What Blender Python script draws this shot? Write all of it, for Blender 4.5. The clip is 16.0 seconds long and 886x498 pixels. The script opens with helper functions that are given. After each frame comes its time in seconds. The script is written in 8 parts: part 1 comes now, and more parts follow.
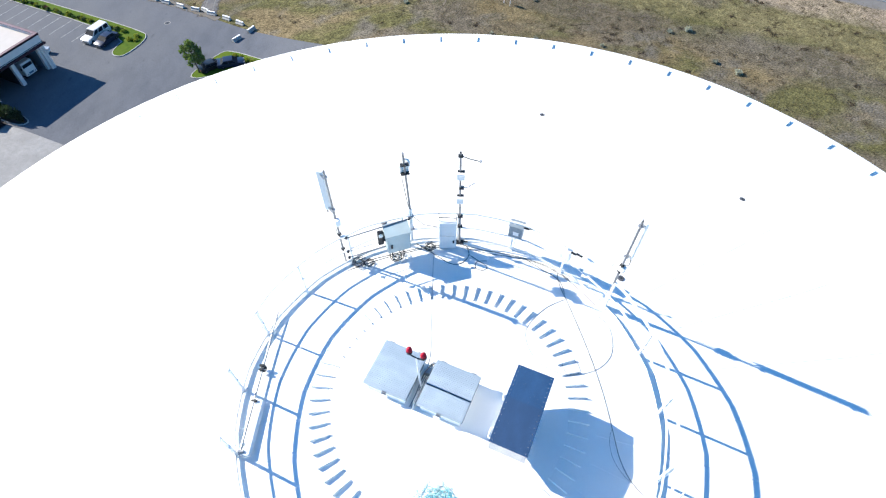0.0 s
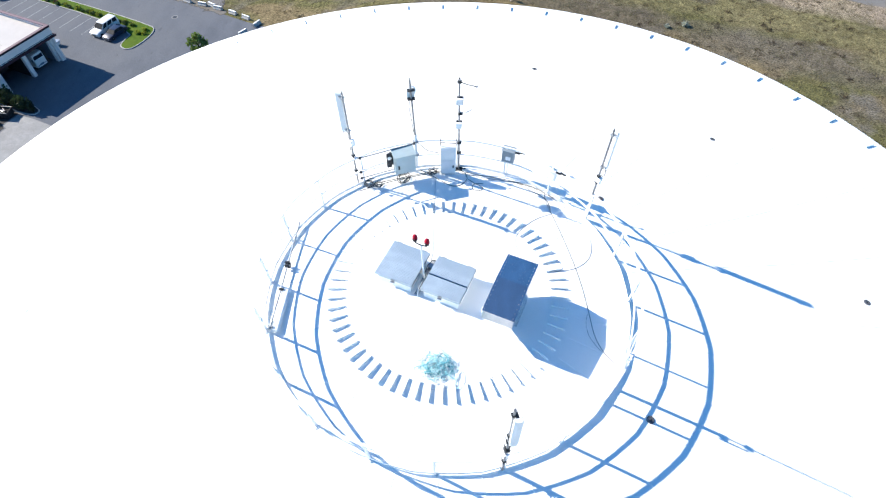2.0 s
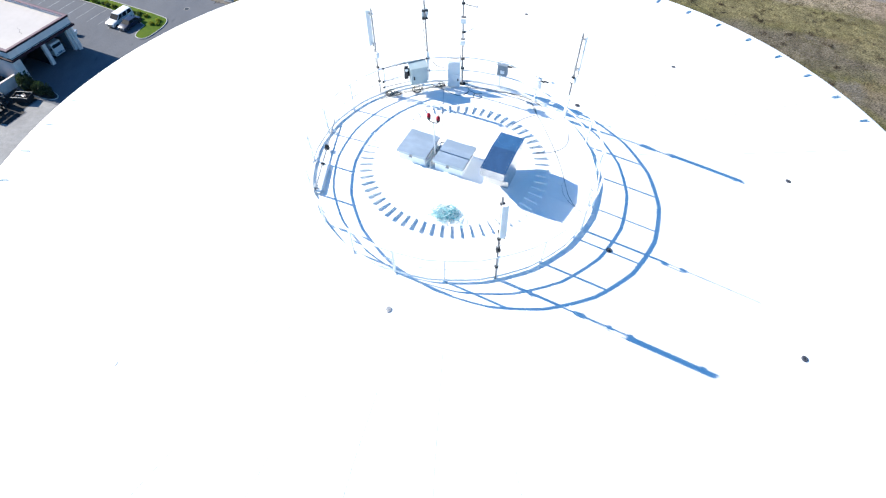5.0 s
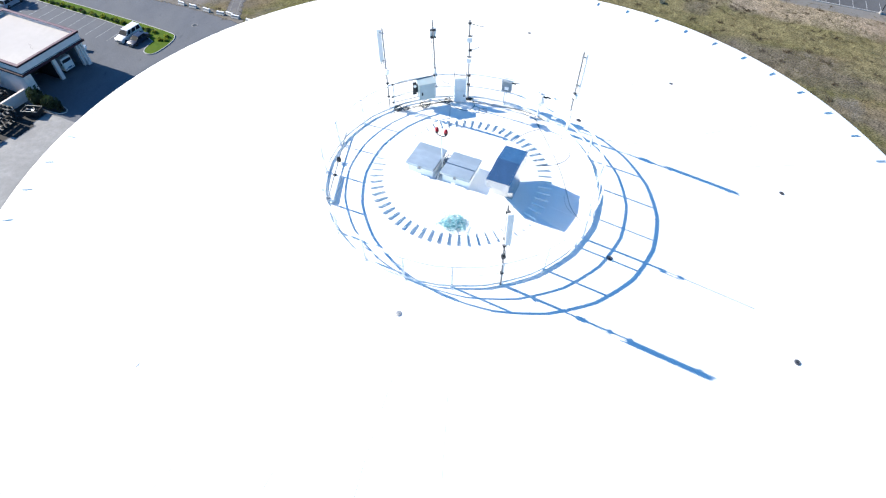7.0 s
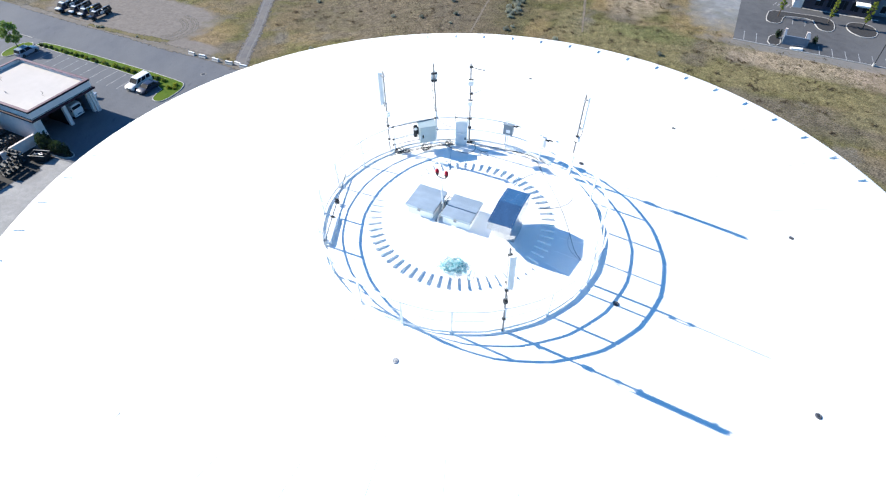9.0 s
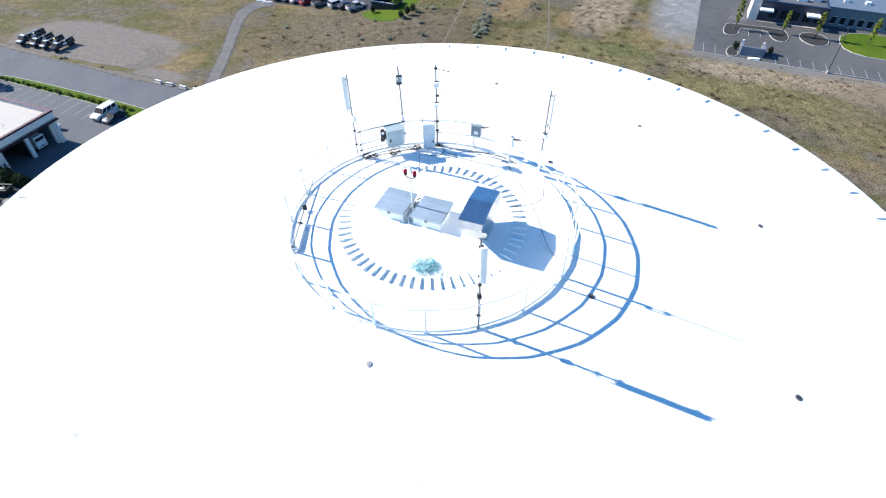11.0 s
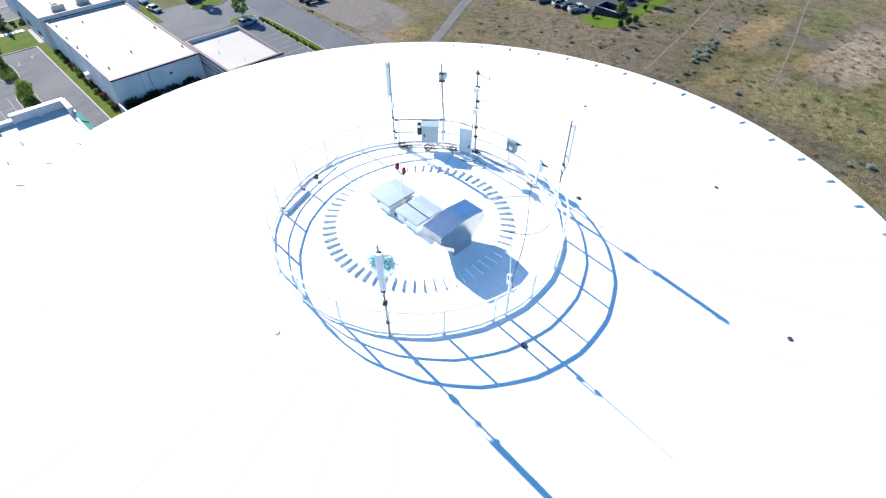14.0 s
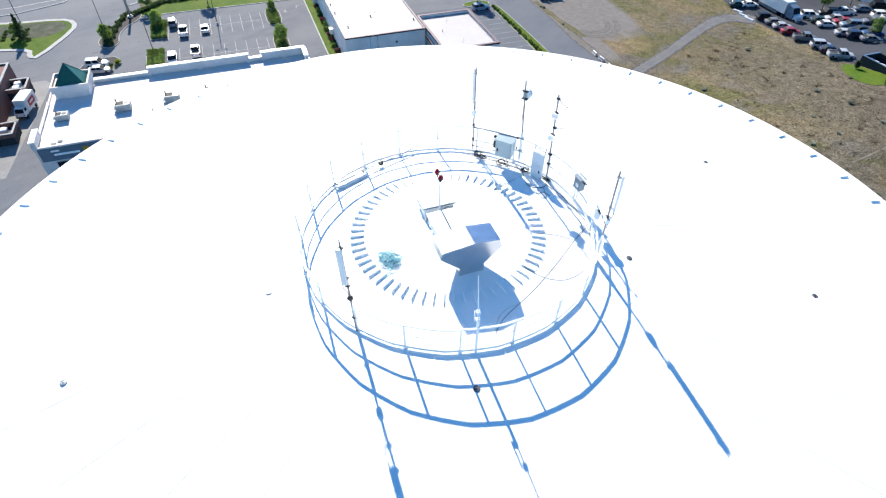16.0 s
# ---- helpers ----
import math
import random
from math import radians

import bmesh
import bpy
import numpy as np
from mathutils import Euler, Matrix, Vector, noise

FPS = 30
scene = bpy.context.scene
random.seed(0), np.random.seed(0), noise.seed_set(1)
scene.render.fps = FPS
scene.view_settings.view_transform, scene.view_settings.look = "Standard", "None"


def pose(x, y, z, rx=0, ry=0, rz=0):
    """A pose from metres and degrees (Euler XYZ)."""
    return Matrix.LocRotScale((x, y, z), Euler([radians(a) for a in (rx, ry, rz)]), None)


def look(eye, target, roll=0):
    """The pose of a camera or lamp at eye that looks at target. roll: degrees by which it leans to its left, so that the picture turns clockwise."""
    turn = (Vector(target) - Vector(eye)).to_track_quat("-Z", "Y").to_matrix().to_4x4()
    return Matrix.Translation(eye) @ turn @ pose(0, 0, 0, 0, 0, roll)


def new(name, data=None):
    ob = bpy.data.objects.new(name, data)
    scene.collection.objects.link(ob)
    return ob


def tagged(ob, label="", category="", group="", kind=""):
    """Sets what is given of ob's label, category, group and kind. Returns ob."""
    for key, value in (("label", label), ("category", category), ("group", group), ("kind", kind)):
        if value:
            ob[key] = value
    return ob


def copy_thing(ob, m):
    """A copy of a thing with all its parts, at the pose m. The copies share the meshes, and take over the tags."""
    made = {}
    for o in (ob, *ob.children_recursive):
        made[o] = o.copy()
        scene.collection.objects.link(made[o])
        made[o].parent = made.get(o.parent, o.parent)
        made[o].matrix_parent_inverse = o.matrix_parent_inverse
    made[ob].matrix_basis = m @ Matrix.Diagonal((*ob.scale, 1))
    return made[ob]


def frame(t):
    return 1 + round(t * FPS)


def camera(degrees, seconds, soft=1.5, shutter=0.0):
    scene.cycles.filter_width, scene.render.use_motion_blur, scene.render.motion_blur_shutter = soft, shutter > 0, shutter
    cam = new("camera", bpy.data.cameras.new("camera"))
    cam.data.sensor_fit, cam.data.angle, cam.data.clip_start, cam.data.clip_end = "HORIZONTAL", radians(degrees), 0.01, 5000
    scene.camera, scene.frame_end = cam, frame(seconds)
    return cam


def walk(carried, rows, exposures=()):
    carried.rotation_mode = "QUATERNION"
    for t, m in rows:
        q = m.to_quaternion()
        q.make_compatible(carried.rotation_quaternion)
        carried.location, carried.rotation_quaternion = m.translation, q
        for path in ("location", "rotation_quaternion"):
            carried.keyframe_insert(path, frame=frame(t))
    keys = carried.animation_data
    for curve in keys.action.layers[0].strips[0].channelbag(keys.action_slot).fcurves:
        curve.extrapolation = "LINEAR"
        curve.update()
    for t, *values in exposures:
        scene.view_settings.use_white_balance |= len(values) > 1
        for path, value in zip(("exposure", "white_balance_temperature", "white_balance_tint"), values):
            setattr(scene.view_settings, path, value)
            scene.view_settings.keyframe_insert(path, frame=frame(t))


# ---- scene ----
cam = camera(76.3, 16.0, 1.2)
PATH = [
    (0, (-0.088, -4.663, 58.099), (-0.370, 7.602, 42.304), 0.44),
    (0.5, (-0.053, -5.279, 58.128), (-0.345, 6.998, 42.343), 0.45),
    (1, (-0.032, -5.968, 58.172), (-0.331, 6.322, 42.396), 0.45),
    (1.5, (-0.012, -6.724, 58.199), (-0.318, 5.583, 42.437), 0.54),
    (2, (0.004, -7.512, 58.233), (-0.315, 4.811, 42.484), 0.55),
    (2.5, (0.006, -8.349, 58.280), (-0.316, 3.992, 42.545), 0.57),
    (3, (0.018, -9.212, 58.388), (-0.320, 3.124, 42.649), 0.57),
    (3.5, (0.016, -10.101, 58.531), (-0.344, 2.234, 42.792), 0.49),
    (4, (0.027, -11.027, 58.621), (-0.337, 1.333, 42.902), 0.53),
    (4.5, (0.025, -11.989, 58.726), (-0.339, 0.380, 43.014), 0.55),
    (7, (-0.139, -13.125, 59.275), (-0.579, -0.349, 43.894), 0.55),
    (7.5, (-0.128, -13.062, 59.161), (-0.597, -0.084, 43.951), 0.62),
    (8, (-0.116, -13.011, 59.104), (-0.616, 0.210, 44.105), 0.59),
    (8.5, (-0.094, -12.950, 58.969), (-0.623, 0.611, 44.278), 0.66),
    (9, (-0.094, -12.800, 58.829), (-0.659, 1.171, 44.529), 0.61),
    (11.5, (0.262, -13.015, 58.151), (0.561, 1.501, 44.396), 0.25),
    (12, (1.195, -12.983, 58.154), (1.296, 1.545, 44.409), 0.36),
    (12.5, (2.375, -12.726, 58.127), (1.502, 1.766, 44.372), 0.49),
    (13, (3.525, -12.421, 58.161), (1.080, 1.861, 44.375), 0.58),
    (13.5, (4.598, -12.009, 58.166), (0.558, 1.868, 44.342), 0.65),
    (14, (5.613, -11.433, 58.163), (-0.033, 1.839, 44.307), 0.79),
    (14.5, (6.557, -10.762, 58.167), (-0.550, 1.756, 44.283), 0.87),
    (15, (7.418, -9.999, 58.161), (-1.029, 1.619, 44.244), 0.97),
    (15.5, (8.170, -9.222, 58.217), (-1.329, 1.508, 44.265), 0.96),
    (16, (8.856, -8.340, 58.274), (-1.698, 1.319, 44.299), 0.91),
]
walk(cam, [(t, look(eye, target, roll)) for t, eye, target, roll in PATH])

# ---- light: a clear sky and one low morning sun ----
SUN_EL, SUN_AZ = 31.5, -22.3          # height of the sun; heading of its light, from +x
world = bpy.data.worlds.new("sky")
scene.world = world
world.use_nodes = True
wn = world.node_tree
wn.nodes.clear()
sky = wn.nodes.new("ShaderNodeTexSky")
sky.sky_type, sky.sun_disc = "NISHITA", False
sky.sun_elevation, sky.sun_rotation = radians(SUN_EL), radians(-67.7)
sky.altitude, sky.air_density, sky.dust_density, sky.ozone_density = 900, 1.0, 0.0, 10.0
wbg = wn.nodes.new("ShaderNodeBackground")
wbg.inputs["Strength"].default_value = 0.116
wout = wn.nodes.new("ShaderNodeOutputWorld")
tint = wn.nodes.new("ShaderNodeMix")          # clear dry air, a little bluer
tint.data_type, tint.blend_type = "RGBA", "MULTIPLY"
tint.inputs[0].default_value = 1.0
tint.inputs[7].default_value = (0.72, 1.0, 0.97, 1.0)
wn.links.new(sky.outputs[0], tint.inputs[6])
wn.links.new(tint.outputs[2], wbg.inputs["Color"])
wn.links.new(wbg.outputs[0], wout.inputs["Surface"])
sun_data = bpy.data.lights.new("sun", "SUN")
sun_data.energy, sun_data.angle, sun_data.color = 4.8, radians(0.5), (1.0, 0.93, 0.83)
sun = new("sun", sun_data)
a, e = radians(SUN_AZ), radians(SUN_EL)
ray = Vector((math.cos(a) * math.cos(e), math.sin(a) * math.cos(e), -math.sin(e)))
sun.matrix_world = look(tuple(-200 * ray + Vector((0, 0, 47))), (0, 0, 47))
scene.view_settings.exposure = 1.08

# ---- materials ----
def mat(name, c1, c2=None, scale=8.0, rough=0.6, metal=0.0, bump=0.0, bscale=None, big=None, bigscale=0.3, spec=0.5, vary=0.0, squash=(1, 1, 1), lo=0.35, hi=0.65, rot=0.0, spots=0.0):
    """A surface of two mixed tones (noise at scale), stained by a third tone at bigscale, with fine relief and a per-object tint."""
    m = bpy.data.materials.new(name)
    m.use_nodes = True
    nt = m.node_tree
    N, L = nt.nodes, nt.links
    b = N["Principled BSDF"]
    b.inputs["Roughness"].default_value, b.inputs["Metallic"].default_value = rough, metal
    b.inputs["Specular IOR Level"].default_value = spec
    co = N.new("ShaderNodeTexCoord")
    mp = N.new("ShaderNodeMapping")
    mp.inputs["Scale"].default_value = squash
    mp.inputs["Rotation"].default_value = (0, 0, radians(rot))
    L.new(co.outputs["Object"], mp.inputs[0])

    def noise_at(s, detail=4):
        n = N.new("ShaderNodeTexNoise")
        n.inputs["Scale"].default_value, n.inputs["Detail"].default_value = s, detail
        L.new(mp.outputs[0], n.inputs["Vector"])
        return n

    def mix(fac, x, y, kind="MIX"):
        k = N.new("ShaderNodeMix")
        k.data_type, k.blend_type = "RGBA", kind
        for sock, val in ((k.inputs[0], fac), (k.inputs[6], x), (k.inputs[7], y)):
            if isinstance(val, bpy.types.NodeSocket):
                L.new(val, sock)
            else:
                sock.default_value = val
        return k.outputs[2]

    def ramp(src, l, h):
        r = N.new("ShaderNodeMapRange")
        r.inputs[1].default_value, r.inputs[2].default_value = l, h
        L.new(src, r.inputs[0])
        return r.outputs[0]

    c2 = c2 or tuple(0.86 * v for v in c1)
    n1 = noise_at(scale)
    col = mix(ramp(n1.outputs[0], lo, hi), (*c1, 1), (*c2, 1))
    if big:
        col = mix(ramp(noise_at(bigscale, 5).outputs[0], 0.42, 0.68), col, (*big, 1))
    if spots:                       # small dark drips and pale scuffs
        col = mix(ramp(noise_at(0.9, 7).outputs[0], 0.64, 0.80), col, (*(0.74 * v for v in c2), 1))
        k = ramp(noise_at(6.0, 6).outputs[0], 0.25, 0.75)
        r = N.new("ShaderNodeMapRange")
        r.inputs[3].default_value, r.inputs[4].default_value = 1 - spots, 1 + spots
        L.new(k, r.inputs[0])
        col = mix(1.0, col, r.outputs[0], "MULTIPLY")
    if vary:
        oi = N.new("ShaderNodeObjectInfo")
        r = N.new("ShaderNodeMapRange")
        r.inputs[3].default_value, r.inputs[4].default_value = 1 - vary, 1 + vary
        L.new(oi.outputs["Random"], r.inputs[0])
        col = mix(1.0, col, r.outputs[0], "MULTIPLY")
    L.new(col, b.inputs["Base Color"])
    if bump:
        bn = noise_at(bscale or scale * 2, 3)
        bp = N.new("ShaderNodeBump")
        bp.inputs["Strength"].default_value, bp.inputs["Distance"].default_value = bump, 0.02
        L.new(bn.outputs[0], bp.inputs["Height"])
        L.new(bp.outputs[0], b.inputs["Normal"])
    return m


TANK_WHITE = mat("tank_white_paint", (0.935, 0.935, 0.895), (0.915, 0.915, 0.875), 3, 0.45, bump=0.05, bscale=30, big=(0.89, 0.89, 0.85), bigscale=0.25)
CURB_WHITE = mat("fresh_white_paint", (0.93, 0.93, 0.91), (0.91, 0.91, 0.89), 6, 0.6)
RAIL_WHITE = mat("rail_white_paint", (0.90, 0.90, 0.885), (0.85, 0.85, 0.835), 14, 0.4, bump=0.1, vary=0.04)
GALV = mat("galvanised_steel", (0.42, 0.44, 0.46), (0.30, 0.32, 0.34), 25, 0.38, 0.9, 0.1)
POLE_GREY = mat("dull_pole_steel", (0.27, 0.28, 0.295), (0.19, 0.20, 0.212), 14, 0.45, 0.6, 0.1)
BOX_GREY = mat("dull_box_enamel", (0.25, 0.30, 0.335), (0.20, 0.245, 0.275), 7, 0.5, 0.0, 0.05)
DARK_STEEL = mat("dark_bracket_steel", (0.06, 0.065, 0.07), (0.03, 0.032, 0.035), 20, 0.5, 0.6, 0.2)
STAINLESS = mat("brushed_stainless", (0.62, 0.635, 0.66), (0.54, 0.555, 0.58), 2.2, 0.26, 1.0, 0.05, 1.6, squash=(2, 1, 1), big=(0.52, 0.54, 0.575), bigscale=1.5)
PANEL_GREY = mat("pale_antenna_radome", (0.72, 0.76, 0.77), (0.66, 0.70, 0.71), 4, 0.35, bump=0.03)
CABINET = mat("grey_cabinet_enamel", (0.40, 0.50, 0.52), (0.37, 0.465, 0.485), 5, 0.35, bump=0.04, big=(0.40, 0.465, 0.47), bigscale=2)
RUBBER = mat("black_cable_jacket", (0.018, 0.018, 0.02), (0.03, 0.03, 0.032), 20, 0.55)
BARE_ZINC = mat("bare_zinc", (0.50, 0.515, 0.53), (0.40, 0.415, 0.43), 20, 0.6, 1.0, 0.1)
VENT_GREY = mat("vent_cap_grey", (0.13, 0.135, 0.15), (0.09, 0.095, 0.105), 18, 0.6, 0.3, 0.2)
ROPE = mat("teal_rope_fibre", (0.09, 0.46, 0.52), (0.30, 0.68, 0.70), 12, 0.8, bump=0.4, bscale=90)
PALE_ROPE = mat("bleached_rope_fibre", (0.42, 0.70, 0.74), (0.55, 0.78, 0.80), 12, 0.8, bump=0.4, bscale=90)
DEEP_ROPE = mat("wet_teal_rope_fibre", (0.03, 0.22, 0.27), (0.05, 0.32, 0.37), 12, 0.8, bump=0.4, bscale=90)
RED_GLASS = mat("red_beacon_lens", (0.42, 0.003, 0.026), (0.30, 0.002, 0.018), 30, 0.3, spec=0.3)
ASPHALT = mat("worn_asphalt", (0.112, 0.122, 0.143), (0.092, 0.102, 0.120), 0.5, 0.9, bump=0.3, bscale=25, big=(0.132, 0.139, 0.151), bigscale=0.05, spec=0.2, squash=(1, 0.45, 1), rot=20, spots=0.12)
BLEACHED = mat("sun_bleached_asphalt", (0.140, 0.149, 0.165), (0.120, 0.128, 0.143), 0.5, 0.9, bump=0.3, bscale=25, big=(0.168, 0.174, 0.182), bigscale=0.06, spec=0.2, squash=(1, 0.45, 1), rot=20, spots=0.12)
ASPHALT_DARK = mat("fresh_dark_asphalt", (0.040, 0.044, 0.053), (0.033, 0.037, 0.045), 1.5, 0.9, bump=0.3, bscale=25, big=(0.052, 0.056, 0.066), bigscale=0.1, spec=0.2, rot=20, spots=0.15)
OFFICE_ASPHALT = mat("newer_asphalt", (0.088, 0.091, 0.098), (0.072, 0.075, 0.081), 0.6, 0.9, bump=0.3, bscale=25, big=(0.108, 0.111, 0.117), bigscale=0.06, spec=0.2, rot=20, spots=0.12)
# near-black tone that paints shade onto the yard's ground
YARD_SHADE = mat("black_shade_ground", (0.026, 0.025, 0.025), (0.016, 0.016, 0.016), 1.2, 0.9, bump=0.6, bscale=6)
LINE_WHITE = mat("worn_road_paint", (0.38, 0.39, 0.40), (0.20, 0.21, 0.22), 1.2, 0.8)
CONCRETE = mat("kerb_concrete", (0.40, 0.395, 0.38), (0.32, 0.315, 0.305), 3, 0.85, bump=0.3, bscale=30, big=(0.30, 0.295, 0.28), bigscale=0.6)
APRON = mat("grey_concrete_slab", (0.235, 0.233, 0.228), (0.20, 0.198, 0.194), 1.5, 0.85, bump=0.2, bscale=30, big=(0.185, 0.182, 0.176), bigscale=0.3)
PALE_SLAB = mat("pale_worn_concrete", (0.27, 0.272, 0.27), (0.22, 0.222, 0.222), 1.1, 0.85, bump=0.2, bscale=30, big=(0.20, 0.20, 0.20), bigscale=0.25, spots=0.15)
LAWN = mat("mown_lawn", (0.072, 0.128, 0.010), (0.048, 0.094, 0.008), 1.5, 0.9, bump=0.7, bscale=10, big=(0.096, 0.136, 0.015), bigscale=0.25, spec=0.1)
MULCH = mat("dark_mulch", (0.040, 0.034, 0.030), (0.024, 0.021, 0.019), 4, 0.95, bump=0.8, bscale=12)
GREY_MULCH = mat("grey_stone_mulch", (0.032, 0.032, 0.034), (0.018, 0.018, 0.02), 4, 0.95, bump=0.8, bscale=12)
SLATE = mat("slate_blue_panel", (0.13, 0.165, 0.215), (0.115, 0.145, 0.19), 1.5, 0.5)
LEAF = mat("leaf_green", (0.185, 0.270, 0.06), (0.10, 0.165, 0.036), 1.6, 0.6, vary=0.25)
LEAF_BRIGHT = mat("leaf_fresh_green", (0.25, 0.34, 0.07), (0.15, 0.22, 0.045), 1.6, 0.6, vary=0.2)
LEAF_YELLOW = mat("leaf_yellow_green", (0.27, 0.31, 0.035), (0.17, 0.21, 0.025), 1.6, 0.6, vary=0.2)
LEAF_DARK = mat("leaf_dark_green", (0.070, 0.120, 0.030), (0.038, 0.070, 0.020), 1.6, 0.6, vary=0.25)
LEAF_RED = mat("leaf_dark_red", (0.15, 0.04, 0.045), (0.09, 0.028, 0.034), 1.6, 0.6, vary=0.2)
SAGE = mat("sagebrush_grey_green", (0.36, 0.37, 0.29), (0.24, 0.25, 0.19), 2.0, 0.85, vary=0.3)
STRAW = mat("dry_grass_straw", (0.24, 0.19, 0.12), (0.17, 0.145, 0.08), 0.15, 0.9, spec=0.1, big=(0.155, 0.145, 0.068), bigscale=0.06)
GREY_GRASS = mat("grey_olive_grass", (0.205, 0.195, 0.115), (0.15, 0.145, 0.085), 0.4, 0.9, spec=0.1)
BROWN_WEED = mat("brown_dry_weed", (0.115, 0.088, 0.062), (0.072, 0.060, 0.042), 0.6, 0.9, spec=0.1)
ROUGH_GRASS = mat("rough_olive_grass", (0.105, 0.118, 0.045), (0.070, 0.085, 0.028), 1.4, 0.9, bump=0.8, bscale=8, big=(0.13, 0.13, 0.062), bigscale=0.22, spec=0.1)
GROUNDCOVER = mat("low_juniper_cover", (0.075, 0.085, 0.05), (0.035, 0.045, 0.025), 2.2, 0.9, bump=0.9, bscale=7, big=(0.10, 0.10, 0.075), bigscale=0.4, spec=0.1)
UNIT_GREY = mat("weathered_unit_enamel", (0.43, 0.43, 0.40), (0.36, 0.36, 0.335), 2, 0.6, 0.1, 0.1)
BARK = mat("tree_bark", (0.10, 0.075, 0.055), (0.06, 0.045, 0.034), 9, 0.9, bump=0.6)
STUCCO = mat("white_stucco", (0.74, 0.66, 0.62), (0.68, 0.60, 0.565), 1.5, 0.85, bump=0.25, bscale=40, big=(0.65, 0.575, 0.54), bigscale=0.35)
ROOF_WHITE = mat("white_roof_membrane", (0.425, 0.40, 0.38), (0.395, 0.37, 0.35), 0.9, 0.7, bump=0.1, big=(0.37, 0.345, 0.33), bigscale=0.10)
STORE_ROOF = mat("bright_roof_membrane", (0.62, 0.605, 0.585), (0.585, 0.57, 0.55), 0.9, 0.7, bump=0.1, big=(0.56, 0.545, 0.525), bigscale=0.10)
GREY_WALL = mat("grey_block_wall", (0.84, 0.76, 0.72), (0.78, 0.70, 0.665), 1.2, 0.85, bump=0.2, bscale=20, big=(0.70, 0.63, 0.60), bigscale=0.2)
MAROON = mat("maroon_trim_paint", (0.034, 0.009, 0.018), (0.026, 0.007, 0.014), 3, 0.6, spec=0.3)
WINE = mat("faded_wine_coping", (0.135, 0.07, 0.095), (0.10, 0.05, 0.07), 2, 0.6)
DARK_OPENING = mat("dark_bay_interior", (0.02, 0.021, 0.024), (0.014, 0.015, 0.018), 2, 0.8)
GREEN_METAL = mat("green_metal_roof", (0.018, 0.115, 0.085), (0.014, 0.09, 0.066), 2, 0.4, 0.3, 0.05)
TEAL = mat("teal_awning_cloth", (0.03, 0.30, 0.24), (0.02, 0.24, 0.19), 3, 0.7)
BRICK = mat("red_brown_brick", (0.20, 0.095, 0.075), (0.155, 0.07, 0.056), 5, 0.85, bump=0.4)
NAVY = mat("navy_cladding", (0.022, 0.03, 0.058), (0.017, 0.024, 0.046), 1.2, 0.35, big=(0.028, 0.037, 0.066), bigscale=0.3)
GLASS = mat("tinted_glass", (0.012, 0.016, 0.022), (0.009, 0.012, 0.017), 2, 0.68, spec=0.10)
TYRE = mat("tyre_rubber", (0.018, 0.018, 0.018), (0.012, 0.012, 0.012), 12, 0.85)
RIM = mat("alloy_rim", (0.45, 0.46, 0.47), (0.34, 0.35, 0.36), 9, 0.3, 0.9)
BRONZE = mat("dark_bronze_enamel", (0.05, 0.05, 0.052), (0.035, 0.035, 0.038), 9, 0.75, spec=0.2)
LENS = mat("headlamp_lens", (0.30, 0.31, 0.33), (0.22, 0.23, 0.25), 9, 0.25)
TAIL = mat("tail_lamp_red", (0.30, 0.01, 0.012), (0.24, 0.008, 0.01), 9, 0.15)
YELLOW = mat("yellow_machine_paint", (0.50, 0.30, 0.02), (0.40, 0.24, 0.015), 5, 0.45)
RED_PAINT = mat("red_signal_paint", (0.42, 0.03, 0.035), (0.34, 0.022, 0.026), 4, 0.45)


def car_paint(name, c):
    m = mat(name, c, tuple(0.93 * v for v in c), 3, 0.34, 0.1)
    b = m.node_tree.nodes["Principled BSDF"]
    b.inputs["Coat Weight"].default_value, b.inputs["Coat Roughness"].default_value = 0.2, 0.22
    return m


PAINT = {n: car_paint("car_paint_" + n, c) for n, c in dict(white=(0.72, 0.72, 0.71), silver=(0.42, 0.43, 0.44), grey=(0.16, 0.17, 0.18), black=(0.015, 0.016, 0.018),
         blue=(0.035, 0.07, 0.17), navy=(0.014, 0.022, 0.05), red=(0.30, 0.015, 0.022), teal=(0.02, 0.06, 0.065), slate=(0.13, 0.18, 0.24), steel=(0.22, 0.28, 0.35)).items()}


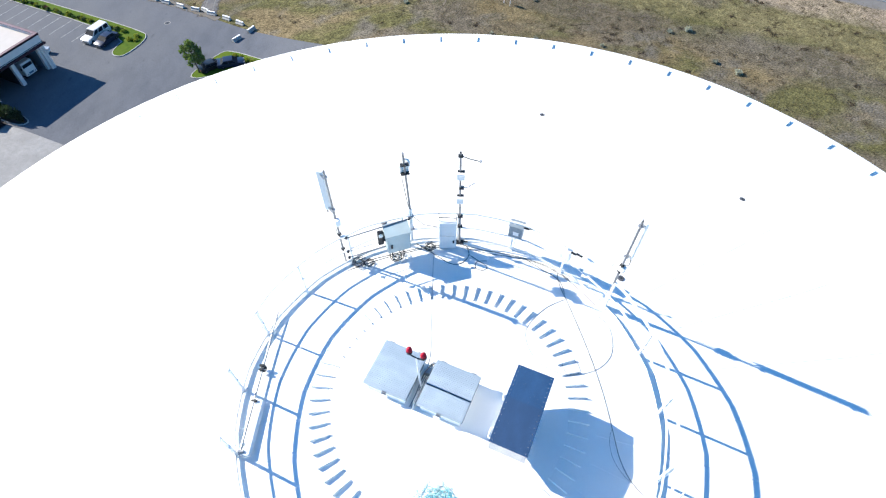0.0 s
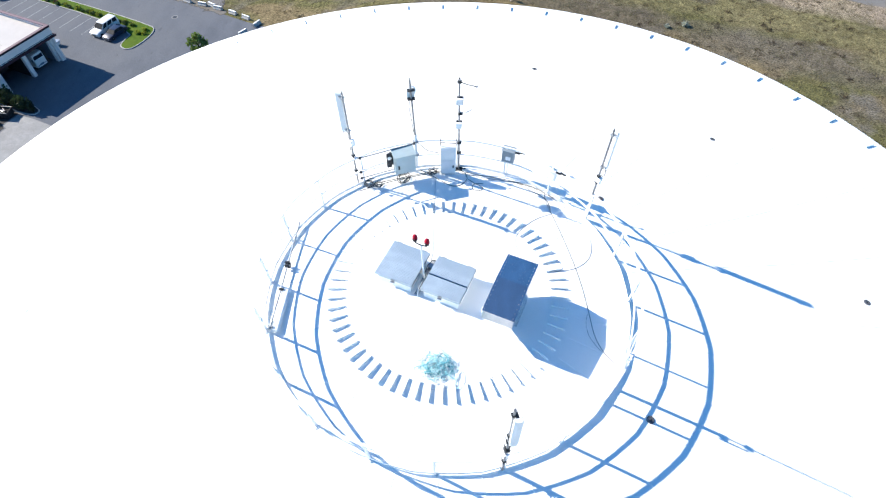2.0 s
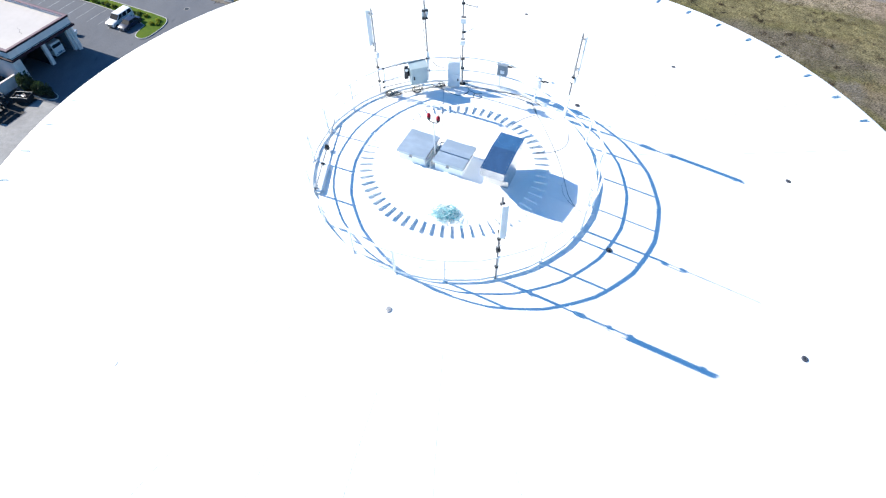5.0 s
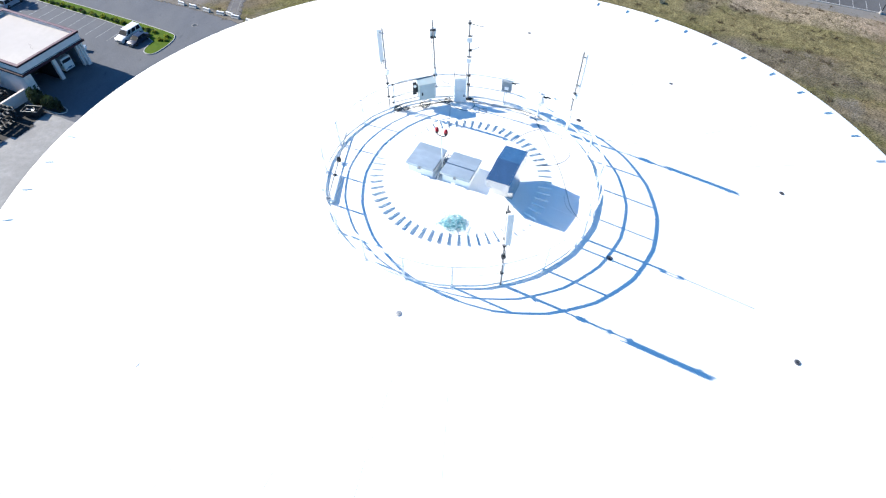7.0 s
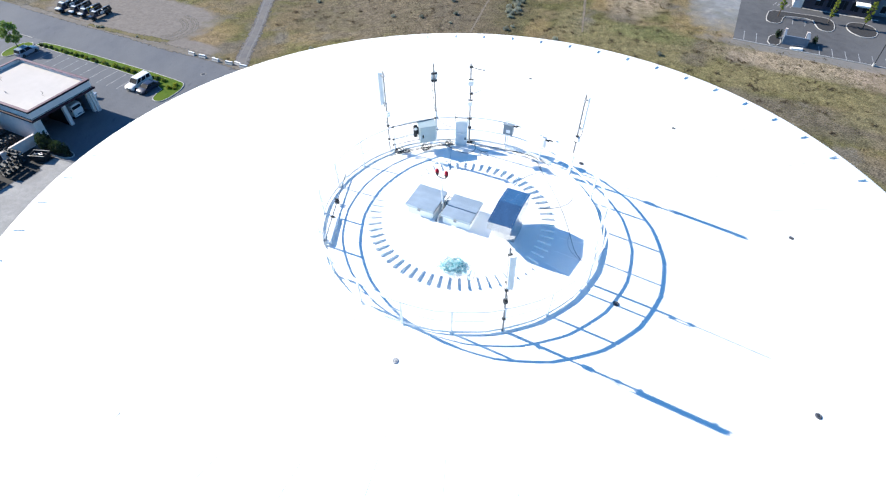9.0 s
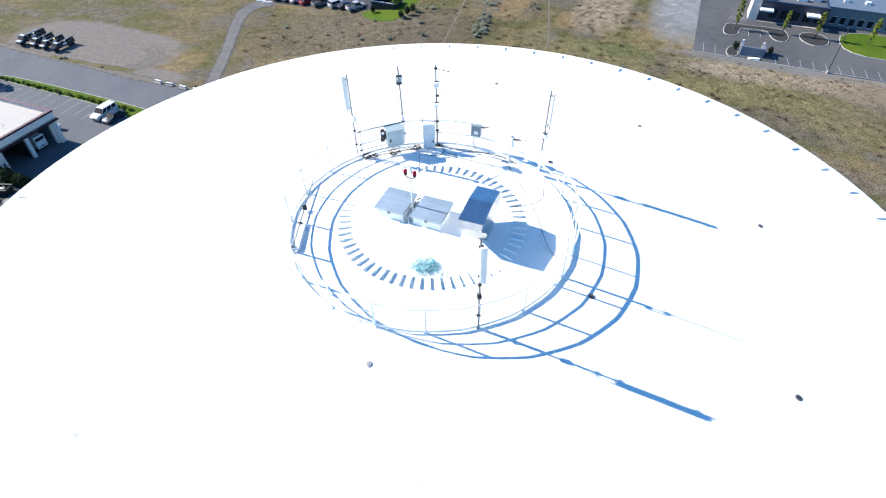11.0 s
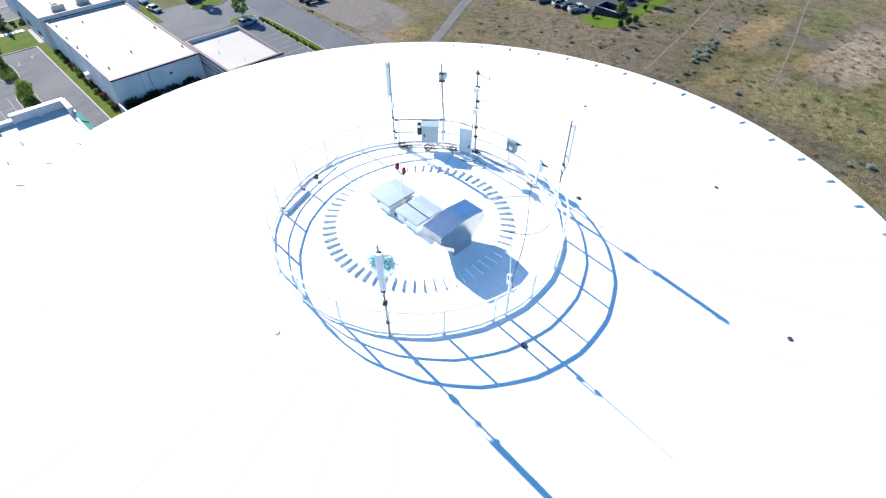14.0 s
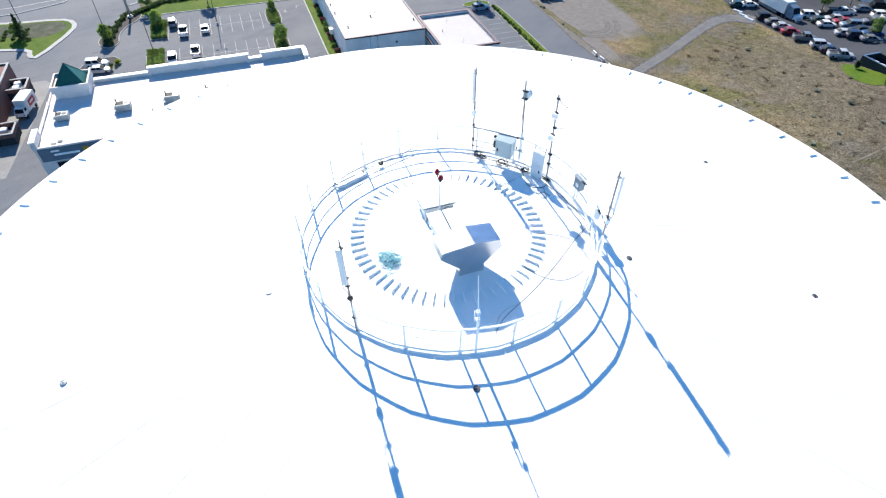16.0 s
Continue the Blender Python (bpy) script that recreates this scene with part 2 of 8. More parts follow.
def field_material():
    """Dry field: straw, olive and bare grey-brown soil in drifting patches."""
    m = bpy.data.materials.new("dry_field")
    m.use_nodes = True
    nt = m.node_tree
    N, L = nt.nodes, nt.links
    b = N["Principled BSDF"]
    b.inputs["Roughness"].default_value = 0.95
    b.inputs["Specular IOR Level"].default_value = 0.1
    co = N.new("ShaderNodeTexCoord")

    def nz(s, d, dist=0.0, sq=(1, 1, 1)):
        mp = N.new("ShaderNodeMapping")
        mp.inputs["Scale"].default_value = sq
        mp.inputs["Rotation"].default_value = (0, 0, radians(22))
        L.new(co.outputs["Object"], mp.inputs[0])
        n = N.new("ShaderNodeTexNoise")
        n.inputs["Scale"].default_value, n.inputs["Detail"].default_value, n.inputs["Distortion"].default_value = s, d, dist
        L.new(mp.outputs[0], n.inputs["Vector"])
        return n.outputs[0]

    def rng(src, l, h):
        r = N.new("ShaderNodeMapRange")
        r.inputs[1].default_value, r.inputs[2].default_value = l, h
        L.new(src, r.inputs[0])
        return r.outputs[0]

    def mix(fac, x, y, kind="MIX"):
        k = N.new("ShaderNodeMix")
        k.data_type, k.blend_type = "RGBA", kind
        for sock, val in ((k.inputs[0], fac), (k.inputs[6], x), (k.inputs[7], y)):
            if isinstance(val, bpy.types.NodeSocket):
                L.new(val, sock)
            else:
                sock.default_value = val
        return k.outputs[2]

    def math_node(op, x, y=None):
        k = N.new("ShaderNodeMath")
        k.operation = op
        for sock, val in zip(k.inputs, (x, y)):
            if isinstance(val, bpy.types.NodeSocket):
                L.new(val, sock)
            elif val is not None:
                sock.default_value = val
        return k.outputs[0]

    def patch(u, v, au, av, soft):
        """1 inside a ragged rounded patch of the town's plan, 0 outside."""
        mp = N.new("ShaderNodeMapping")
        mp.inputs["Rotation"].default_value = (0, 0, radians(22.5))
        L.new(co.outputs["Object"], mp.inputs[0])
        sp = N.new("ShaderNodeSeparateXYZ")
        L.new(mp.outputs[0], sp.inputs[0])
        du = math_node("POWER", math_node("ABSOLUTE", math_node("DIVIDE", math_node("SUBTRACT", sp.outputs[0], u), au)), 3.5)
        dv = math_node("POWER", math_node("ABSOLUTE", math_node("DIVIDE", math_node("SUBTRACT", sp.outputs[1], v), av)), 3.5)
        d = math_node("ADD", math_node("ADD", du, dv), math_node("MULTIPLY", math_node("SUBTRACT", nz(0.35, 6), 0.5), 1.6))
        return rng(math_node("SUBTRACT", 1.0, d), -soft, soft)

    soil = mix(rng(nz(1.2, 6), 0.35, 0.65), (0.149, 0.124, 0.097, 1), (0.106, 0.090, 0.072, 1))
    straw = mix(rng(nz(2.2, 6, 0, (1, 2.5, 1)), 0.35, 0.65), (0.194, 0.149, 0.086, 1), (0.126, 0.099, 0.059, 1))
    olive = mix(rng(nz(1.6, 6), 0.35, 0.65), (0.128, 0.118, 0.052, 1), (0.082, 0.077, 0.037, 1))
    col = mix(rng(nz(0.045, 5, 0.6), 0.44, 0.58), straw, soil)
    col = mix(rng(nz(0.06, 6, 0.5, (1, 1.8, 1)), 0.455, 0.58), col, olive)
    col = mix(rng(nz(0.13, 7, 0.3), 0.54, 0.66), col, (0.126, 0.112, 0.096, 1))
    brown = mix(rng(nz(1.4, 7), 0.35, 0.65), (0.142, 0.115, 0.088, 1), (0.087, 0.073, 0.058, 1))
    green = mix(rng(nz(1.3, 7), 0.35, 0.65), (0.146, 0.146, 0.066, 1), (0.090, 0.096, 0.045, 1))
    amber = mix(rng(nz(1.5, 7), 0.35, 0.65), (0.270, 0.190, 0.104, 1), (0.190, 0.138, 0.078, 1))
    grey = mix(rng(nz(1.1, 7), 0.35, 0.65), (0.142, 0.122, 0.098, 1), (0.098, 0.084, 0.068, 1))
    lush = mix(rng(nz(1.2, 7), 0.35, 0.65), (0.205, 0.175, 0.092, 1), (0.128, 0.114, 0.062, 1))
    pale = mix(rng(nz(0.9, 8), 0.35, 0.65), (0.335, 0.268, 0.212, 1), (0.250, 0.203, 0.163, 1))
    for tone, u, v, au, av, w in ((brown, -60.0, 105.0, 27.0, 16.0, 0.85), (brown, -15.0, 93.0, 17.0, 4.0, 0.85), (grey, 22.0, 92.0, 18.0, 5.0, 0.8), (lush, -8.0, 106.0, 11.5, 9.0, 0.9), (lush, 22.0, 102.8, 21.0, 4.6, 0.9),
                                (lush, -22.5, 113.0, 2.6, 9.0, 0.75), (lush, -32.6, 148.0, 3.0, 8.0, 0.65), (lush, 38.0, 95.5, 7.0, 3.2, 0.7), (green, -6.5, 113.2, 6.5, 3.4, 0.8), (green, -0.8, 114.6, 5.0, 3.8, 0.85),
                                (green, -23.0, 150.5, 4.2, 10.5, 0.9), (grey, 5.3, 105.4, 2.4, 2.4, 0.7), (amber, -32.4, 133.0, 3.4, 12.0, 0.85), (amber, -17.8, 126.0, 2.4, 5.2, 0.8), (amber, -27.6, 105.8, 2.2, 4.6, 0.55),
                                (amber, 5.0, 122.0, 7.0, 6.0, 0.6), (amber, -96.5, 79.0, 4.5, 7.0, 0.6), (pale, -11.0, 138.0, 6.2, 16.0, 0.8), (pale, 26.0, 112.4, 17.0, 4.4, 0.75)):
        col = mix(math_node("MULTIPLY", patch(u, v, au, av, 0.9), w), col, tone)
    # matted grass: fine streaks, and clumps with bare earth between
    k = N.new("ShaderNodeMapRange")
    k.inputs[3].default_value, k.inputs[4].default_value = 0.46, 1.60
    L.new(rng(nz(3.0, 11, 0.0, (1, 1.8, 1)), 0.36, 0.64), k.inputs[0])
    col = mix(1.0, col, k.outputs[0], "MULTIPLY")
    k = N.new("ShaderNodeMapRange")
    k.inputs[3].default_value, k.inputs[4].default_value = 0.74, 1.18
    L.new(rng(nz(0.7, 8, 0.4), 0.35, 0.65), k.inputs[0])
    col = mix(1.0, col, k.outputs[0], "MULTIPLY")
    col = mix(1.0, col, (0.98, 0.995, 0.92, 1), "MULTIPLY")
    gravel = mix(rng(nz(0.8, 7, 1.5, (1, 1.6, 1)), 0.35, 0.65), (0.205, 0.185, 0.168, 1), (0.150, 0.136, 0.124, 1))
    col = mix(patch(-122.5, 80.8, 22.5, 9.8, 0.35), col, gravel)
    col = mix(patch(-97.0, 72.6, 7.0, 3.0, 0.5), col, gravel)
    col = mix(patch(50.0, 117.2, 42.0, 1.9, 0.6), col, (0.17, 0.165, 0.158, 1))
    dust = mix(rng(nz(0.9, 7), 0.35, 0.65), (0.29, 0.228, 0.17, 1), (0.22, 0.175, 0.134, 1))
    col = mix(math_node("MULTIPLY", patch(50.0, 112.0, 14.0, 6.0, 0.8), 0.6), col, dust)
    pad = mix(rng(nz(0.5, 7, 0.6), 0.35, 0.65), (0.225, 0.235, 0.245, 1), (0.170, 0.178, 0.187, 1))
    scuff = mix(rng(nz(0.22, 8, 1.2), 0.52, 0.70), pad, (0.30, 0.295, 0.285, 1))
    col = mix(patch(9.6, 163.0, 9.0, 38.0, 0.8), col, scuff)
    L.new(col, b.inputs["Base Color"])
    bp = N.new("ShaderNodeBump")
    bp.inputs["Strength"].default_value, bp.inputs["Distance"].default_value = 0.9, 0.13
    flat = math_node("MULTIPLY", math_node("MAXIMUM", patch(-122.5, 80.8, 22.5, 9.8, 0.35), patch(8.5, 158.0, 10.5, 39.0, 0.3)), 0.85)
    L.new(math_node("MULTIPLY", nz(2.6, 8), math_node("SUBTRACT", 1.0, flat)), bp.inputs["Height"])
    L.new(bp.outputs[0], b.inputs["Normal"])
    return m


FIELD = field_material()


def leafy(m, share=0.4):
    """Lets part of the light through the leaves."""
    nt = m.node_tree
    b, out = nt.nodes["Principled BSDF"], nt.nodes["Material Output"]
    tr = nt.nodes.new("ShaderNodeBsdfTranslucent")
    mx = nt.nodes.new("ShaderNodeMixShader")
    mx.inputs[0].default_value = share
    nt.links.new(b.inputs["Base Color"].links[0].from_socket, tr.inputs["Color"])
    nt.links.new(b.outputs[0], mx.inputs[1])
    nt.links.new(tr.outputs[0], mx.inputs[2])
    nt.links.new(mx.outputs[0], out.inputs["Surface"])


LEAF_DEEP = mat("leaf_deep_green", (0.030, 0.050, 0.018), (0.018, 0.032, 0.012), 1.6, 0.6, vary=0.25)
for m in (LEAF, LEAF_BRIGHT, LEAF_YELLOW, LEAF_DARK, LEAF_RED, SAGE, STRAW, GREY_GRASS, BROWN_WEED, LEAF_DEEP):
    leafy(m)

# ---- mesh helpers ----
class Geo:
    """Vertices and faces of one mesh."""

    def __init__(self):
        self.v, self.f = [], []

    def add(self, verts, faces):
        n = len(self.v)
        self.v += [tuple(p) for p in verts]
        self.f += [tuple(n + i for i in f) for f in faces]
        return self

    def box(self, x0, x1, y0, y1, z0, z1, m=None, ch=0.0):
        """A box between limits; ch chamfers its upright and top edges."""
        if ch:
            return self.prism([(x0 + ch, y0), (x1 - ch, y0), (x1, y0 + ch), (x1, y1 - ch), (x1 - ch, y1), (x0 + ch, y1), (x0, y1 - ch), (x0, y0 + ch)], z0, z1, m, ch)
        p = [Vector((x, y, z)) for z in (z0, z1) for x, y in ((x0, y0), (x1, y0), (x1, y1), (x0, y1))]
        return self.add([m @ q for q in p] if m else p, [(3, 2, 1, 0), (4, 5, 6, 7), (0, 1, 5, 4), (1, 2, 6, 5), (2, 3, 7, 6), (3, 0, 4, 7)])

    def prism(self, poly, z0, z1, m=None, ch=0.0):
        """A flat outline (anticlockwise) raised from z0 to z1; ch bevels the top edge."""
        n = len(poly)
        rings = [[(x, y, z0) for x, y in poly]]
        if ch:
            cx, cy = sum(p[0] for p in poly) / n, sum(p[1] for p in poly) / n
            inset = [(x + ch * (cx - x) / max(math.hypot(cx - x, cy - y), 1e-6), y + ch * (cy - y) / max(math.hypot(cx - x, cy - y), 1e-6)) for x, y in poly]
            rings += [[(x, y, z1 - ch) for x, y in poly], [(x, y, z1) for x, y in inset]]
        else:
            rings += [[(x, y, z1) for x, y in poly]]
        return self.loft(rings, m)

    def loft(self, rings, m=None, caps=True):
        n, k = len(rings[0]), len(rings)
        v = [Vector(p) for r in rings for p in r]
        f = [(j * n + i, j * n + (i + 1) % n, (j + 1) * n + (i + 1) % n, (j + 1) * n + i) for j in range(k - 1) for i in range(n)]
        if caps:
            f += [tuple(reversed(range(n))), tuple(range((k - 1) * n, k * n))]
        return self.add([m @ p for p in v] if m else v, f)

    def cyl(self, p0, p1, r0, r1=None, n=10, caps=True):
        p0, p1 = Vector(p0), Vector(p1)
        r1 = r0 if r1 is None else r1
        d = (p1 - p0).normalized()
        s = d.orthogonal().normalized()
        t = d.cross(s)
        ring = lambda c, r: [c + r * (math.cos(2 * math.pi * i / n) * s + math.sin(2 * math.pi * i / n) * t) for i in range(n)]
        return self.loft([ring(p0, r0), ring(p1, r1)], None, caps)

    def tube(self, pts, r, n=6):
        pts = [Vector(p) for p in pts]
        rings, s = [], None
        for i, p in enumerate(pts):
            d = (pts[min(i + 1, len(pts) - 1)] - pts[max(i - 1, 0)]).normalized()
            s = (d.orthogonal() if s is None else s - d * s.dot(d)).normalized()
            t = d.cross(s)
            rings.append([p + r * (math.cos(2 * math.pi * k / n) * s + math.sin(2 * math.pi * k / n) * t) for k in range(n)])
        return self.loft(rings)

    def spin(self, prof, n=16, m=None, closed=False):
        """A profile of (radius, z) turned round the z axis."""
        return self.loft([[(r * math.cos(2 * math.pi * i / n), r * math.sin(2 * math.pi * i / n), z) for i in range(n)] for r, z in prof], m, not closed)

    def quad(self, a, b, c, d):
        return self.add([a, b, c, d], [(0, 1, 2, 3)])


def mesh_of(geo, name, material, smooth=False):
    me = bpy.data.meshes.new(name)
    me.from_pydata(geo.v, [], geo.f)
    me.validate()
    me.materials.append(material)
    if smooth:
        me.polygons.foreach_set("use_smooth", [True] * len(me.polygons))
        me.set_sharp_from_angle(angle=radians(40))
    return me


def part(name, geo, material, parent=None, label="", smooth=False, at=None):
    """One mesh object under a thing or part (or a thing or structure of its own)."""
    ob = new(name, mesh_of(geo, name, material, smooth))
    ob.parent = parent
    if at is not None:
        ob.matrix_basis = at
    return tagged(ob, label)


def piece(name, me, parent, at):
    """One more object on a mesh that its fellows share."""
    ob = new(name, me)
    ob.parent = parent
    ob.matrix_basis = at
    return ob


def thing(name, label, category, at=None, group="", kind=""):
    ob = new(name)
    ob.empty_display_size = 0.2
    if at is not None:
        ob.matrix_basis = at
    return tagged(ob, label, category, group, kind)


def repaint(ob, names, paint):
    """Gives one copy's named parts a paint of their own, on shared meshes."""
    for o in ob.children_recursive:
        if o.name.split(".")[0] in names:
            o.material_slots[0].link = "OBJECT"
            o.material_slots[0].material = paint
    return ob


TOWN = -22.5                            # the streets and buildings lie along this heading
UX, UY = math.cos(radians(TOWN)), math.sin(radians(TOWN))


def town(u, v):
    return (u * UX - v * UY, u * UY + v * UX)


def rise(x):
    """The ground climbs five metres from the street up to the foot of the tank."""
    def f(x):
        s = min(max((x + 45) / 45, 0), 1)
        return 5 * s * s * (3 - 2 * s)
    lo = math.floor(x / 4) * 4
    k = (x - lo) / 4
    return f(lo) * (1 - k) + f(lo + 4) * k


def sheet(name, poly, h, material, label="", category="", kind="structure", parent=None):
    """A flat surface laid over the ground, h above it."""
    bm = bmesh.new()
    bm.faces.new([bm.verts.new((x, y, 0)) for x, y in poly])
    for k in range(-12, 1):
        bmesh.ops.bisect_plane(bm, geom=bm.verts[:] + bm.edges[:] + bm.faces[:], plane_co=(4 * k, 0, 0), plane_no=(1, 0, 0))
    bmesh.ops.recalc_face_normals(bm, faces=bm.faces)
    for v in bm.verts:
        v.co.z = rise(v.co.x) + h
    if sum(f.normal.z for f in bm.faces) < 0:
        bmesh.ops.reverse_faces(bm, faces=bm.faces)
    me = bpy.data.meshes.new(name)
    bm.to_mesh(me)
    bm.free()
    me.materials.append(material)
    ob = new(name, me)
    ob.parent = parent
    return tagged(ob, label, category, "", kind)


def fine(pts, step=2.0, closed=False):
    out = []
    pts = list(pts) + ([pts[0]] if closed else [])
    for (x0, y0), (x1, y1) in zip(pts, pts[1:]):
        n = max(1, int(math.hypot(x1 - x0, y1 - y0) / step))
        out += [(x0 + (x1 - x0) * i / n, y0 + (y1 - y0) * i / n) for i in range(n)]
    return out if closed else out + [pts[-1]]


def smooth_loop(pts, times=2):
    for _ in range(times):
        pts = [q for (a, b) in zip(pts, pts[1:] + pts[:1]) for q in ((0.75 * a[0] + 0.25 * b[0], 0.75 * a[1] + 0.25 * b[1]), (0.25 * a[0] + 0.75 * b[0], 0.25 * a[1] + 0.75 * b[1]))]
    return pts


def kerb_geo(pts, w=0.16, h=0.15, closed=True, low=-0.1):
    pts = fine(pts, 2.0, closed)
    g, n, rings = Geo(), len(pts), []
    for i, (x, y) in enumerate(pts):
        a, b = (pts[(i - 1) % n], pts[(i + 1) % n]) if closed else (pts[max(i - 1, 0)], pts[min(i + 1, n - 1)])
        d = Vector((b[0] - a[0], b[1] - a[1])).normalized()
        nx, ny, z = -d.y * w / 2, d.x * w / 2, rise(x)
        rings.append([(x - nx, y - ny, z + low), (x - nx, y - ny, z + h - 0.02), (x - 0.7 * nx, y - 0.7 * ny, z + h), (x + 0.7 * nx, y + 0.7 * ny, z + h), (x + nx, y + ny, z + h - 0.02), (x + nx, y + ny, z + low)])
    return g.loft(rings + ([rings[0]] if closed else []), None, not closed)


def stand(x, y, turn=0.0, lift=0.0):
    return pose(x, y, rise(x) + lift, 0, 0, turn)

# ---- the ground ----
def ground_sheet():
    xs = [-2600, -1500, -800, -400, -220, -140, -100, -70] + [4 * k for k in range(-12, 1)] + [20, 40, 60, 80, 100, 140, 220, 400, 800, 1500, 2600]
    ys = [-2600, -1500, -800, -400, -200, -100, -50, 0, 30, 60, 90, 120, 150, 180, 250, 400, 800, 1500, 2600]
    g = Geo()
    g.add([(x, y, rise(x)) for y in ys for x in xs], [(j * len(xs) + i, j * len(xs) + i + 1, (j + 1) * len(xs) + i + 1, (j + 1) * len(xs) + i) for j in range(len(ys) - 1) for i in range(len(xs) - 1)])
    return tagged(part("ground", g, FIELD), "dry scrub field of straw grass and bare soil", "ground", kind="structure")


ground_sheet()
T = lambda *uv: [town(u, v) for u, v in uv]
# asphalt: the street, the yard below the tank and the store's lot, in one piece each
sheet("road", T((-330, 60.8), (-93, 60.8), (-54, 59), (-49, 67.4), (-69, 68.6), (-92.4, 70.9), (-128, 70.9), (-330, 74)), 0.03, ASPHALT, "grey worn asphalt street", "road")
sheet("yard_asphalt", T((-129, 33), (-93, 20), (-96, -2), (-60, 5), (-40, 56), (-54, 59), (-93, 60.8), (-129, 60.8)), 0.025, ASPHALT, "grey asphalt yard below the water tank", "pavement")
sheet("store_lot_asphalt", T((-158, -75), (-70, -75), (-70, 10), (-100, 12.3), (-148, 12.3), (-148, -28), (-158, -29)), 0.02, BLEACHED, "grey asphalt lot of the white store", "pavement")
sheet("avenue", T((-200, -160), (-157, -160), (-157, 60.8), (-200, 60.8)), 0.028, BLEACHED, "wide grey asphalt avenue", "road")
sheet("back_yard_asphalt", T((-185, 36), (-129, 33), (-129, 60.8), (-185, 60.8)), 0.024, BLEACHED, "grey asphalt yard behind the garages", "pavement")
def faded(m, rough_edge=0.9):
    """Lets a way's surface thin out raggedly towards its edges, where the ground shows through."""
    nt = m.node_tree
    N, L = nt.nodes, nt.links
    b, out = N["Principled BSDF"], N["Material Output"]
    at = N.new("ShaderNodeAttribute")
    at.attribute_name = "across"
    co = N.new("ShaderNodeTexCoord")
    n = N.new("ShaderNodeTexNoise")
    n.inputs["Scale"].default_value, n.inputs["Detail"].default_value = 1.1, 8
    L.new(co.outputs["Object"], n.inputs["Vector"])
    k = N.new("ShaderNodeMath")
    k.operation, k.inputs[1].default_value = "MULTIPLY_ADD", rough_edge
    L.new(n.outputs[0], k.inputs[0])
    L.new(at.outputs["Fac"], k.inputs[2])
    r = N.new("ShaderNodeMapRange")
    r.interpolation_type = "SMOOTHSTEP"
    r.inputs[1].default_value, r.inputs[2].default_value = 0.5 + rough_edge / 2, 0.95 + rough_edge / 2
    r.inputs[3].default_value, r.inputs[4].default_value = 1.0, 0.0
    L.new(k.outputs[0], r.inputs[0])
    tr, mx = N.new("ShaderNodeBsdfTransparent"), N.new("ShaderNodeMixShader")
    L.new(r.outputs[0], mx.inputs[0])
    L.new(tr.outputs[0], mx.inputs[1])
    L.new(b.outputs[0], mx.inputs[2])
    L.new(mx.outputs[0], out.inputs["Surface"])
    return m


def way(name, rows, h, material, label, category="path"):
    """A trodden or driven way along (u, v, half width) rows, thin at its edges."""
    rows = [tuple(r) for r in rows]
    for _ in range(3):
        rows = [rows[0]] + [tuple(p + (q - p) * k for p, q in zip(a, b)) for a, b in zip(rows, rows[1:]) for k in (0.25, 0.75)] + [rows[-1]]
    steps = (-1.0, -0.6, -0.25, 0.0, 0.25, 0.6, 1.0)
    verts, across = [], []
    for i, (u, v, w) in enumerate(rows):
        a, b = rows[max(i - 1, 0)], rows[min(i + 1, len(rows) - 1)]
        d = Vector((b[0] - a[0], b[1] - a[1])).normalized()
        end = 0.6 if i in (0, len(rows) - 1) else 0.0
        for k in steps:
            x, y = town(u - d.y * w * k * 1.3, v + d.x * w * k * 1.3)
            verts.append((x, y, rise(x) + h))
            across.append(min(1.0, abs(k) + end))
    n = len(steps)
    g = Geo().add(verts, [(i * n + j + 1, i * n + j, (i + 1) * n + j, (i + 1) * n + j + 1) for i in range(len(rows) - 1) for j in range(n - 1)])
    ob = tagged(part(name, g, material), label, category, kind="structure")
    ob.data.attributes.new("across", "FLOAT", "POINT").data.foreach_set("value", across)
    return ob


TRACK_WORN = faded(mat("grey_dirt_track", (0.150, 0.148, 0.152), (0.112, 0.110, 0.112), 1.5, 0.95, bump=0.6, bscale=5, big=(0.175, 0.165, 0.155), bigscale=0.35, spec=0.1))
RUT = faded(mat("pale_wheel_rut", (0.20, 0.195, 0.19), (0.15, 0.147, 0.145), 2.5, 0.95, bump=0.5, bscale=6, spec=0.1), 2.0)
TRAIL_WORN = faded(mat("trodden_pale_soil", (0.196, 0.168, 0.130), (0.146, 0.126, 0.100), 1.2, 0.95, bump=0.5, bscale=6, spec=0.1), 1.9)
SHOULDER = faded(mat("dusty_shoulder", (0.185, 0.172, 0.155), (0.135, 0.125, 0.113), 1.0, 0.95, bump=0.6, bscale=5, big=(0.15, 0.135, 0.11), bigscale=0.25, spec=0.1), 1.3)
WEEDY = faded(mat("weedy_verge", (0.155, 0.135, 0.065), (0.085, 0.085, 0.040), 1.6, 0.95, bump=0.8, bscale=6, big=(0.17, 0.14, 0.09), bigscale=0.3, spec=0.1), 2.0)
TRACK_LINE = [(-80.6, 69.6, 1.7), (-83.6, 74.6, 1.6), (-88.6, 85.5, 1.4), (-95.4, 97.6, 1.5), (-99.9, 106.2, 1.7), (-102.0, 112.4, 2.2), (-100.6, 117.4, 3.0), (-98.6, 120.0, 3.4)]
way("dirt_track", TRACK_LINE, 0.035, TRACK_WORN, "grey dirt track across the dry field")
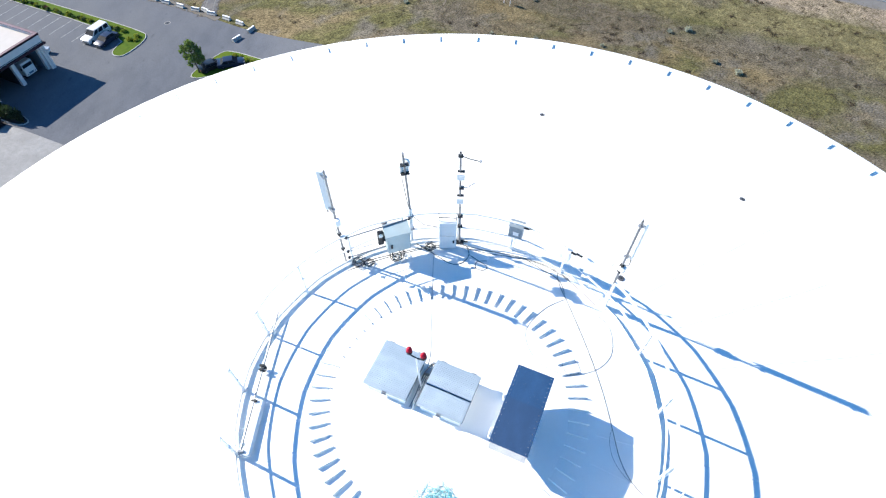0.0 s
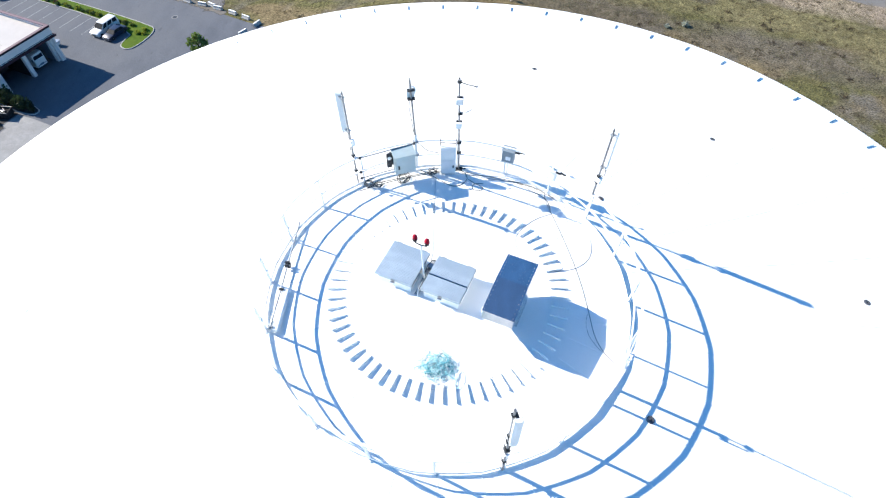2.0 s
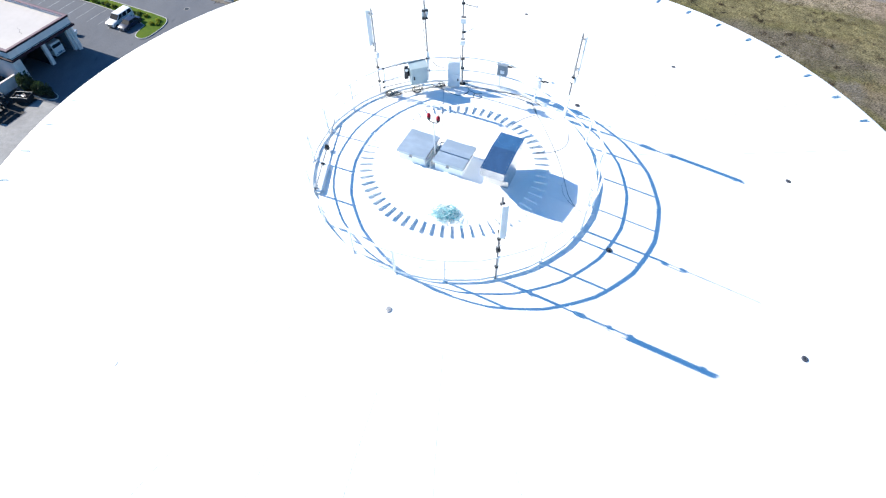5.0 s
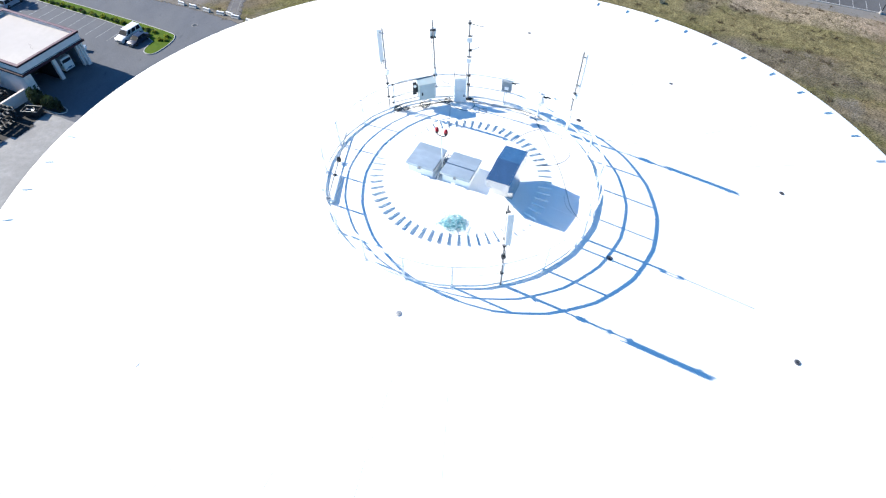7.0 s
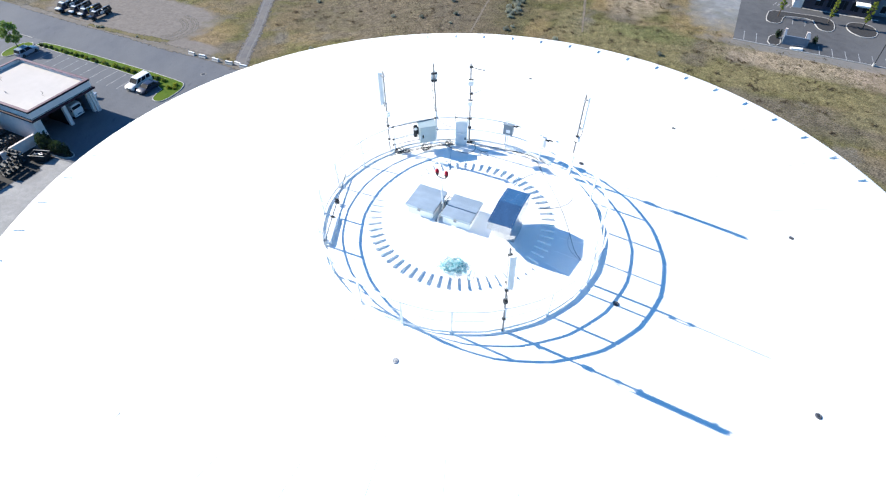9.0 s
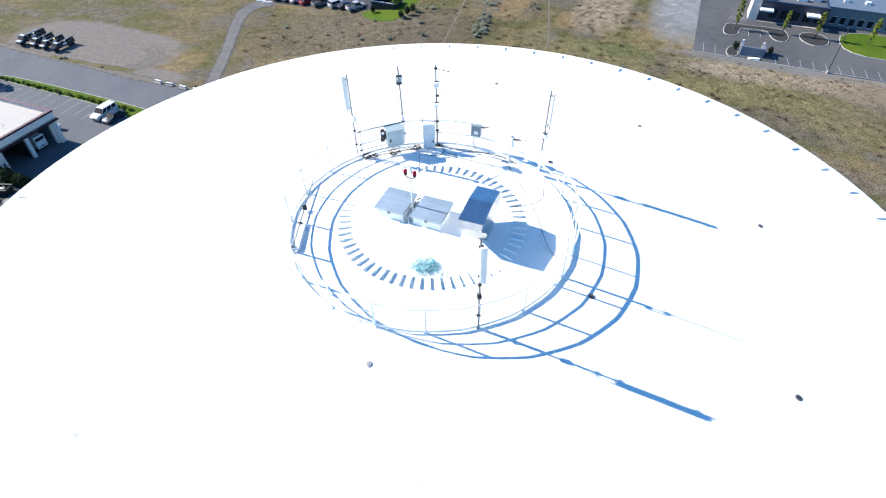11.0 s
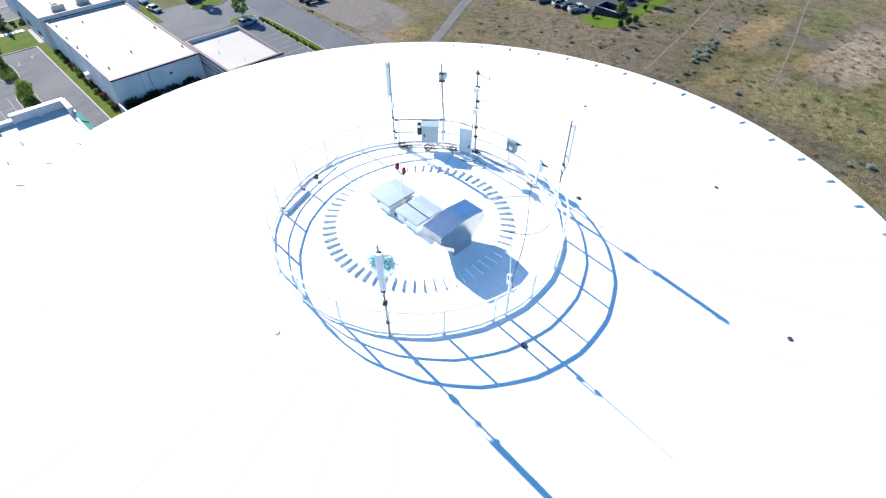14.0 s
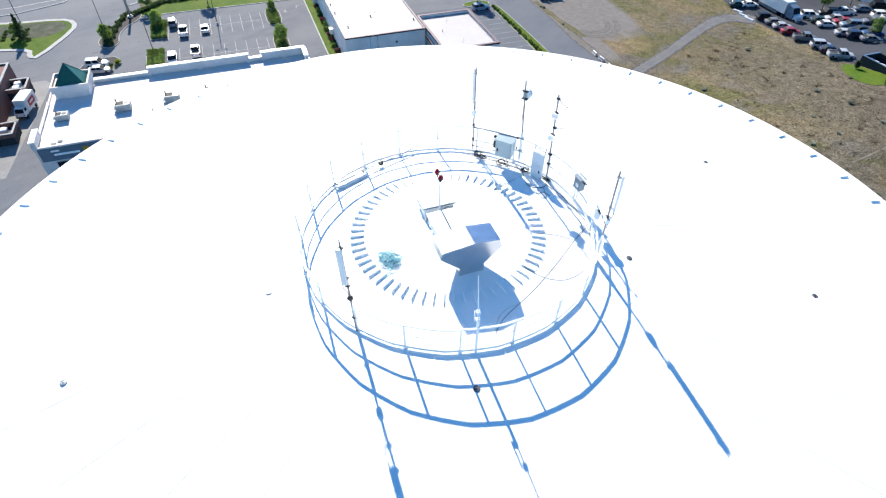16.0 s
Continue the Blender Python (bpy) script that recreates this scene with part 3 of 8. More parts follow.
for side in (-0.45, 0.45):
    way("wheel_rut", [(u + side * w, v + 0.4 * side * w, 0.22) for u, v, w in TRACK_LINE[:6]], 0.041, RUT, "pale wheel rut along the dirt track")
way("footpath", [(-49.4, 151, 0.24), (-48.2, 144.8, 0.26), (-46.5, 137.2, 0.3), (-43.2, 119.1, 0.28), (-41.8, 110.0, 0.26), (-39.7, 97.1, 0.22), (-37.6, 84, 0.2)], 0.03, TRAIL_WORN, "faint trodden footpath across the field")
way("footpath", [(-32.2, 164, 0.3), (-31.1, 159.4, 0.3), (-28.9, 150.1, 0.32), (-24.8, 135.9, 0.3), (-20.8, 119.3, 0.28), (-18.1, 107.7, 0.16)], 0.03, TRAIL_WORN, "faint trodden footpath across the field")
way("road_shoulder", [(-150, 71.6, 0.9), (-128, 70.9, 0.9), (-112, 70.7, 0.8), (-100, 70.4, 1.3), (-90, 70.9, 0.9), (-78, 69.8, 0.8)], 0.042, SHOULDER, "dusty gravel shoulder along the street")
way("weedy_verge", [(-126.5, 71.2, 0.5), (-120, 71.3, 0.8), (-114, 71.6, 0.6), (-108, 72.0, 1.1), (-103.2, 72.8, 0.5)], 0.048, WEEDY, "strip of weeds between street and gravel")
for r, w in ((5.2, 0.24), (6.2, 0.3), (7.6, 0.24), (8.6, 0.3)):
    way("tyre_track", [(-110.0 + r * math.cos(q), 77.6 + 0.9 * r * math.sin(q), w) for q in (1.5, 1.1, 0.7, 0.3, -0.1, -0.5, -0.9)], 0.03, SHOULDER, "curved tyre track on the gravel")
sheet("car_park_asphalt", T((-112, 121), (-105.4, 119.2), (-95, 119.3), (-82, 118.8), (-70, 115.8), (-66.6, 116.8), (-59, 117), (-59.6, 126), (-59.6, 170), (-60, 200), (-150, 200), (-150, 140)), 0.03, ASPHALT_DARK, "dark asphalt car park", "pavement")
sheet("office_lot_asphalt", T((11.5, 118.8), (95, 118.2), (95, 200), (10.6, 200)), 0.03, OFFICE_ASPHALT, "fresh dark asphalt office lot", "pavement")
sheet("concrete_apron", T((-88.9, 6), (-70, 8), (-70, 31.4), (-86.2, 31.4), (-88.6, 31.1), (-88.6, 28.2), (-87.6, 28.0), (-87.6, 24.5), (-88.9, 24.3)), 0.036, PALE_SLAB, "pale worn concrete apron beside the garages", "pavement")
# stepped shadow laid as a black sheet; the apron's edge follows it
sheet("stained_ground", T((-95.1, 20), (-91.0, 14.9), (-89.2, 14.9), (-89.2, 24.0), (-87.9, 24.4), (-87.9, 27.8), (-88.9, 28.3), (-88.9, 31.5), (-93.1, 31.7), (-94.7, 31.7)), 0.033, YARD_SHADE, "stepped shadow painted black on the ground outside the yard", "ground")
# the yard's shade is deepened here by a near-black floor
sheet("yard_floor", T((-104.9, 15.2), (-95.2, 15.2), (-95.2, 33.2), (-104.9, 33.2)), 0.05, YARD_SHADE, "yard ground blackened to deepen the warehouse's shade", "ground")

# ---- the elevated water tank ----
H = 47.0                                # the railing's foot


def dome(r):
    """Height of the roof's skin at a distance from the tank's axis."""
    if r < 4.25:
        return H + 0.164 - 0.01 * r * r
    if r < 9:
        return H - 0.0166 - 0.085 * (r - 4.25) - 0.00326 * (r - 4.25) ** 2
    return H - 0.494 - 0.1180 * (r - 9)


def on_roof(x, y, lift=0.0):
    return dome(math.hypot(x, y)) + lift


RIM_X, RIM_Y = 0.27, 0.27


def tank():
    t = thing("water_tank", "white painted elevated water tank with a shallow domed roof", "water tank", pose(0, 0, 0))
    R = 15.38
    z0 = dome(R)
    prof = [(r, dome(r)) for r in (0.02, 0.7, 1.4, 2, 2.5, 3, 3.5, 4, 4.5, 5, 5.5, 6, 7, 8, 9, 10.5, 12, 13.5, 14.6, 15.1, R)]
    prof += [(R + 0.07, z0 - 0.02), (R + 0.13, z0 - 0.07), (R + 0.16, z0 - 0.16), (R + 0.16, z0 - 7.5), (R, z0 - 8.6), (R - 1.2, z0 - 9.8), (11, z0 - 12.6), (7.0, z0 - 14.6), (6.6, z0 - 15.2), (0.02, z0 - 15.2)]
    # the skin drifts a little off the railing's centre towards the rim
    off = lambda r: min(max((r - 9.0) / 5.0, 0.0), 1.0) if r > 8 else 0.0
    at = lambda r, q, z: (r * math.cos(q) + RIM_X * off(r), r * math.sin(q) + RIM_Y * off(r), z)
    n = 180
    skin = Geo().loft([[at(r, 2 * math.pi * i / n, z) for i in range(n)] for r, z in prof])
    part("roof_and_shell", skin, TANK_WHITE, t, smooth=True)
    ped = Geo()
    flutes = 24
    outline = lambda r: [((r + (0.18 if i % 4 < 2 else 0)) * math.cos(2 * math.pi * i / (4 * flutes)), (r + (0.18 if i % 4 < 2 else 0)) * math.sin(2 * math.pi * i / (4 * flutes))) for i in range(4 * flutes)]
    ped.loft([[(x, y, z) for x, y in outline(r)] for r, z in ((7.4, 4.8), (6.6, 9), (6.5, z0 - 15.1))])
    part("pedestal", ped, CONCRETE, t, "pale fluted concrete pedestal")
    # welded seams between the roof plates
    seam = Geo()
    for k in range(32):
        a = radians(9.6 + 11.25 * k)
        seam.tube([at(r, a, dome(r) - 0.001) for r in (2.95, 3.3, 3.7, 4.1, 4.6, 5, 5.5, 6, 7, 8, 9, 10.5, 12, 13.5, 15.1)], 0.009, 6)
    part("weld_seam", seam, TANK_WHITE, t)
    # the lapped crown plate, whose edge the fins meet
    crown = Geo().loft([[(r * math.cos(2 * math.pi * i / n) - 0.065, r * math.sin(2 * math.pi * i / n), dome(min(r, 2.45)) + z) for i in range(n)] for r, z in ((2.452, -0.02), (2.452, 0.005), (2.445, 0.008), (1.5, 0.007), (0.02, 0.007))])
    part("crown_plate", crown, TANK_WHITE, t, smooth=False)
    # stiffening fins set on edge in a circle
    fin = Geo().box(2.44, 2.85, -0.006, 0.006, -0.02, 0.06)
    fin.box(2.44, 2.452, -0.014, 0.014, -0.02, 0.06)
    me = mesh_of(fin, "fin", TANK_WHITE)
    for k in range(62):
        piece("fin", me, t, pose(-0.065, 0, dome(2.64), 0, 0, 360 / 62 * k + 2.2))
    # small clips standing round the rim
    bend = lambda r: dome(r) - dome(15.0)
    slab = lambda r, y, h0, h1: [(r, -y, bend(r) + h0), (r, y, bend(r) + h0), (r, y, bend(r) + h1), (r, -y, bend(r) + h1)]
    clip = Geo().loft([slab(r, 0.007, -0.03, 0.062) for r in (14.74, 15.14)])
    me = mesh_of(clip, "rim_clip", TANK_WHITE)
    for k in range(66):
        q = radians(360 / 66 * k)
        d = RIM_X * math.cos(q) + RIM_Y * math.sin(q)
        piece("rim_clip", me, t, pose(d * math.cos(q), d * math.sin(q), dome(15.0), 0, 0, 360 / 66 * k))
    return t


tank()


def vent_cap(paint, rim, label):
    v = thing("roof_vent", label, "roof vent", group="caps on the roof")
    part("disc", Geo().spin([(0.086, -0.01), (0.084, 0.016), (0.074, 0.022), (0.050, 0.022), (0.046, 0.014), (0.01, 0.014)], 24), paint, v, smooth=True)
    part("hub", Geo().spin([(0.022, 0.012), (0.022, 0.026), (0.015, 0.03), (0.004, 0.03)], 12), rim, v)
    return v


cap = vent_cap(VENT_GREY, DARK_STEEL, "round dark grey metal cap on the tank's white roof")
# same cap, its colour whitened where sunlight washes the caps out
white_cap = vent_cap(TANK_WHITE, CURB_WHITE, "round cap whitened to look sunlit on the tank's roof")
grey_cap = vent_cap(BARE_ZINC, BARE_ZINC, "round pale grey cap on the tank's white roof")
first_white = True
spots = [(10.45, 2.7 + 36 * k) for k in range(10)] + [(5.2, 39), (5.2, 111), (5.25, 184.2), (5.31, 252.9), (5.15, 324.8)]
for i, (r, q) in enumerate(spots):
    x, y = r * math.cos(radians(q)), r * math.sin(radians(q))
    m = Matrix.Translation((x, y, on_roof(x, y))) @ Matrix.Rotation(radians(q), 4, "Z") @ Matrix.Rotation(r / 73, 4, "Y")
    if r > 10 and 100 < q < 230 or q == 184.2:
        m = m @ Matrix.Translation((0, 0, -0.02))
        if first_white:
            white_cap.matrix_basis, first_white = m, False
        else:
            copy_thing(white_cap, m)
    elif q in (252.9, 254.7):
        if grey_cap.matrix_basis.translation.length < 1:
            grey_cap.matrix_basis = m
        else:
            copy_thing(grey_cap, m)
    elif i:
        copy_thing(cap, m)
    else:
        cap.matrix_basis = m


def railing():
    t = thing("guard_railing", "white painted steel guard railing in a closed ring", "railing", pose(-0.072, 0.017, H))
    R, n, first = 4.25, 20, -37.2
    # the posts stand square to the sloping roof, so they lean outwards a little
    lean = lambda z: 0.045 * z
    post = Geo().loft([[(R + lean(z) + x, y, z) for x, y in ((-0.025, -0.022), (0.025, -0.022), (0.025, 0.022), (-0.025, 0.022))] for z in (-0.02, 0.945)]).box(R - 0.06, R + 0.06, -0.05, 0.05, -0.02, 0.012)
    me = mesh_of(post, "post", RAIL_WHITE)
    for k in range(n):
        q = first + 18 * k          # the spans are not quite even
        piece("post", me, t, pose(0, 0, -0.005, 0, 0, q - 0.65 - 0.75 * math.cos(radians(q - 10))))
    # rails in slightly bowed lengths whose joints lie between the posts: the top one over the posts, the middle one inside them
    half = radians(9)
    for name, z0, z1, th, out in (("top_rail", 0.926, 0.968, 0.044, 0.015), ("middle_rail", 0.475, 0.51, 0.03, -0.035), ("toe_plate", 0.012, 0.10, 0.008, 0.0)):
        r = R + lean(z0) + out + 0.02
        rings = []
        for q in (-half, -half * 0.5, 0.0, half * 0.5, half):
            bow = 0.032 * (1 - (q / half) ** 2)
            rings.append([((r + o) * math.cos(half) + bow, (r + o) * math.cos(half) * math.tan(q), z) for o, z in ((-th / 2, z0), (th / 2, z0), (th / 2, z1), (-th / 2, z1))])
        me = mesh_of(Geo().loft(rings), name, RAIL_WHITE)
        for k in range(n):
            piece(name, me, t, pose(0, 0, 0, 0, 0, first + 2.7 + 18 * k))
    return t


railing()

# the roof's own fittings lie along the same heading as the town
E1, E2 = Vector((0.9272, -0.3746, 0)), Vector((0.3746, 0.9272, 0))
FIT = pose(0, 0, 0, 0, 0, -22.0)


def hatch(e1a, e1b, e2a, e2b, split):
    w, d = e1b - e1a, e2b - e2a
    c = FIT @ Vector(((e1a + e1b) / 2, (e2a + e2b) / 2, 0))
    t = thing("roof_hatch", "square steel roof hatch with a pale treadplate lid, closed", "hatch", pose(c.x, c.y, H + 0.08, 0, 0, -22.0), "hatches on the roof")
    part("curb", Geo().box(-w / 2 + 0.05, w / 2 - 0.05, -d / 2 + 0.05, d / 2 - 0.05, -0.02, 0.37, ch=0.01), CURB_WHITE, t, "white painted upstand")
    cuts = [(-d / 2, d / 2)] if not split else [(-d / 2, split - 0.012), (split + 0.012, d / 2)]
    for a, b in cuts:
        lid = part("lid", Geo().box(-w / 2, w / 2, a, b, 0.40, 0.445, ch=0.008).box(-w / 2, w / 2, a, a + 0.01, 0.36, 0.402).box(-w / 2, w / 2, b - 0.01, b, 0.36, 0.402), TREAD, t, "pale galvanised lid with raised studs")
        nx, ny = int((w - 0.06) / 0.038), int((b - a - 0.06) / 0.038)
        g = Geo()
        for i in range(nx):
            for j in range(ny):
                x, y = -w / 2 + 0.03 + (i + 0.5) * (w - 0.06) / nx, a + 0.03 + (j + 0.5) * (b - a - 0.06) / ny
                g.add([(x - 0.012, y - 0.012, 0.445), (x + 0.012, y - 0.012, 0.445), (x + 0.012, y + 0.012, 0.445), (x - 0.012, y + 0.012, 0.445), (x, y, 0.453)], [(0, 1, 4), (1, 2, 4), (2, 3, 4), (3, 0, 4)])
        tagged(part("tread_studs", g, TREAD, lid), kind="stuff")
    # thin dark strip, just proud of the lid at its sides
    part("gasket", Geo().box(-w / 2 - 0.006, w / 2 + 0.006, -d / 2 + 0.012, d / 2 - 0.012, 0.385, 0.399), VENT_GREY, t, "thin dark strip under the lid")
    part("hasp", Geo().box(-0.045, 0.045, -d / 2 - 0.02, -d / 2 + 0.002, 0.33, 0.41).cyl((-0.05, -d / 2 - 0.03, 0.34), (0.05, -d / 2 - 0.03, 0.34), 0.016), GALV, t, "small steel hasp")
    for x in (-w / 2 + 0.15, w / 2 - 0.15):
        part("hinge", Geo().cyl((x - 0.06, d / 2 + 0.012, 0.42), (x + 0.06, d / 2 + 0.012, 0.42), 0.014, n=8), GALV, t)
    return t


TREAD = mat("galvanised_treadplate", (0.51, 0.595, 0.65), (0.45, 0.53, 0.585), 2.2, 0.48, 0.7, squash=(1, 2.2, 1), big=(0.42, 0.50, 0.56), bigscale=1.2)
hatch(-1.71, -0.755, -0.55, 0.49, 0)
hatch(-0.53, 0.435, -0.53, 0.505, -0.06)


def hood():
    """Gabled vent hood, its eaves wider than its neck."""
    t = thing("vent_hood", "large brushed stainless steel vent hood with a gabled top", "vent hood", FIT @ pose(1.43, 0, H + 0.08))
    a, b = -0.345, 0.345
    prof = [(-0.36, -0.1), (-0.36, 0.33), (-0.905, 0.82), (-0.855, 1.05), (0.02, 1.14), (0.745, 1.05), (0.835, 0.80), (0.34, 0.31), (0.34, -0.1)]
    part("hood_body", Geo().loft([[(x, y, z) for y, z in prof] for x in (b, a)]), STAINLESS, t)
    # folded top sheets, a little proud of the sides
    for y0, z0, y1, z1 in ((-0.87, 1.052, 0.02, 1.144), (0.02, 1.144, 0.76, 1.052)):
        part("top_sheet", Geo().loft([[(x, y0, z0 - 0.012), (x, y1, z1 - 0.012), (x, y1, z1 + 0.006), (x, y0, z0 + 0.006)] for x in (b + 0.015, a - 0.015)]), STAINLESS, t)
    part("neck_flange", Geo().box(a - 0.05, b + 0.05, -0.37, 0.46, -0.06, 0.05), RAIL_WHITE, t, "white painted flange")
    for y in (-0.55, 0.25):
        part("grab_handle", Geo().tube([(a, y - 0.1, 0.62), (a - 0.07, y - 0.1, 0.62), (a - 0.09, y - 0.08, 0.62), (a - 0.09, y + 0.08, 0.62), (a - 0.07, y + 0.1, 0.62), (a, y + 0.1, 0.62)], 0.012), RAIL_WHITE, t, "white bent handle")
    rivet = mesh_of(Geo().cyl((0, 0, 0), (0, 0, 0.012), 0.008, n=6), "rivet", GALV)
    for y, z in [(-0.82 + 0.12 * k, 1.060 + 0.0123 * k) for k in range(7)] + [(0.08 + 0.105 * k, 1.138 - 0.0130 * k) for k in range(7)]:
        for x in (a + 0.03, b - 0.03):
            piece("rivet", rivet, t, pose(x, y, z))
    return t


hood()


def beacon():
    c = FIT @ Vector((-0.66, 0.0, 0))
    t = thing("obstruction_light", "twin red obstruction lights on a white pipe stand", "obstruction light", pose(c.x, c.y, H + 0.1, 0, 0, -22))
    part("pipe", Geo().cyl((0.0, -0.05, 0), (-0.04, -0.08, 1.41), 0.022, n=10).cyl((0, -0.05, 0), (0, -0.05, 0.03), 0.07, n=10), RAIL_WHITE, t)
    part("cross_arm", Geo().tube([(-0.185, -0.08, 1.49), (-0.17, -0.08, 1.43), (-0.04, -0.08, 1.40), (0.09, -0.08, 1.43), (0.105, -0.08, 1.49)], 0.015), DARK_STEEL, t)
    for x in (-0.185, 0.105):
        lamp = part("lamp_base", Geo().spin([(0.035, 1.48), (0.05, 1.5), (0.05, 1.54), (0.062, 1.55), (0.062, 1.56)], 14, Matrix.Translation((x, -0.08, 0.0))), DARK_STEEL, t, "dark metal lamp base")
        part("lens", Geo().spin([(0.046, 1.56), (0.053, 1.575), (0.057, 1.60), (0.054, 1.63), (0.046, 1.66), (0.030, 1.685), (0.008, 1.695)], 16, Matrix.Translation((x, -0.08, 0.0))), RED_GLASS, lamp, "ribbed red glass lens", smooth=True)
        rib = Geo()
        for z, r in ((1.585, 0.054), (1.61, 0.056), (1.635, 0.052), (1.66, 0.045)):
            rib.spin([(r - 0.002, z - 0.006), (r + 0.005, z), (r - 0.004, z + 0.006)], 16, Matrix.Translation((x, -0.08, 0.0)))
        part("lens_rib", rib, RED_GLASS, lamp)
        part("lens_guard", Geo().box(x - 0.008, x + 0.008, -0.15, -0.142, 1.54, 1.62).box(x - 0.008, x + 0.008, -0.018, -0.010, 1.54, 1.62), DARK_STEEL, lamp, "dark guard strap")
    return t


beacon()


def conduits():
    t = thing("conduit_run", "grey conduits and a junction box between the hatches", "conduit", FIT @ pose(-0.64, 0, H + 0.1))
    for k, x in enumerate((-0.06, -0.025, 0.02)):
        part("conduit", Geo().tube([(x, -0.60 + 0.04 * k, 0.02), (x, -0.52, 0.05), (x + 0.02, -0.3, 0.12 + 0.03 * k), (x - 0.01, 0.1, 0.14), (x + 0.03, 0.5, 0.12), (x + 0.06, 0.62, 0.02)], 0.012), GALV, t)
    part("junction_box", Geo().box(-0.06, 0.06, 0.22, 0.36, 0.1, 0.24, ch=0.01), GALV, t)
    part("bent_pipe", Geo().tube([(0.03, -0.53, 0), (0.03, -0.53, 0.14), (0.02, -0.50, 0.2), (0.0, -0.42, 0.22), (0, -0.2, 0.22)], 0.014), RAIL_WHITE, t, "white bent pipe")
    part("strap", Geo().tube([(-0.05, 0.0, 0.2), (-0.02, 0.15, 0.4), (0.03, 0.3, 0.42), (0.05, 0.42, 0.3)], 0.012), DARK_STEEL, t)
    return t


conduits()

# ---- antennas, cabinets and cables at the railing ----
def at_ring(q, r=4.25, z=0.0):
    """A pose on the ring: x points outwards, y along the ring."""
    return Matrix.Translation((r * math.cos(radians(q)), r * math.sin(radians(q)), H + z)) @ Matrix.Rotation(radians(q), 4, "Z")


def clamp_geo(z, w=0.11, x=0.0):
    g = Geo().box(x - 0.035, x + 0.035, -w / 2, w / 2, z - 0.022, z + 0.022, ch=0.006)
    g.cyl((x - 0.075, -w / 3, z), (x + 0.075, -w / 3, z), 0.008, n=6).cyl((x - 0.075, w / 3, z), (x + 0.075, w / 3, z), 0.008, n=6)
    return g


def panel_antenna(q, top, z0, z1, lean, white_to, boxes, clamps, side=0.0, turn=0.0, w=0.155, d=0.08, skin=PANEL_GREY, off=0.13, ring=4.25):
    t = thing("panel_antenna", "tall pale panel antenna clamped to a steel pole at the railing", "antenna", at_ring(q, ring), "antennas at the railing")
    lx, ly = lean
    foot, head = Vector((0, 0, -0.01)), Vector((lx, ly, top))
    on = lambda z: foot.lerp(head, z / top)
    part("pole", Geo().cyl(foot, head, 0.024, n=10).cyl(head, head + Vector((0, 0, 0.05)), 0.012, n=6), POLE_GREY, t, "dull grey steel pole", smooth=True)
    if white_to:
        part("sleeve", Geo().cyl(on(0), on(white_to), 0.042, n=12), RAIL_WHITE, t, "white painted lower pole", smooth=True)
    a, b = on(z0), on(z1)
    ct, st = math.cos(radians(turn)), math.sin(radians(turn))
    ring = lambda c, k: [c + Vector((off + (x * ct - y * st) * k, side + (x * st + y * ct) * k, 0)) for x, y in ((-d / 2, -w / 2), (d * 0.1, -w / 2), (d / 2, -w * 0.2), (d / 2, w * 0.2), (d * 0.1, w / 2), (-d / 2, w / 2))]
    up = (b - a).normalized()
    part("radome", Geo().loft([ring(a, 0.93), ring(a + 0.02 * up, 1), ring(b - 0.02 * up, 1), ring(b, 0.93)]), skin, t, "pale radome")
    for z in (z0 + 0.08, z1 - 0.08):
        c = on(z)
        part("tilt_bracket", Geo().box(c.x - 0.04, c.x + off - d / 2, c.y + side - 0.03, c.y + side + 0.03, c.z - 0.015, c.z + 0.015).box(c.x - 0.04, c.x + 0.04, c.y - 0.045, c.y + 0.045, c.z - 0.018, c.z + 0.018, ch=0.008), DARK_STEEL if q < 0 else GALV, t)
    part("connector_pair", Geo().cyl(a + Vector((off, side - w * 0.3, 0)), a + Vector((off, side - w * 0.3, -0.07)), 0.014, n=8).cyl(a + Vector((off, side + w * 0.3, 0)), a + Vector((off, side + w * 0.3, -0.07)), 0.014, n=8), DARK_STEEL, t)
    part("jumper_cable", Geo().tube([a + Vector((off, side - 0.06, -0.06)), a + Vector((off - 0.02, side - 0.06, -0.2)), on(z0 - 0.35) + Vector((0.06, 0.02, 0)), on(max(z0 - 0.7, 0.3)) + Vector((0.04, 0.03, 0))], 0.008), RUBBER, t, "black jumper cable")
    for z, bw, bh, bx in boxes:
        c = on(z)
        box = part("radio_unit", Geo().box(c.x + bx - 0.05, c.x + bx + 0.06, c.y - bw / 2, c.y + bw / 2, c.z - bh / 2, c.z + bh / 2, ch=0.012), DARK_STEEL if q < 0 else RAIL_WHITE, t, "small dark clamp block" if q < 0 else "small white radio box")
        part("box_clamp", Geo().box(c.x - 0.05, c.x + 0.045, c.y - 0.05, c.y + 0.05, c.z - bh / 2 - 0.03, c.z - bh / 2 - 0.004, ch=0.008), DARK_STEEL, box)
    for z in clamps:
        c = on(z)
        part("clamp", clamp_geo(0, 0.09), DARK_STEEL, t, "dark steel clamp", at=Matrix.Translation(c))
    return t


panel_antenna(127.0, 3.0, 1.78, 2.93, (0.06, 0.04), 0, [(1.5, 0.13, 0.17, -0.07)], [1.03, 0.5], side=0.04, turn=-50, w=0.135, off=0.14, ring=4.40)
# the whiter skin stands in for light bounced onto this radome
panel_antenna(35.0, 3.06, 1.85, 3.0, (-0.02, -0.08), 0.55, [(1.5, 0.18, 0.14, 0.02)], [1.62], side=-0.02, w=0.15, d=0.07, skin=RAIL_WHITE, off=0.105)
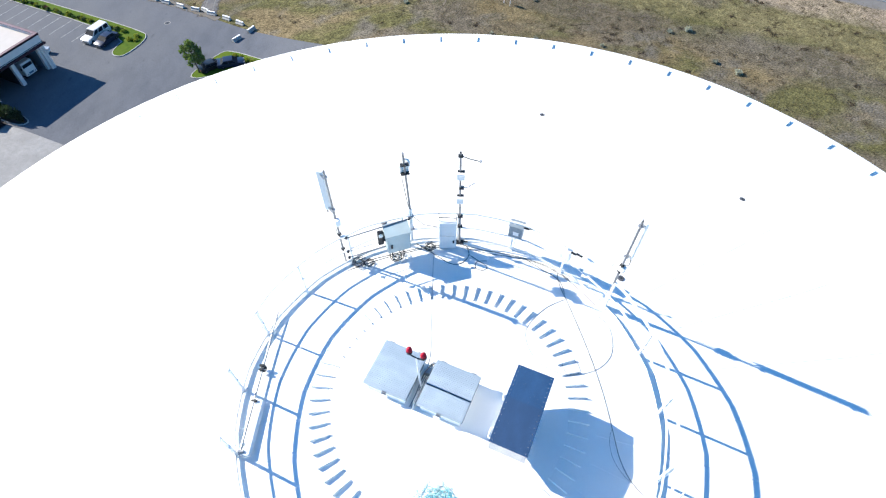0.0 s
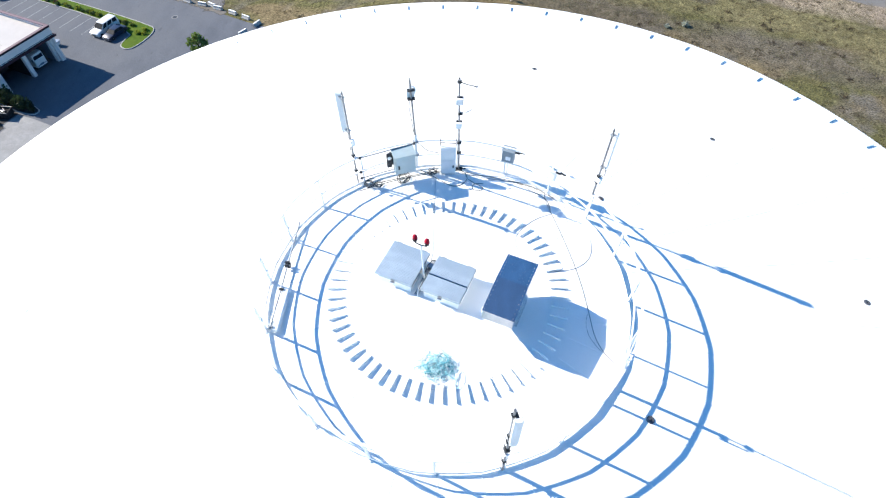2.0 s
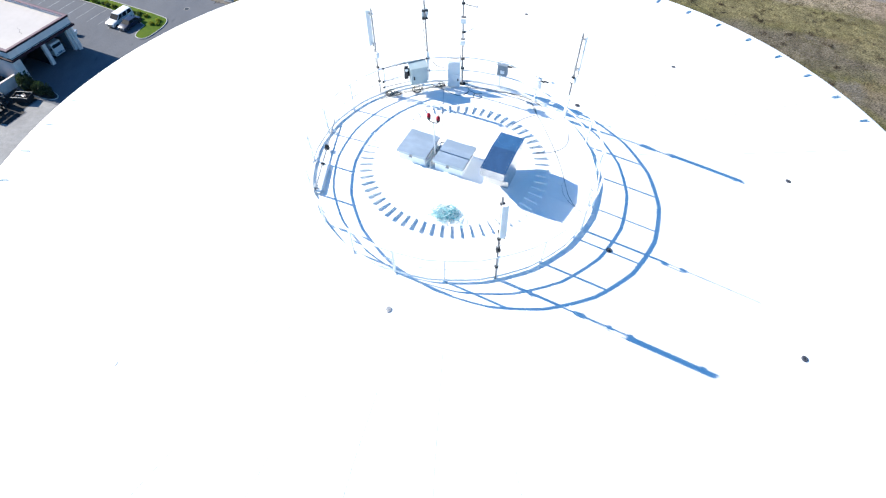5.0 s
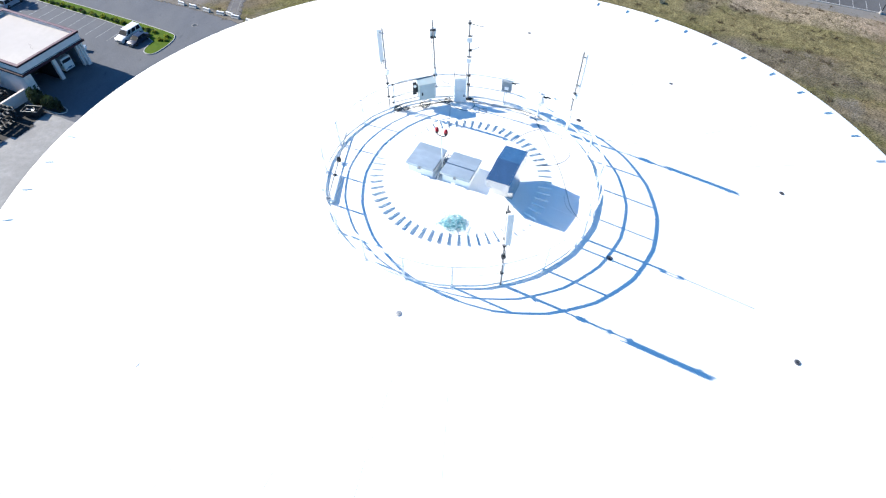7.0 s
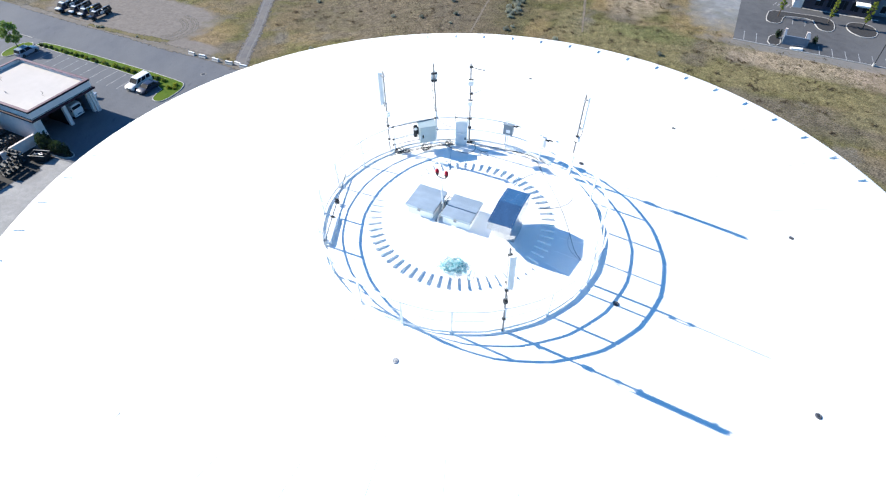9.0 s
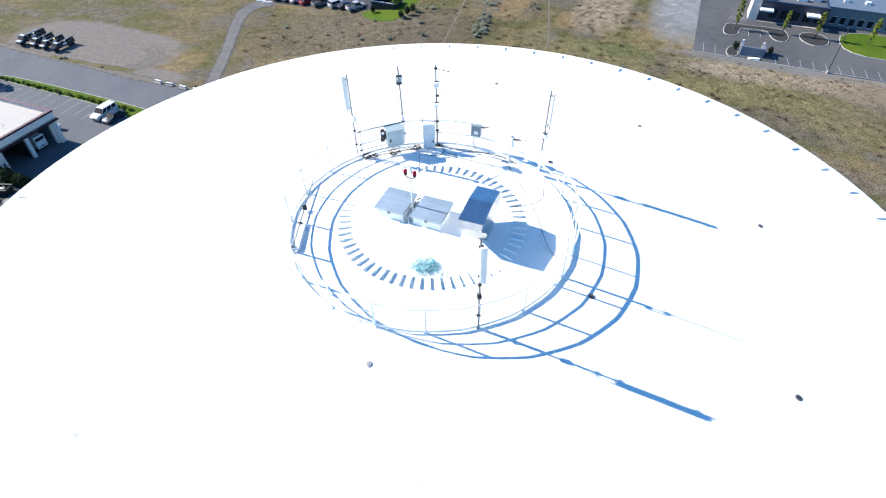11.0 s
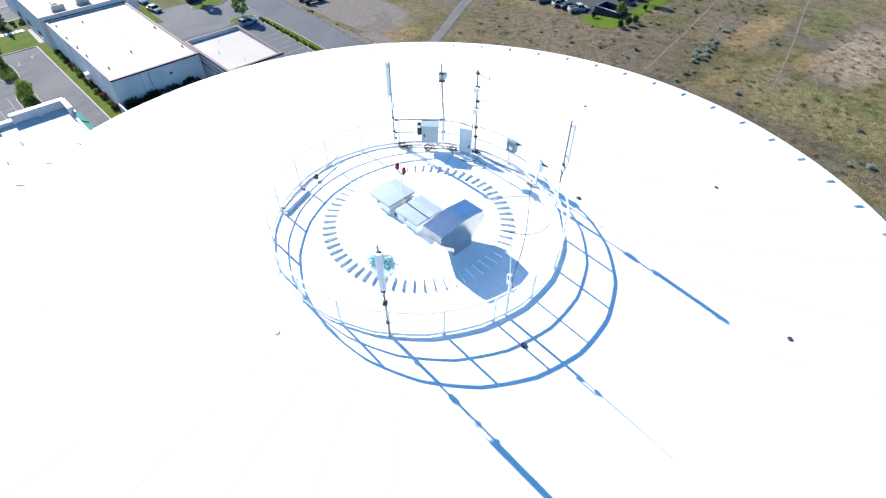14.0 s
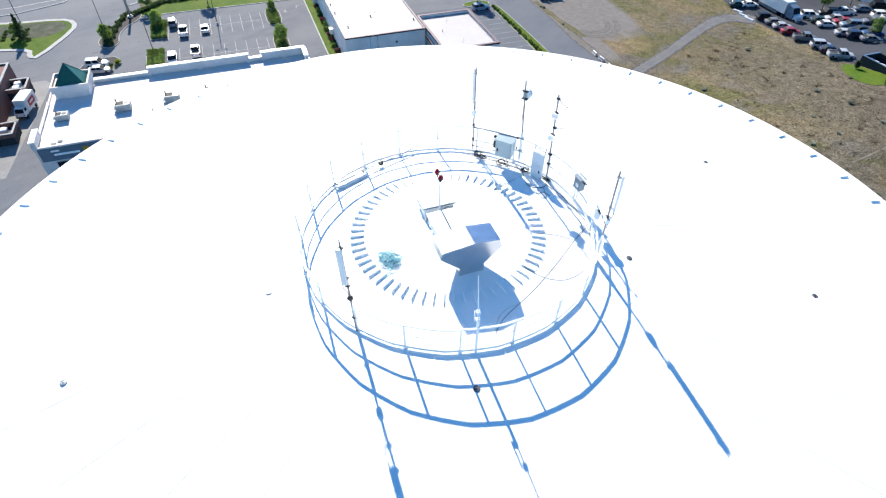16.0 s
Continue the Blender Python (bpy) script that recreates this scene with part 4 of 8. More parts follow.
panel_antenna(-74.9, 3.06, 1.86, 2.95, (0.03, -0.09), 0, [(1.25, 0.11, 0.07, 0.0)], [1.66, 1.30, 0.55], side=0.035)


def radio_mast():
    """Bare pole with a radio and a small drum dish near its top."""
    t = thing("radio_mast", "steel pole with a grey radio unit and a small dish", "antenna", at_ring(104.4, 4.28), "antennas at the railing")
    part("pole", Geo().cyl((0, 0, 1.15), (0.0, 0.09, 3.02), 0.025, n=10), POLE_GREY, t, smooth=True)
    part("sleeve", Geo().cyl((0, 0, 0.15), (0, 0.0, 1.25), 0.045, n=12), RAIL_WHITE, t, "white painted lower pole", smooth=True)
    r = part("radio_unit", Geo().box(0.04, 0.13, -0.03, 0.17, 2.38, 2.68, ch=0.015), PANEL_GREY, t, "grey radio unit")
    for z in (2.42, 2.68):
        part("mount", Geo().box(-0.045, 0.045, -0.03, 0.165, z - 0.018, z + 0.018, ch=0.006), DARK_STEEL, r)
    d = part("dish", Geo().spin([(0.05, -0.08), (0.12, -0.05), (0.155, 0.02), (0.155, 0.05), (0.13, 0.055), (0.01, 0.06)], 18, pose(0.16, 0.06, 2.52, 0, 90, 0)), PANEL_GREY, t, "pale drum dish", smooth=True)
    part("cable", Geo().tube([(0.1, 0.08, 2.36), (0.1, 0.12, 2.1), (0.03, 0.08, 1.7), (0.09, 0.04, 1.35), (0.05, 0, 1.0), (-0.1, -0.3, 0.72), (-0.15, -0.6, 0.62)], 0.009), RUBBER, t, "hanging black cable")
    for z in (1.02, 0.55):
        part("clamp", Geo().box(-0.06, 0.06, -0.07, 0.07, z - 0.02, z + 0.02, ch=0.006), GALV, t)
    return t


radio_mast()


def instrument_mast():
    t = thing("instrument_mast", "slim steel mast carrying small white boxes and side arms", "antenna", at_ring(88.3, 4.2), "antennas at the railing")
    part("pole", Geo().cyl((0, 0, -0.01), (0, 0.06, 3.0), 0.025, n=10), POLE_GREY, t, smooth=True)
    for z, w in ((2.36, 0.18), (1.6, 0.16)):
        b = part("white_box", Geo().box(-0.115, -0.03, 0.04 - w / 2, 0.04 + w / 2, z - 0.07, z + 0.09, ch=0.01), RAIL_WHITE, t, "small white box")
        part("box_mount", Geo().box(-0.03, 0.03, -0.05, 0.11, z + 0.09, z + 0.108).box(-0.03, 0.04, -0.01, 0.07, z - 0.095, z - 0.07).box(-0.029, -0.005, 0.02, 0.06, z - 0.08, z + 0.1), DARK_STEEL, b)
    part("head_clamp", Geo().box(-0.035, 0.035, 0.0, 0.11, 2.88, 2.94, ch=0.008).cyl((0, 0.06, 2.95), (0, 0.06, 3.02), 0.02, n=8), DARK_STEEL, t)
    arm = part("side_arm", Geo().tube([(0, 0.03, 2.9), (-0.05, -0.15, 2.87), (-0.1, -0.36, 2.86)], 0.011), DARK_STEEL, t)
    part("sensor", Geo().spin([(0.01, -0.03), (0.03, -0.02), (0.03, 0.02), (0.01, 0.03)], 10, Matrix.Translation((-0.1, -0.37, 2.86))), GALV, arm)
    yag = part("yagi_arm", Geo().tube([(0, 0.03, 1.98), (-0.03, -0.1, 1.99), (0.10, -0.3, 2.02)], 0.01), GALV, t, "thin side arm with cross rods")
    part("cross_rod", Geo().cyl((0.02, -0.17, 1.86), (0.02, -0.17, 2.12), 0.005, n=5).cyl((0.07, -0.25, 1.9), (0.07, -0.25, 2.1), 0.005, n=5), GALV, yag)
    for z in (1.95, 0.98, 0.62):
        part("clamp", Geo().box(-0.045, 0.045, -0.05, 0.07, z - 0.024, z + 0.024, ch=0.008), DARK_STEEL, t)
    part("foot_plate", Geo().box(-0.08, 0.08, -0.1, 0.1, -0.02, 0.015).box(-0.015, 0.015, -0.2, 0.2, 0.01, 0.035), DARK_STEEL, t)
    return t


instrument_mast()


def whip_antenna():
    t = thing("whip_antenna", "slim white whip antenna on a white post", "antenna", at_ring(-33.5, 4.2), "antennas at the railing")
    part("post", Geo().cyl((0, 0, -0.01), (0, 0, 1.25), 0.036, n=12), RAIL_WHITE, t, smooth=True)
    part("whip", Geo().cyl((-0.02, 0, 1.2), (-0.08, -0.06, 2.55), 0.014, 0.011, n=10).cyl((-0.08, -0.06, 2.55), (-0.081, -0.06, 2.6), 0.010, 0.005, n=10), RAIL_WHITE, t, smooth=True)
    for z in (1.24, 1.5):
        part("clamp", Geo().box(-0.07, 0.05, -0.06, 0.03, z - 0.018, z + 0.018, ch=0.01), RAIL_WHITE, t, "white clamp")
    part("loop_rod", Geo().cyl((-0.02, -0.085, 1.2), (-0.03, -0.095, 1.52), 0.016, n=8).box(-0.035, -0.015, -0.095, 0.0, 1.22, 1.25), RAIL_WHITE, t, "short white side rod")
    return t


whip_antenna()


def laid_antenna():
    """A panel antenna with its pole, laid down along the inside of the railing."""
    m = Matrix.Translation((-4.0, 0.25, on_roof(4.0, 0.25) + 0.13))
    t = thing("laid_panel_antenna", "pale panel antenna on its pole, laid along the railing's foot", "antenna", m)
    at = lambda y, z=0.0: Vector((0.0 + 0.026 * y, y, z))
    part("pole", Geo().cyl(at(-1.52), at(1.68), 0.021, n=10), GALV, t, smooth=True)
    w, d = 0.17, 0.085
    ring = lambda y, k: [(0.045 + 0.026 * y + w * k * a, y, -0.05 + d * k * b) for a, b in ((-0.1, -0.5), (0.9, -0.5), (1.0, -0.1), (0.75, 0.5), (0.05, 0.5), (-0.2, -0.1))]
    part("radome", Geo().loft([ring(-1.52, 0.93), ring(-1.50, 1.0), ring(-0.42, 1.0), ring(-0.40, 0.93)][::-1]), PANEL_GREY, t, "pale grey radome")
    for y in (-1.45, -0.43):
        part("tilt_bracket", Geo().box(-0.05, 0.07, y - 0.022, y + 0.022, -0.04, 0.035, Matrix.Translation((0.026 * y, 0, 0)), 0.008), DARK_STEEL if y > -1 else GALV, t)
    r = part("clamp_block", Geo().box(-0.05, 0.05, 0.22, 0.27, -0.05, 0.06, ch=0.01).box(-0.06, 0.06, 0.31, 0.36, -0.05, 0.07, ch=0.01).box(0.02, 0.08, 0.24, 0.34, -0.06, 0.0, ch=0.01), DARK_STEEL, t, "black clamp block")
    part("bolt_pair", Geo().cyl((-0.08, 0.245, 0.03), (0.09, 0.245, 0.03), 0.009, n=6).cyl((-0.08, 0.335, 0.03), (0.09, 0.335, 0.03), 0.009, n=6), GALV, r)
    for y in (-1.3, 1.2):
        part("prop", Geo().box(-0.03, 0.03, y - 0.02, y + 0.02, -0.15, -0.018, Matrix.Translation((0.026 * y, 0, 0))), RAIL_WHITE, t)
    return t


laid_antenna()


def equipment_cabinet():
    t = thing("equipment_cabinet", "grey enamelled equipment cabinet hung on the railing", "cabinet", at_ring(110.2, 3.95))
    w, d = 0.56, 0.32
    part("body", Geo().box(-d / 2, d / 2, -w / 2, w / 2, 0.40, 1.02, ch=0.012), CABINET, t)
    part("lid", Geo().loft([[(x, y, z) for x, z in ((-d / 2 - 0.03, 0.98), (-d / 2 - 0.03, 1.02), (d / 2 + 0.02, 1.075), (d / 2 + 0.02, 1.02))] for y in (-w / 2 - 0.025, w / 2 + 0.025)]), CABINET, t, "sloped grey lid")
    door = part("door", Geo().box(-d / 2 - 0.022, -d / 2 - 0.002, -w / 2 + 0.03, w / 2 - 0.03, 0.43, 0.97, ch=0.006), CABINET, t)
    part("latch", Geo().box(-d / 2 - 0.045, -d / 2 - 0.02, w / 2 - 0.12, w / 2 - 0.07, 0.6, 0.72, ch=0.006), DARK_STEEL, door)
    part("fan_shroud", Geo().box(d / 2 - 0.10, d / 2 - 0.02, w / 2 + 0.03, w / 2 + 0.17, 0.52, 0.98, ch=0.02).box(0.07, 0.11, w / 2, w / 2 + 0.03, 0.6, 0.9), DARK_STEEL, t, "black fan shroud")
    part("scoop", Geo().spin([(0.05, -0.02), (0.055, 0.01), (0.03, 0.02), (0.01, 0.02)], 14, pose(d / 2 - 0.115, w / 2 + 0.10, 0.86, 0, -90, 0)), RAIL_WHITE, t, "white round scoop")
    part("cable_gland", Geo().cyl((0, -0.18, 0.41), (0, -0.18, 0.32), 0.03, n=8).cyl((0, 0.02, 0.41), (0, 0.02, 0.32), 0.03, n=8).cyl((0, 0.18, 0.41), (0, 0.18, 0.32), 0.03, n=8), DARK_STEEL, t)
    for z in (0.5, 0.9):
        part("mounting_bar", Geo().box(d / 2, d / 2 + 0.16, -w / 2 + 0.04, w / 2 - 0.04, z - 0.02, z + 0.02), GALV, t)
    return t


equipment_cabinet()


def pipe_bars():
    """Straight grey pipes clamped across the posts between two masts."""
    a, b = at_ring(127.3) @ Vector((-0.06, 0, 0)), at_ring(104.4) @ Vector((-0.1, 0, 0))
    for z, r, k in ((1.08, 0.015, 1.0), (0.36, 0.013, 0.72), (0.58, 0.009, 0.72)):
        t = thing("support_pipe", "straight grey support pipe clamped to the railing", "pipe", Matrix.Identity(4), "pipes at the railing")
        p, q = a + Vector((0, 0, z)), a.lerp(b, k) + Vector((0, 0, z))
        part("pipe", Geo().cyl(p, q, r, n=10), GALV if z == 0.58 else POLE_GREY, t, smooth=True)
        for e in (0.04, 0.96):
            c = p.lerp(q, e)
            part("pipe_clamp", Geo().box(-0.026, 0.026, -0.03, 0.03, -0.026, 0.026, Matrix.Translation(c), 0.006), DARK_STEEL, t)


pipe_bars()


def board_cabinet():
    t = thing("meter_board", "narrow pale blue-grey steel board fixed to the railing", "cabinet", at_ring(92.5, 4.02))
    part("board", Geo().box(-0.06, 0.06, -0.21, 0.21, 0.03, 0.97, ch=0.012), PANEL_GREY, t)
    part("top_frame", Geo().tube([(0.05, -0.21, 0.95), (0.05, -0.21, 1.16), (0.05, -0.21, 1.22)], 0.01).tube([(0.05, 0.21, 0.95), (0.05, 0.21, 1.16), (0.05, 0.21, 1.22)], 0.01).cyl((0.05, -0.21, 1.04), (0.05, 0.21, 1.08), 0.01, n=6), DARK_STEEL, t)
    part("cover", Geo().box(-0.075, -0.058, -0.19, 0.19, 0.1, 0.52, ch=0.004), PANEL_GREY, t)
    part("handle", Geo().box(-0.1, -0.07, -0.16, -0.12, 0.28, 0.36, ch=0.004), DARK_STEEL, t)
    return t


board_cabinet()


def junction(q, w, h, z0, paint, label):
    t = thing("junction_box", label, "junction box", at_ring(q, 4.3))
    part("body", Geo().box(-0.09, 0.09, -w / 2, w / 2, z0, z0 + h, ch=0.012), paint, t)
    part("rain_shade", Geo().box(-0.13, 0.12, -w / 2 - 0.01, w / 2 + 0.01, z0 + h, z0 + h + 0.012), paint, t)
    part("stem", Geo().cyl((0, 0, 0), (0, 0, z0), 0.018, n=8), RAIL_WHITE, t)
    part("label_plate", Geo().box(-0.095, -0.089, -w / 4, w / 6, z0 + h * 0.2, z0 + h * 0.5), RAIL_WHITE, t, "white label plate")
    part("bracket", Geo().box(-0.02, 0.02, -w / 2 - 0.14, -w / 2, z0 + h - 0.08, z0 + h - 0.04).box(-0.02, 0.02, -w / 2 - 0.28, -w / 2 - 0.12, z0 + h - 0.03, z0 + h + 0.0), DARK_STEEL, t)
    return t


junction(70.0, 0.34, 0.40, 0.52, BOX_GREY, "grey junction box with a shade plate on the railing")
junction(52.8, 0.24, 0.42, 0.42, RAIL_WHITE, "white junction box with a shade plate on the railing")


def lay(pts, r, lift=0.0):
    """A cable along the roof, smoothed through its points."""
    p = [Vector((x, y, 0)) for x, y in pts]
    out = []
    for i in range(len(p) - 1):
        a, b, c, d = p[max(i - 1, 0)], p[i], p[i + 1], p[min(i + 2, len(p) - 1)]
        for k in range(6):
            s = k / 6
            q = 0.5 * ((2 * b) + (c - a) * s + (2 * a - 5 * b + 4 * c - d) * s * s + (3 * b - a - 3 * c + d) * s ** 3)
            out.append((q.x, q.y, on_roof(q.x, q.y, r + lift)))
    out.append((p[-1].x, p[-1].y, on_roof(p[-1].x, p[-1].y, r + lift)))
    return Geo().tube(out, r)


def cable(pts, r, material, label):
    ob = part("cable", lay(pts, r), material, None, label, True)
    return tagged(ob, category="cable", group="cables on the roof")


cable([(2.5, 3.35), (2.50, 2.99), (2.68, 2.3), (2.95, 1.2), (3.12, 0.3), (3.21, -0.5), (3.27, -1.1), (3.42, -1.5), (3.62, -1.75)], 0.006, RUBBER, "long black cable trailing over the white roof")
cable([(3.21, -0.5), (3.12, -0.75), (3.14, -1.1), (3.3, -1.4), (3.5, -1.6)], 0.003, RUBBER, "thin black cable beside the long one")
cable([(2.59, 2.54), (2.04, 2.2), (1.61, 1.59), (1.81, 0.9), (2.39, 0.6), (2.7, 0.68), (2.62, 0.95), (2.35, 0.85), (2.5, 0.62), (3.07, 0.76), (3.47, 1.19), (3.49, 1.9), (2.96, 2.33)], 0.006, GALV, "thin grey wire in a wide loop on the roof")
cable([(-0.51, 3.7), (-0.5, 2.57), (-0.48, 1.66), (-0.47, 1.0), (-0.55, 0.55)], 0.006, GALV, "thin grey wire from the hatches to the railing")
cable([(-0.95, 4.1), (-0.6, 3.85), (-0.4, 3.69), (-0.05, 3.46), (0.2, 3.52), (0.36, 3.77), (0.3, 4.05)], 0.009, RUBBER, "black cable looped below the board")
cable([(0.2, 4.1), (0.7, 3.95), (1.2, 3.86), (1.75, 3.72), (2.3, 3.5), (2.75, 3.15)], 0.0075, RUBBER, "black cable bundle along the railing's foot")
cable([(0.2, 4.02), (0.8, 3.85), (1.5, 3.74), (2.1, 3.56), (2.6, 3.24), (3.0, 2.8), (3.3, 2.4)], 0.006, RUBBER, "black cable along the railing's foot")
cable([(1.75, 3.7), (2.1, 3.42), (2.5, 3.1), (2.6, 2.7)], 0.007, RUBBER, "short black cable beside the bundle")
cable([(0.4, 3.75), (0.64, 3.54), (0.8, 3.42), (0.7, 3.3), (0.52, 3.36), (0.55, 3.55), (0.8, 3.6)], 0.007, RUBBER, "small black cable loop")
cable([(-2.5, 3.4), (-1.9, 3.62), (-1.5, 3.75), (-1.0, 3.92), (-0.5, 4.05), (0.0, 4.1)], 0.0075, RUBBER, "black cable bundle along the railing's foot")
cable([(-2.6, 3.2), (-2.0, 3.5), (-1.2, 3.8), (-0.6, 3.98), (-0.1, 4.0)], 0.007, RUBBER, "black cable along the railing's foot")


def coil(x, y, r, turns, material, thick, label, name="cable_coil", mess=0.25, seed=1):
    rnd = random.Random(seed)
    pts, n = [], 14 * turns
    for i in range(n):
        q = 2 * math.pi * i / 14
        rr = r * (1 + mess * (rnd.random() - 0.5)) * (0.75 + 0.25 * math.sin(i * 0.37))
        pts.append((x + rr * math.cos(q) + 0.03 * rnd.random(), y + rr * math.sin(q) + 0.03 * rnd.random(), on_roof(x, y, 0.02 + 0.1 * i / n + 0.03 * rnd.random())))
    return tagged(part(name, Geo().tube(pts, thick, 5), material, None, label, True), category="coil")


coil(-2.33, 3.42, 0.16, 6, RUBBER, 0.0065, "messy coil of black cable at the railing's foot", seed=3)
coil(-2.06, 3.40, 0.13, 5, RUBBER, 0.006, "messy coil of black cable at the railing's foot", seed=4)
coil(-1.42, 3.66, 0.20, 6, RUBBER, 0.008, "coil of black cable below the cabinet", seed=5)
coil(-0.62, 3.95, 0.14, 6, RUBBER, 0.007, "tangle of black cable at the railing's foot", seed=6)


def rope_heap():
    """A loose heap of thin rope: many thrown loops, a few strays round them."""
    t = thing("rope_heap", "loose tangled heap of teal rope on the white roof", "rope", Matrix.Translation((-0.2, -2.04, on_roof(0.2, 2.04))))
    rnd = random.Random(8)
    for k in range(86):
        far = k > 70
        cx, cy = rnd.gauss(0, 0.15 if not far else 0.19), rnd.gauss(0, 0.125 if not far else 0.17)
        r, sq, q0 = rnd.uniform(0.07, 0.22) if not far else rnd.uniform(0.16, 0.27), rnd.uniform(0.45, 1), rnd.uniform(0, 6.3)
        tip, turn = rnd.gauss(0, 0.32 if not far else 0.12), rnd.uniform(0, 6.3)
        hold = 0.06 * math.exp(-(cx * cx + cy * cy) / 0.05) * rnd.random()
        pts, n = [], rnd.randint(13, 20)
        for i in range(n):
            q = q0 + i * 0.41
            rr = r * (1 + 0.22 * math.sin(1.7 * q + turn) + rnd.gauss(0, 0.05))
            a, b = rr * math.cos(q), sq * rr * math.sin(q)
            x, y = cx + a * math.cos(turn) - b * math.sin(turn), cy + a * math.sin(turn) + b * math.cos(turn)
            pts.append((x, y, max(0.008, hold + 0.02 + tip * b + rnd.gauss(0, 0.008))))
        part("rope_loop", Geo().tube(pts, 0.0028 if far else 0.0044 if k % 3 else 0.0062, 5), (RAIL_WHITE if k % 3 else GALV) if far else PALE_ROPE if k % 2 == 0 else DEEP_ROPE if k % 8 == 3 else ROPE, t, smooth=True)
    return t


rope_heap()

# ---- kinds of things that stand in the town ----
def at_town(u, v, turn=0.0, lift=0.0, scale=1.0):
    x, y = town(u, v)
    return pose(x, y, rise(x) + lift, 0, 0, TOWN + turn) @ Matrix.Diagonal((scale, scale, scale, 1))


def wheel_parts(t, places, r=0.33, w=0.22):
    tyre = mesh_of(Geo().spin([(r * 0.62, -w / 2), (r * 0.95, -w / 2), (r, -w / 2 + 0.04), (r, w / 2 - 0.04), (r * 0.95, w / 2), (r * 0.62, w / 2)], 16), "wheel", TYRE)
    rim = mesh_of(Geo().spin([(r * 0.62, -w / 2 + 0.02), (r * 0.5, -w / 2 + 0.03), (r * 0.12, -w / 2 - 0.005), (0.01, -w / 2 - 0.005), (0.01, w / 2 + 0.005), (r * 0.12, w / 2 + 0.005), (r * 0.5, w / 2 - 0.03), (r * 0.62, w / 2 - 0.02)], 12), "rim", RIM)
    for x, y in places:
        o = piece("wheel", tyre, t, pose(x, y, r, 90, 0, 0))
        piece("rim", rim, o, Matrix.Identity(4))


CAR_LABELS = dict(sedan="sedan car", suv="sport utility car", van="passenger van", pickup="pickup truck")


def car_kind(kind):
    L, W, Hh, belt = dict(sedan=(4.6, 1.82, 1.44, 0.92), suv=(4.7, 1.9, 1.74, 1.05), van=(5.4, 1.98, 1.92, 1.14), pickup=(5.5, 1.95, 1.82, 1.08))[kind]
    t = thing(kind, "parked " + CAR_LABELS[kind], "car")
    h = L / 2
    nose = 1.2
    prof = [(-h + 0.05, 0.3), (-h, 0.5), (-h + 0.03, belt - 0.1), (-h + 0.12, belt), (h - nose - 0.2, belt), (h - 0.35, belt - 0.16), (h - 0.06, belt - 0.32), (h, 0.52), (h - 0.06, 0.28)]
    rings = []
    for y, k in ((-W / 2 + 0.02, 0.95), (-W / 2, 0.975), (-W / 2 + 0.05, 1.0), (W / 2 - 0.05, 1.0), (W / 2, 0.975), (W / 2 - 0.02, 0.95)):
        rings.append([(x * (0.985 if k < 1 else 1), y, 0.3 + (z - 0.3) * k) for x, z in prof])
    part("body", Geo().loft(rings), PAINT["white"], t, smooth=True)
    c0, c1, r0, r1 = {"sedan": (-h + 0.55, h - 1.15, -h + 1.15, h - 1.95), "suv": (-h + 0.12, h - 1.2, -h + 0.4, h - 1.95), "van": (-h + 0.1, h - 1.3, -h + 0.22, h - 2.1), "pickup": (-0.75, h - 1.35, -0.55, h - 2.05)}[kind]
    a, b = W / 2 - 0.05, W / 2 - (0.12 if kind == "van" else 0.17)
    box = lambda x0, x1, y, z: [(x0, -y, z), (x1, -y * 0.97, z), (x1, y * 0.97, z), (x0, y, z)]
    part("window_glass", Geo().loft([box(c0, c1, a, belt - 0.04), box(r0, r1, b, Hh - 0.05)]), GLASS, t, "dark tinted windows")
    part("roof", Geo().loft([box(r0 - 0.05, r1 + 0.06, b + 0.025, Hh - 0.075), box(r0 - 0.03, r1 + 0.03, b + 0.01, Hh - 0.02), box(r0 + 0.08, r1 - 0.12, b - 0.09, Hh)]), PAINT["white"], t, smooth=True)
    pil = Geo()
    for s in (-1, 1):
        for f in ((0.0, 0.07), (0.46, 0.51), (0.95, 1.0)) if kind != "van" else ((0, 0.06), (0.33, 0.38), (0.66, 0.71), (0.95, 1.0)):
            lo = lambda k: Vector((c0 + (c1 - c0) * k, s * (a + 0.004), belt - 0.04))
            hi = lambda k: Vector((r0 + (r1 - r0) * k, s * (b + 0.006), Hh - 0.06))
            o = Vector((0, s * 0.012, 0))
            pil.loft([[lo(f[0]), lo(f[1]), lo(f[1]) + o, lo(f[0]) + o], [hi(f[0]), hi(f[1]), hi(f[1]) + o, hi(f[0]) + o]])
    part("pillar_frame", pil, PAINT["white"], t)
    if kind == "pickup":
        part("bed", Geo().box(-h + 0.12, -0.85, -W / 2 + 0.1, W / 2 - 0.1, belt - 0.02, belt + 0.012), DARK_OPENING, t, "dark load bed")
        for y0, y1 in ((-W / 2 + 0.02, -W / 2 + 0.12), (W / 2 - 0.12, W / 2 - 0.02)):
            part("bed_side", Geo().box(-h + 0.05, -0.78, y0, y1, belt - 0.05, belt + 0.16, ch=0.02), PAINT["white"], t)
        part("tailgate", Geo().box(-h + 0.02, -h + 0.12, -W / 2 + 0.05, W / 2 - 0.05, belt - 0.05, belt + 0.16, ch=0.02), PAINT["white"], t)
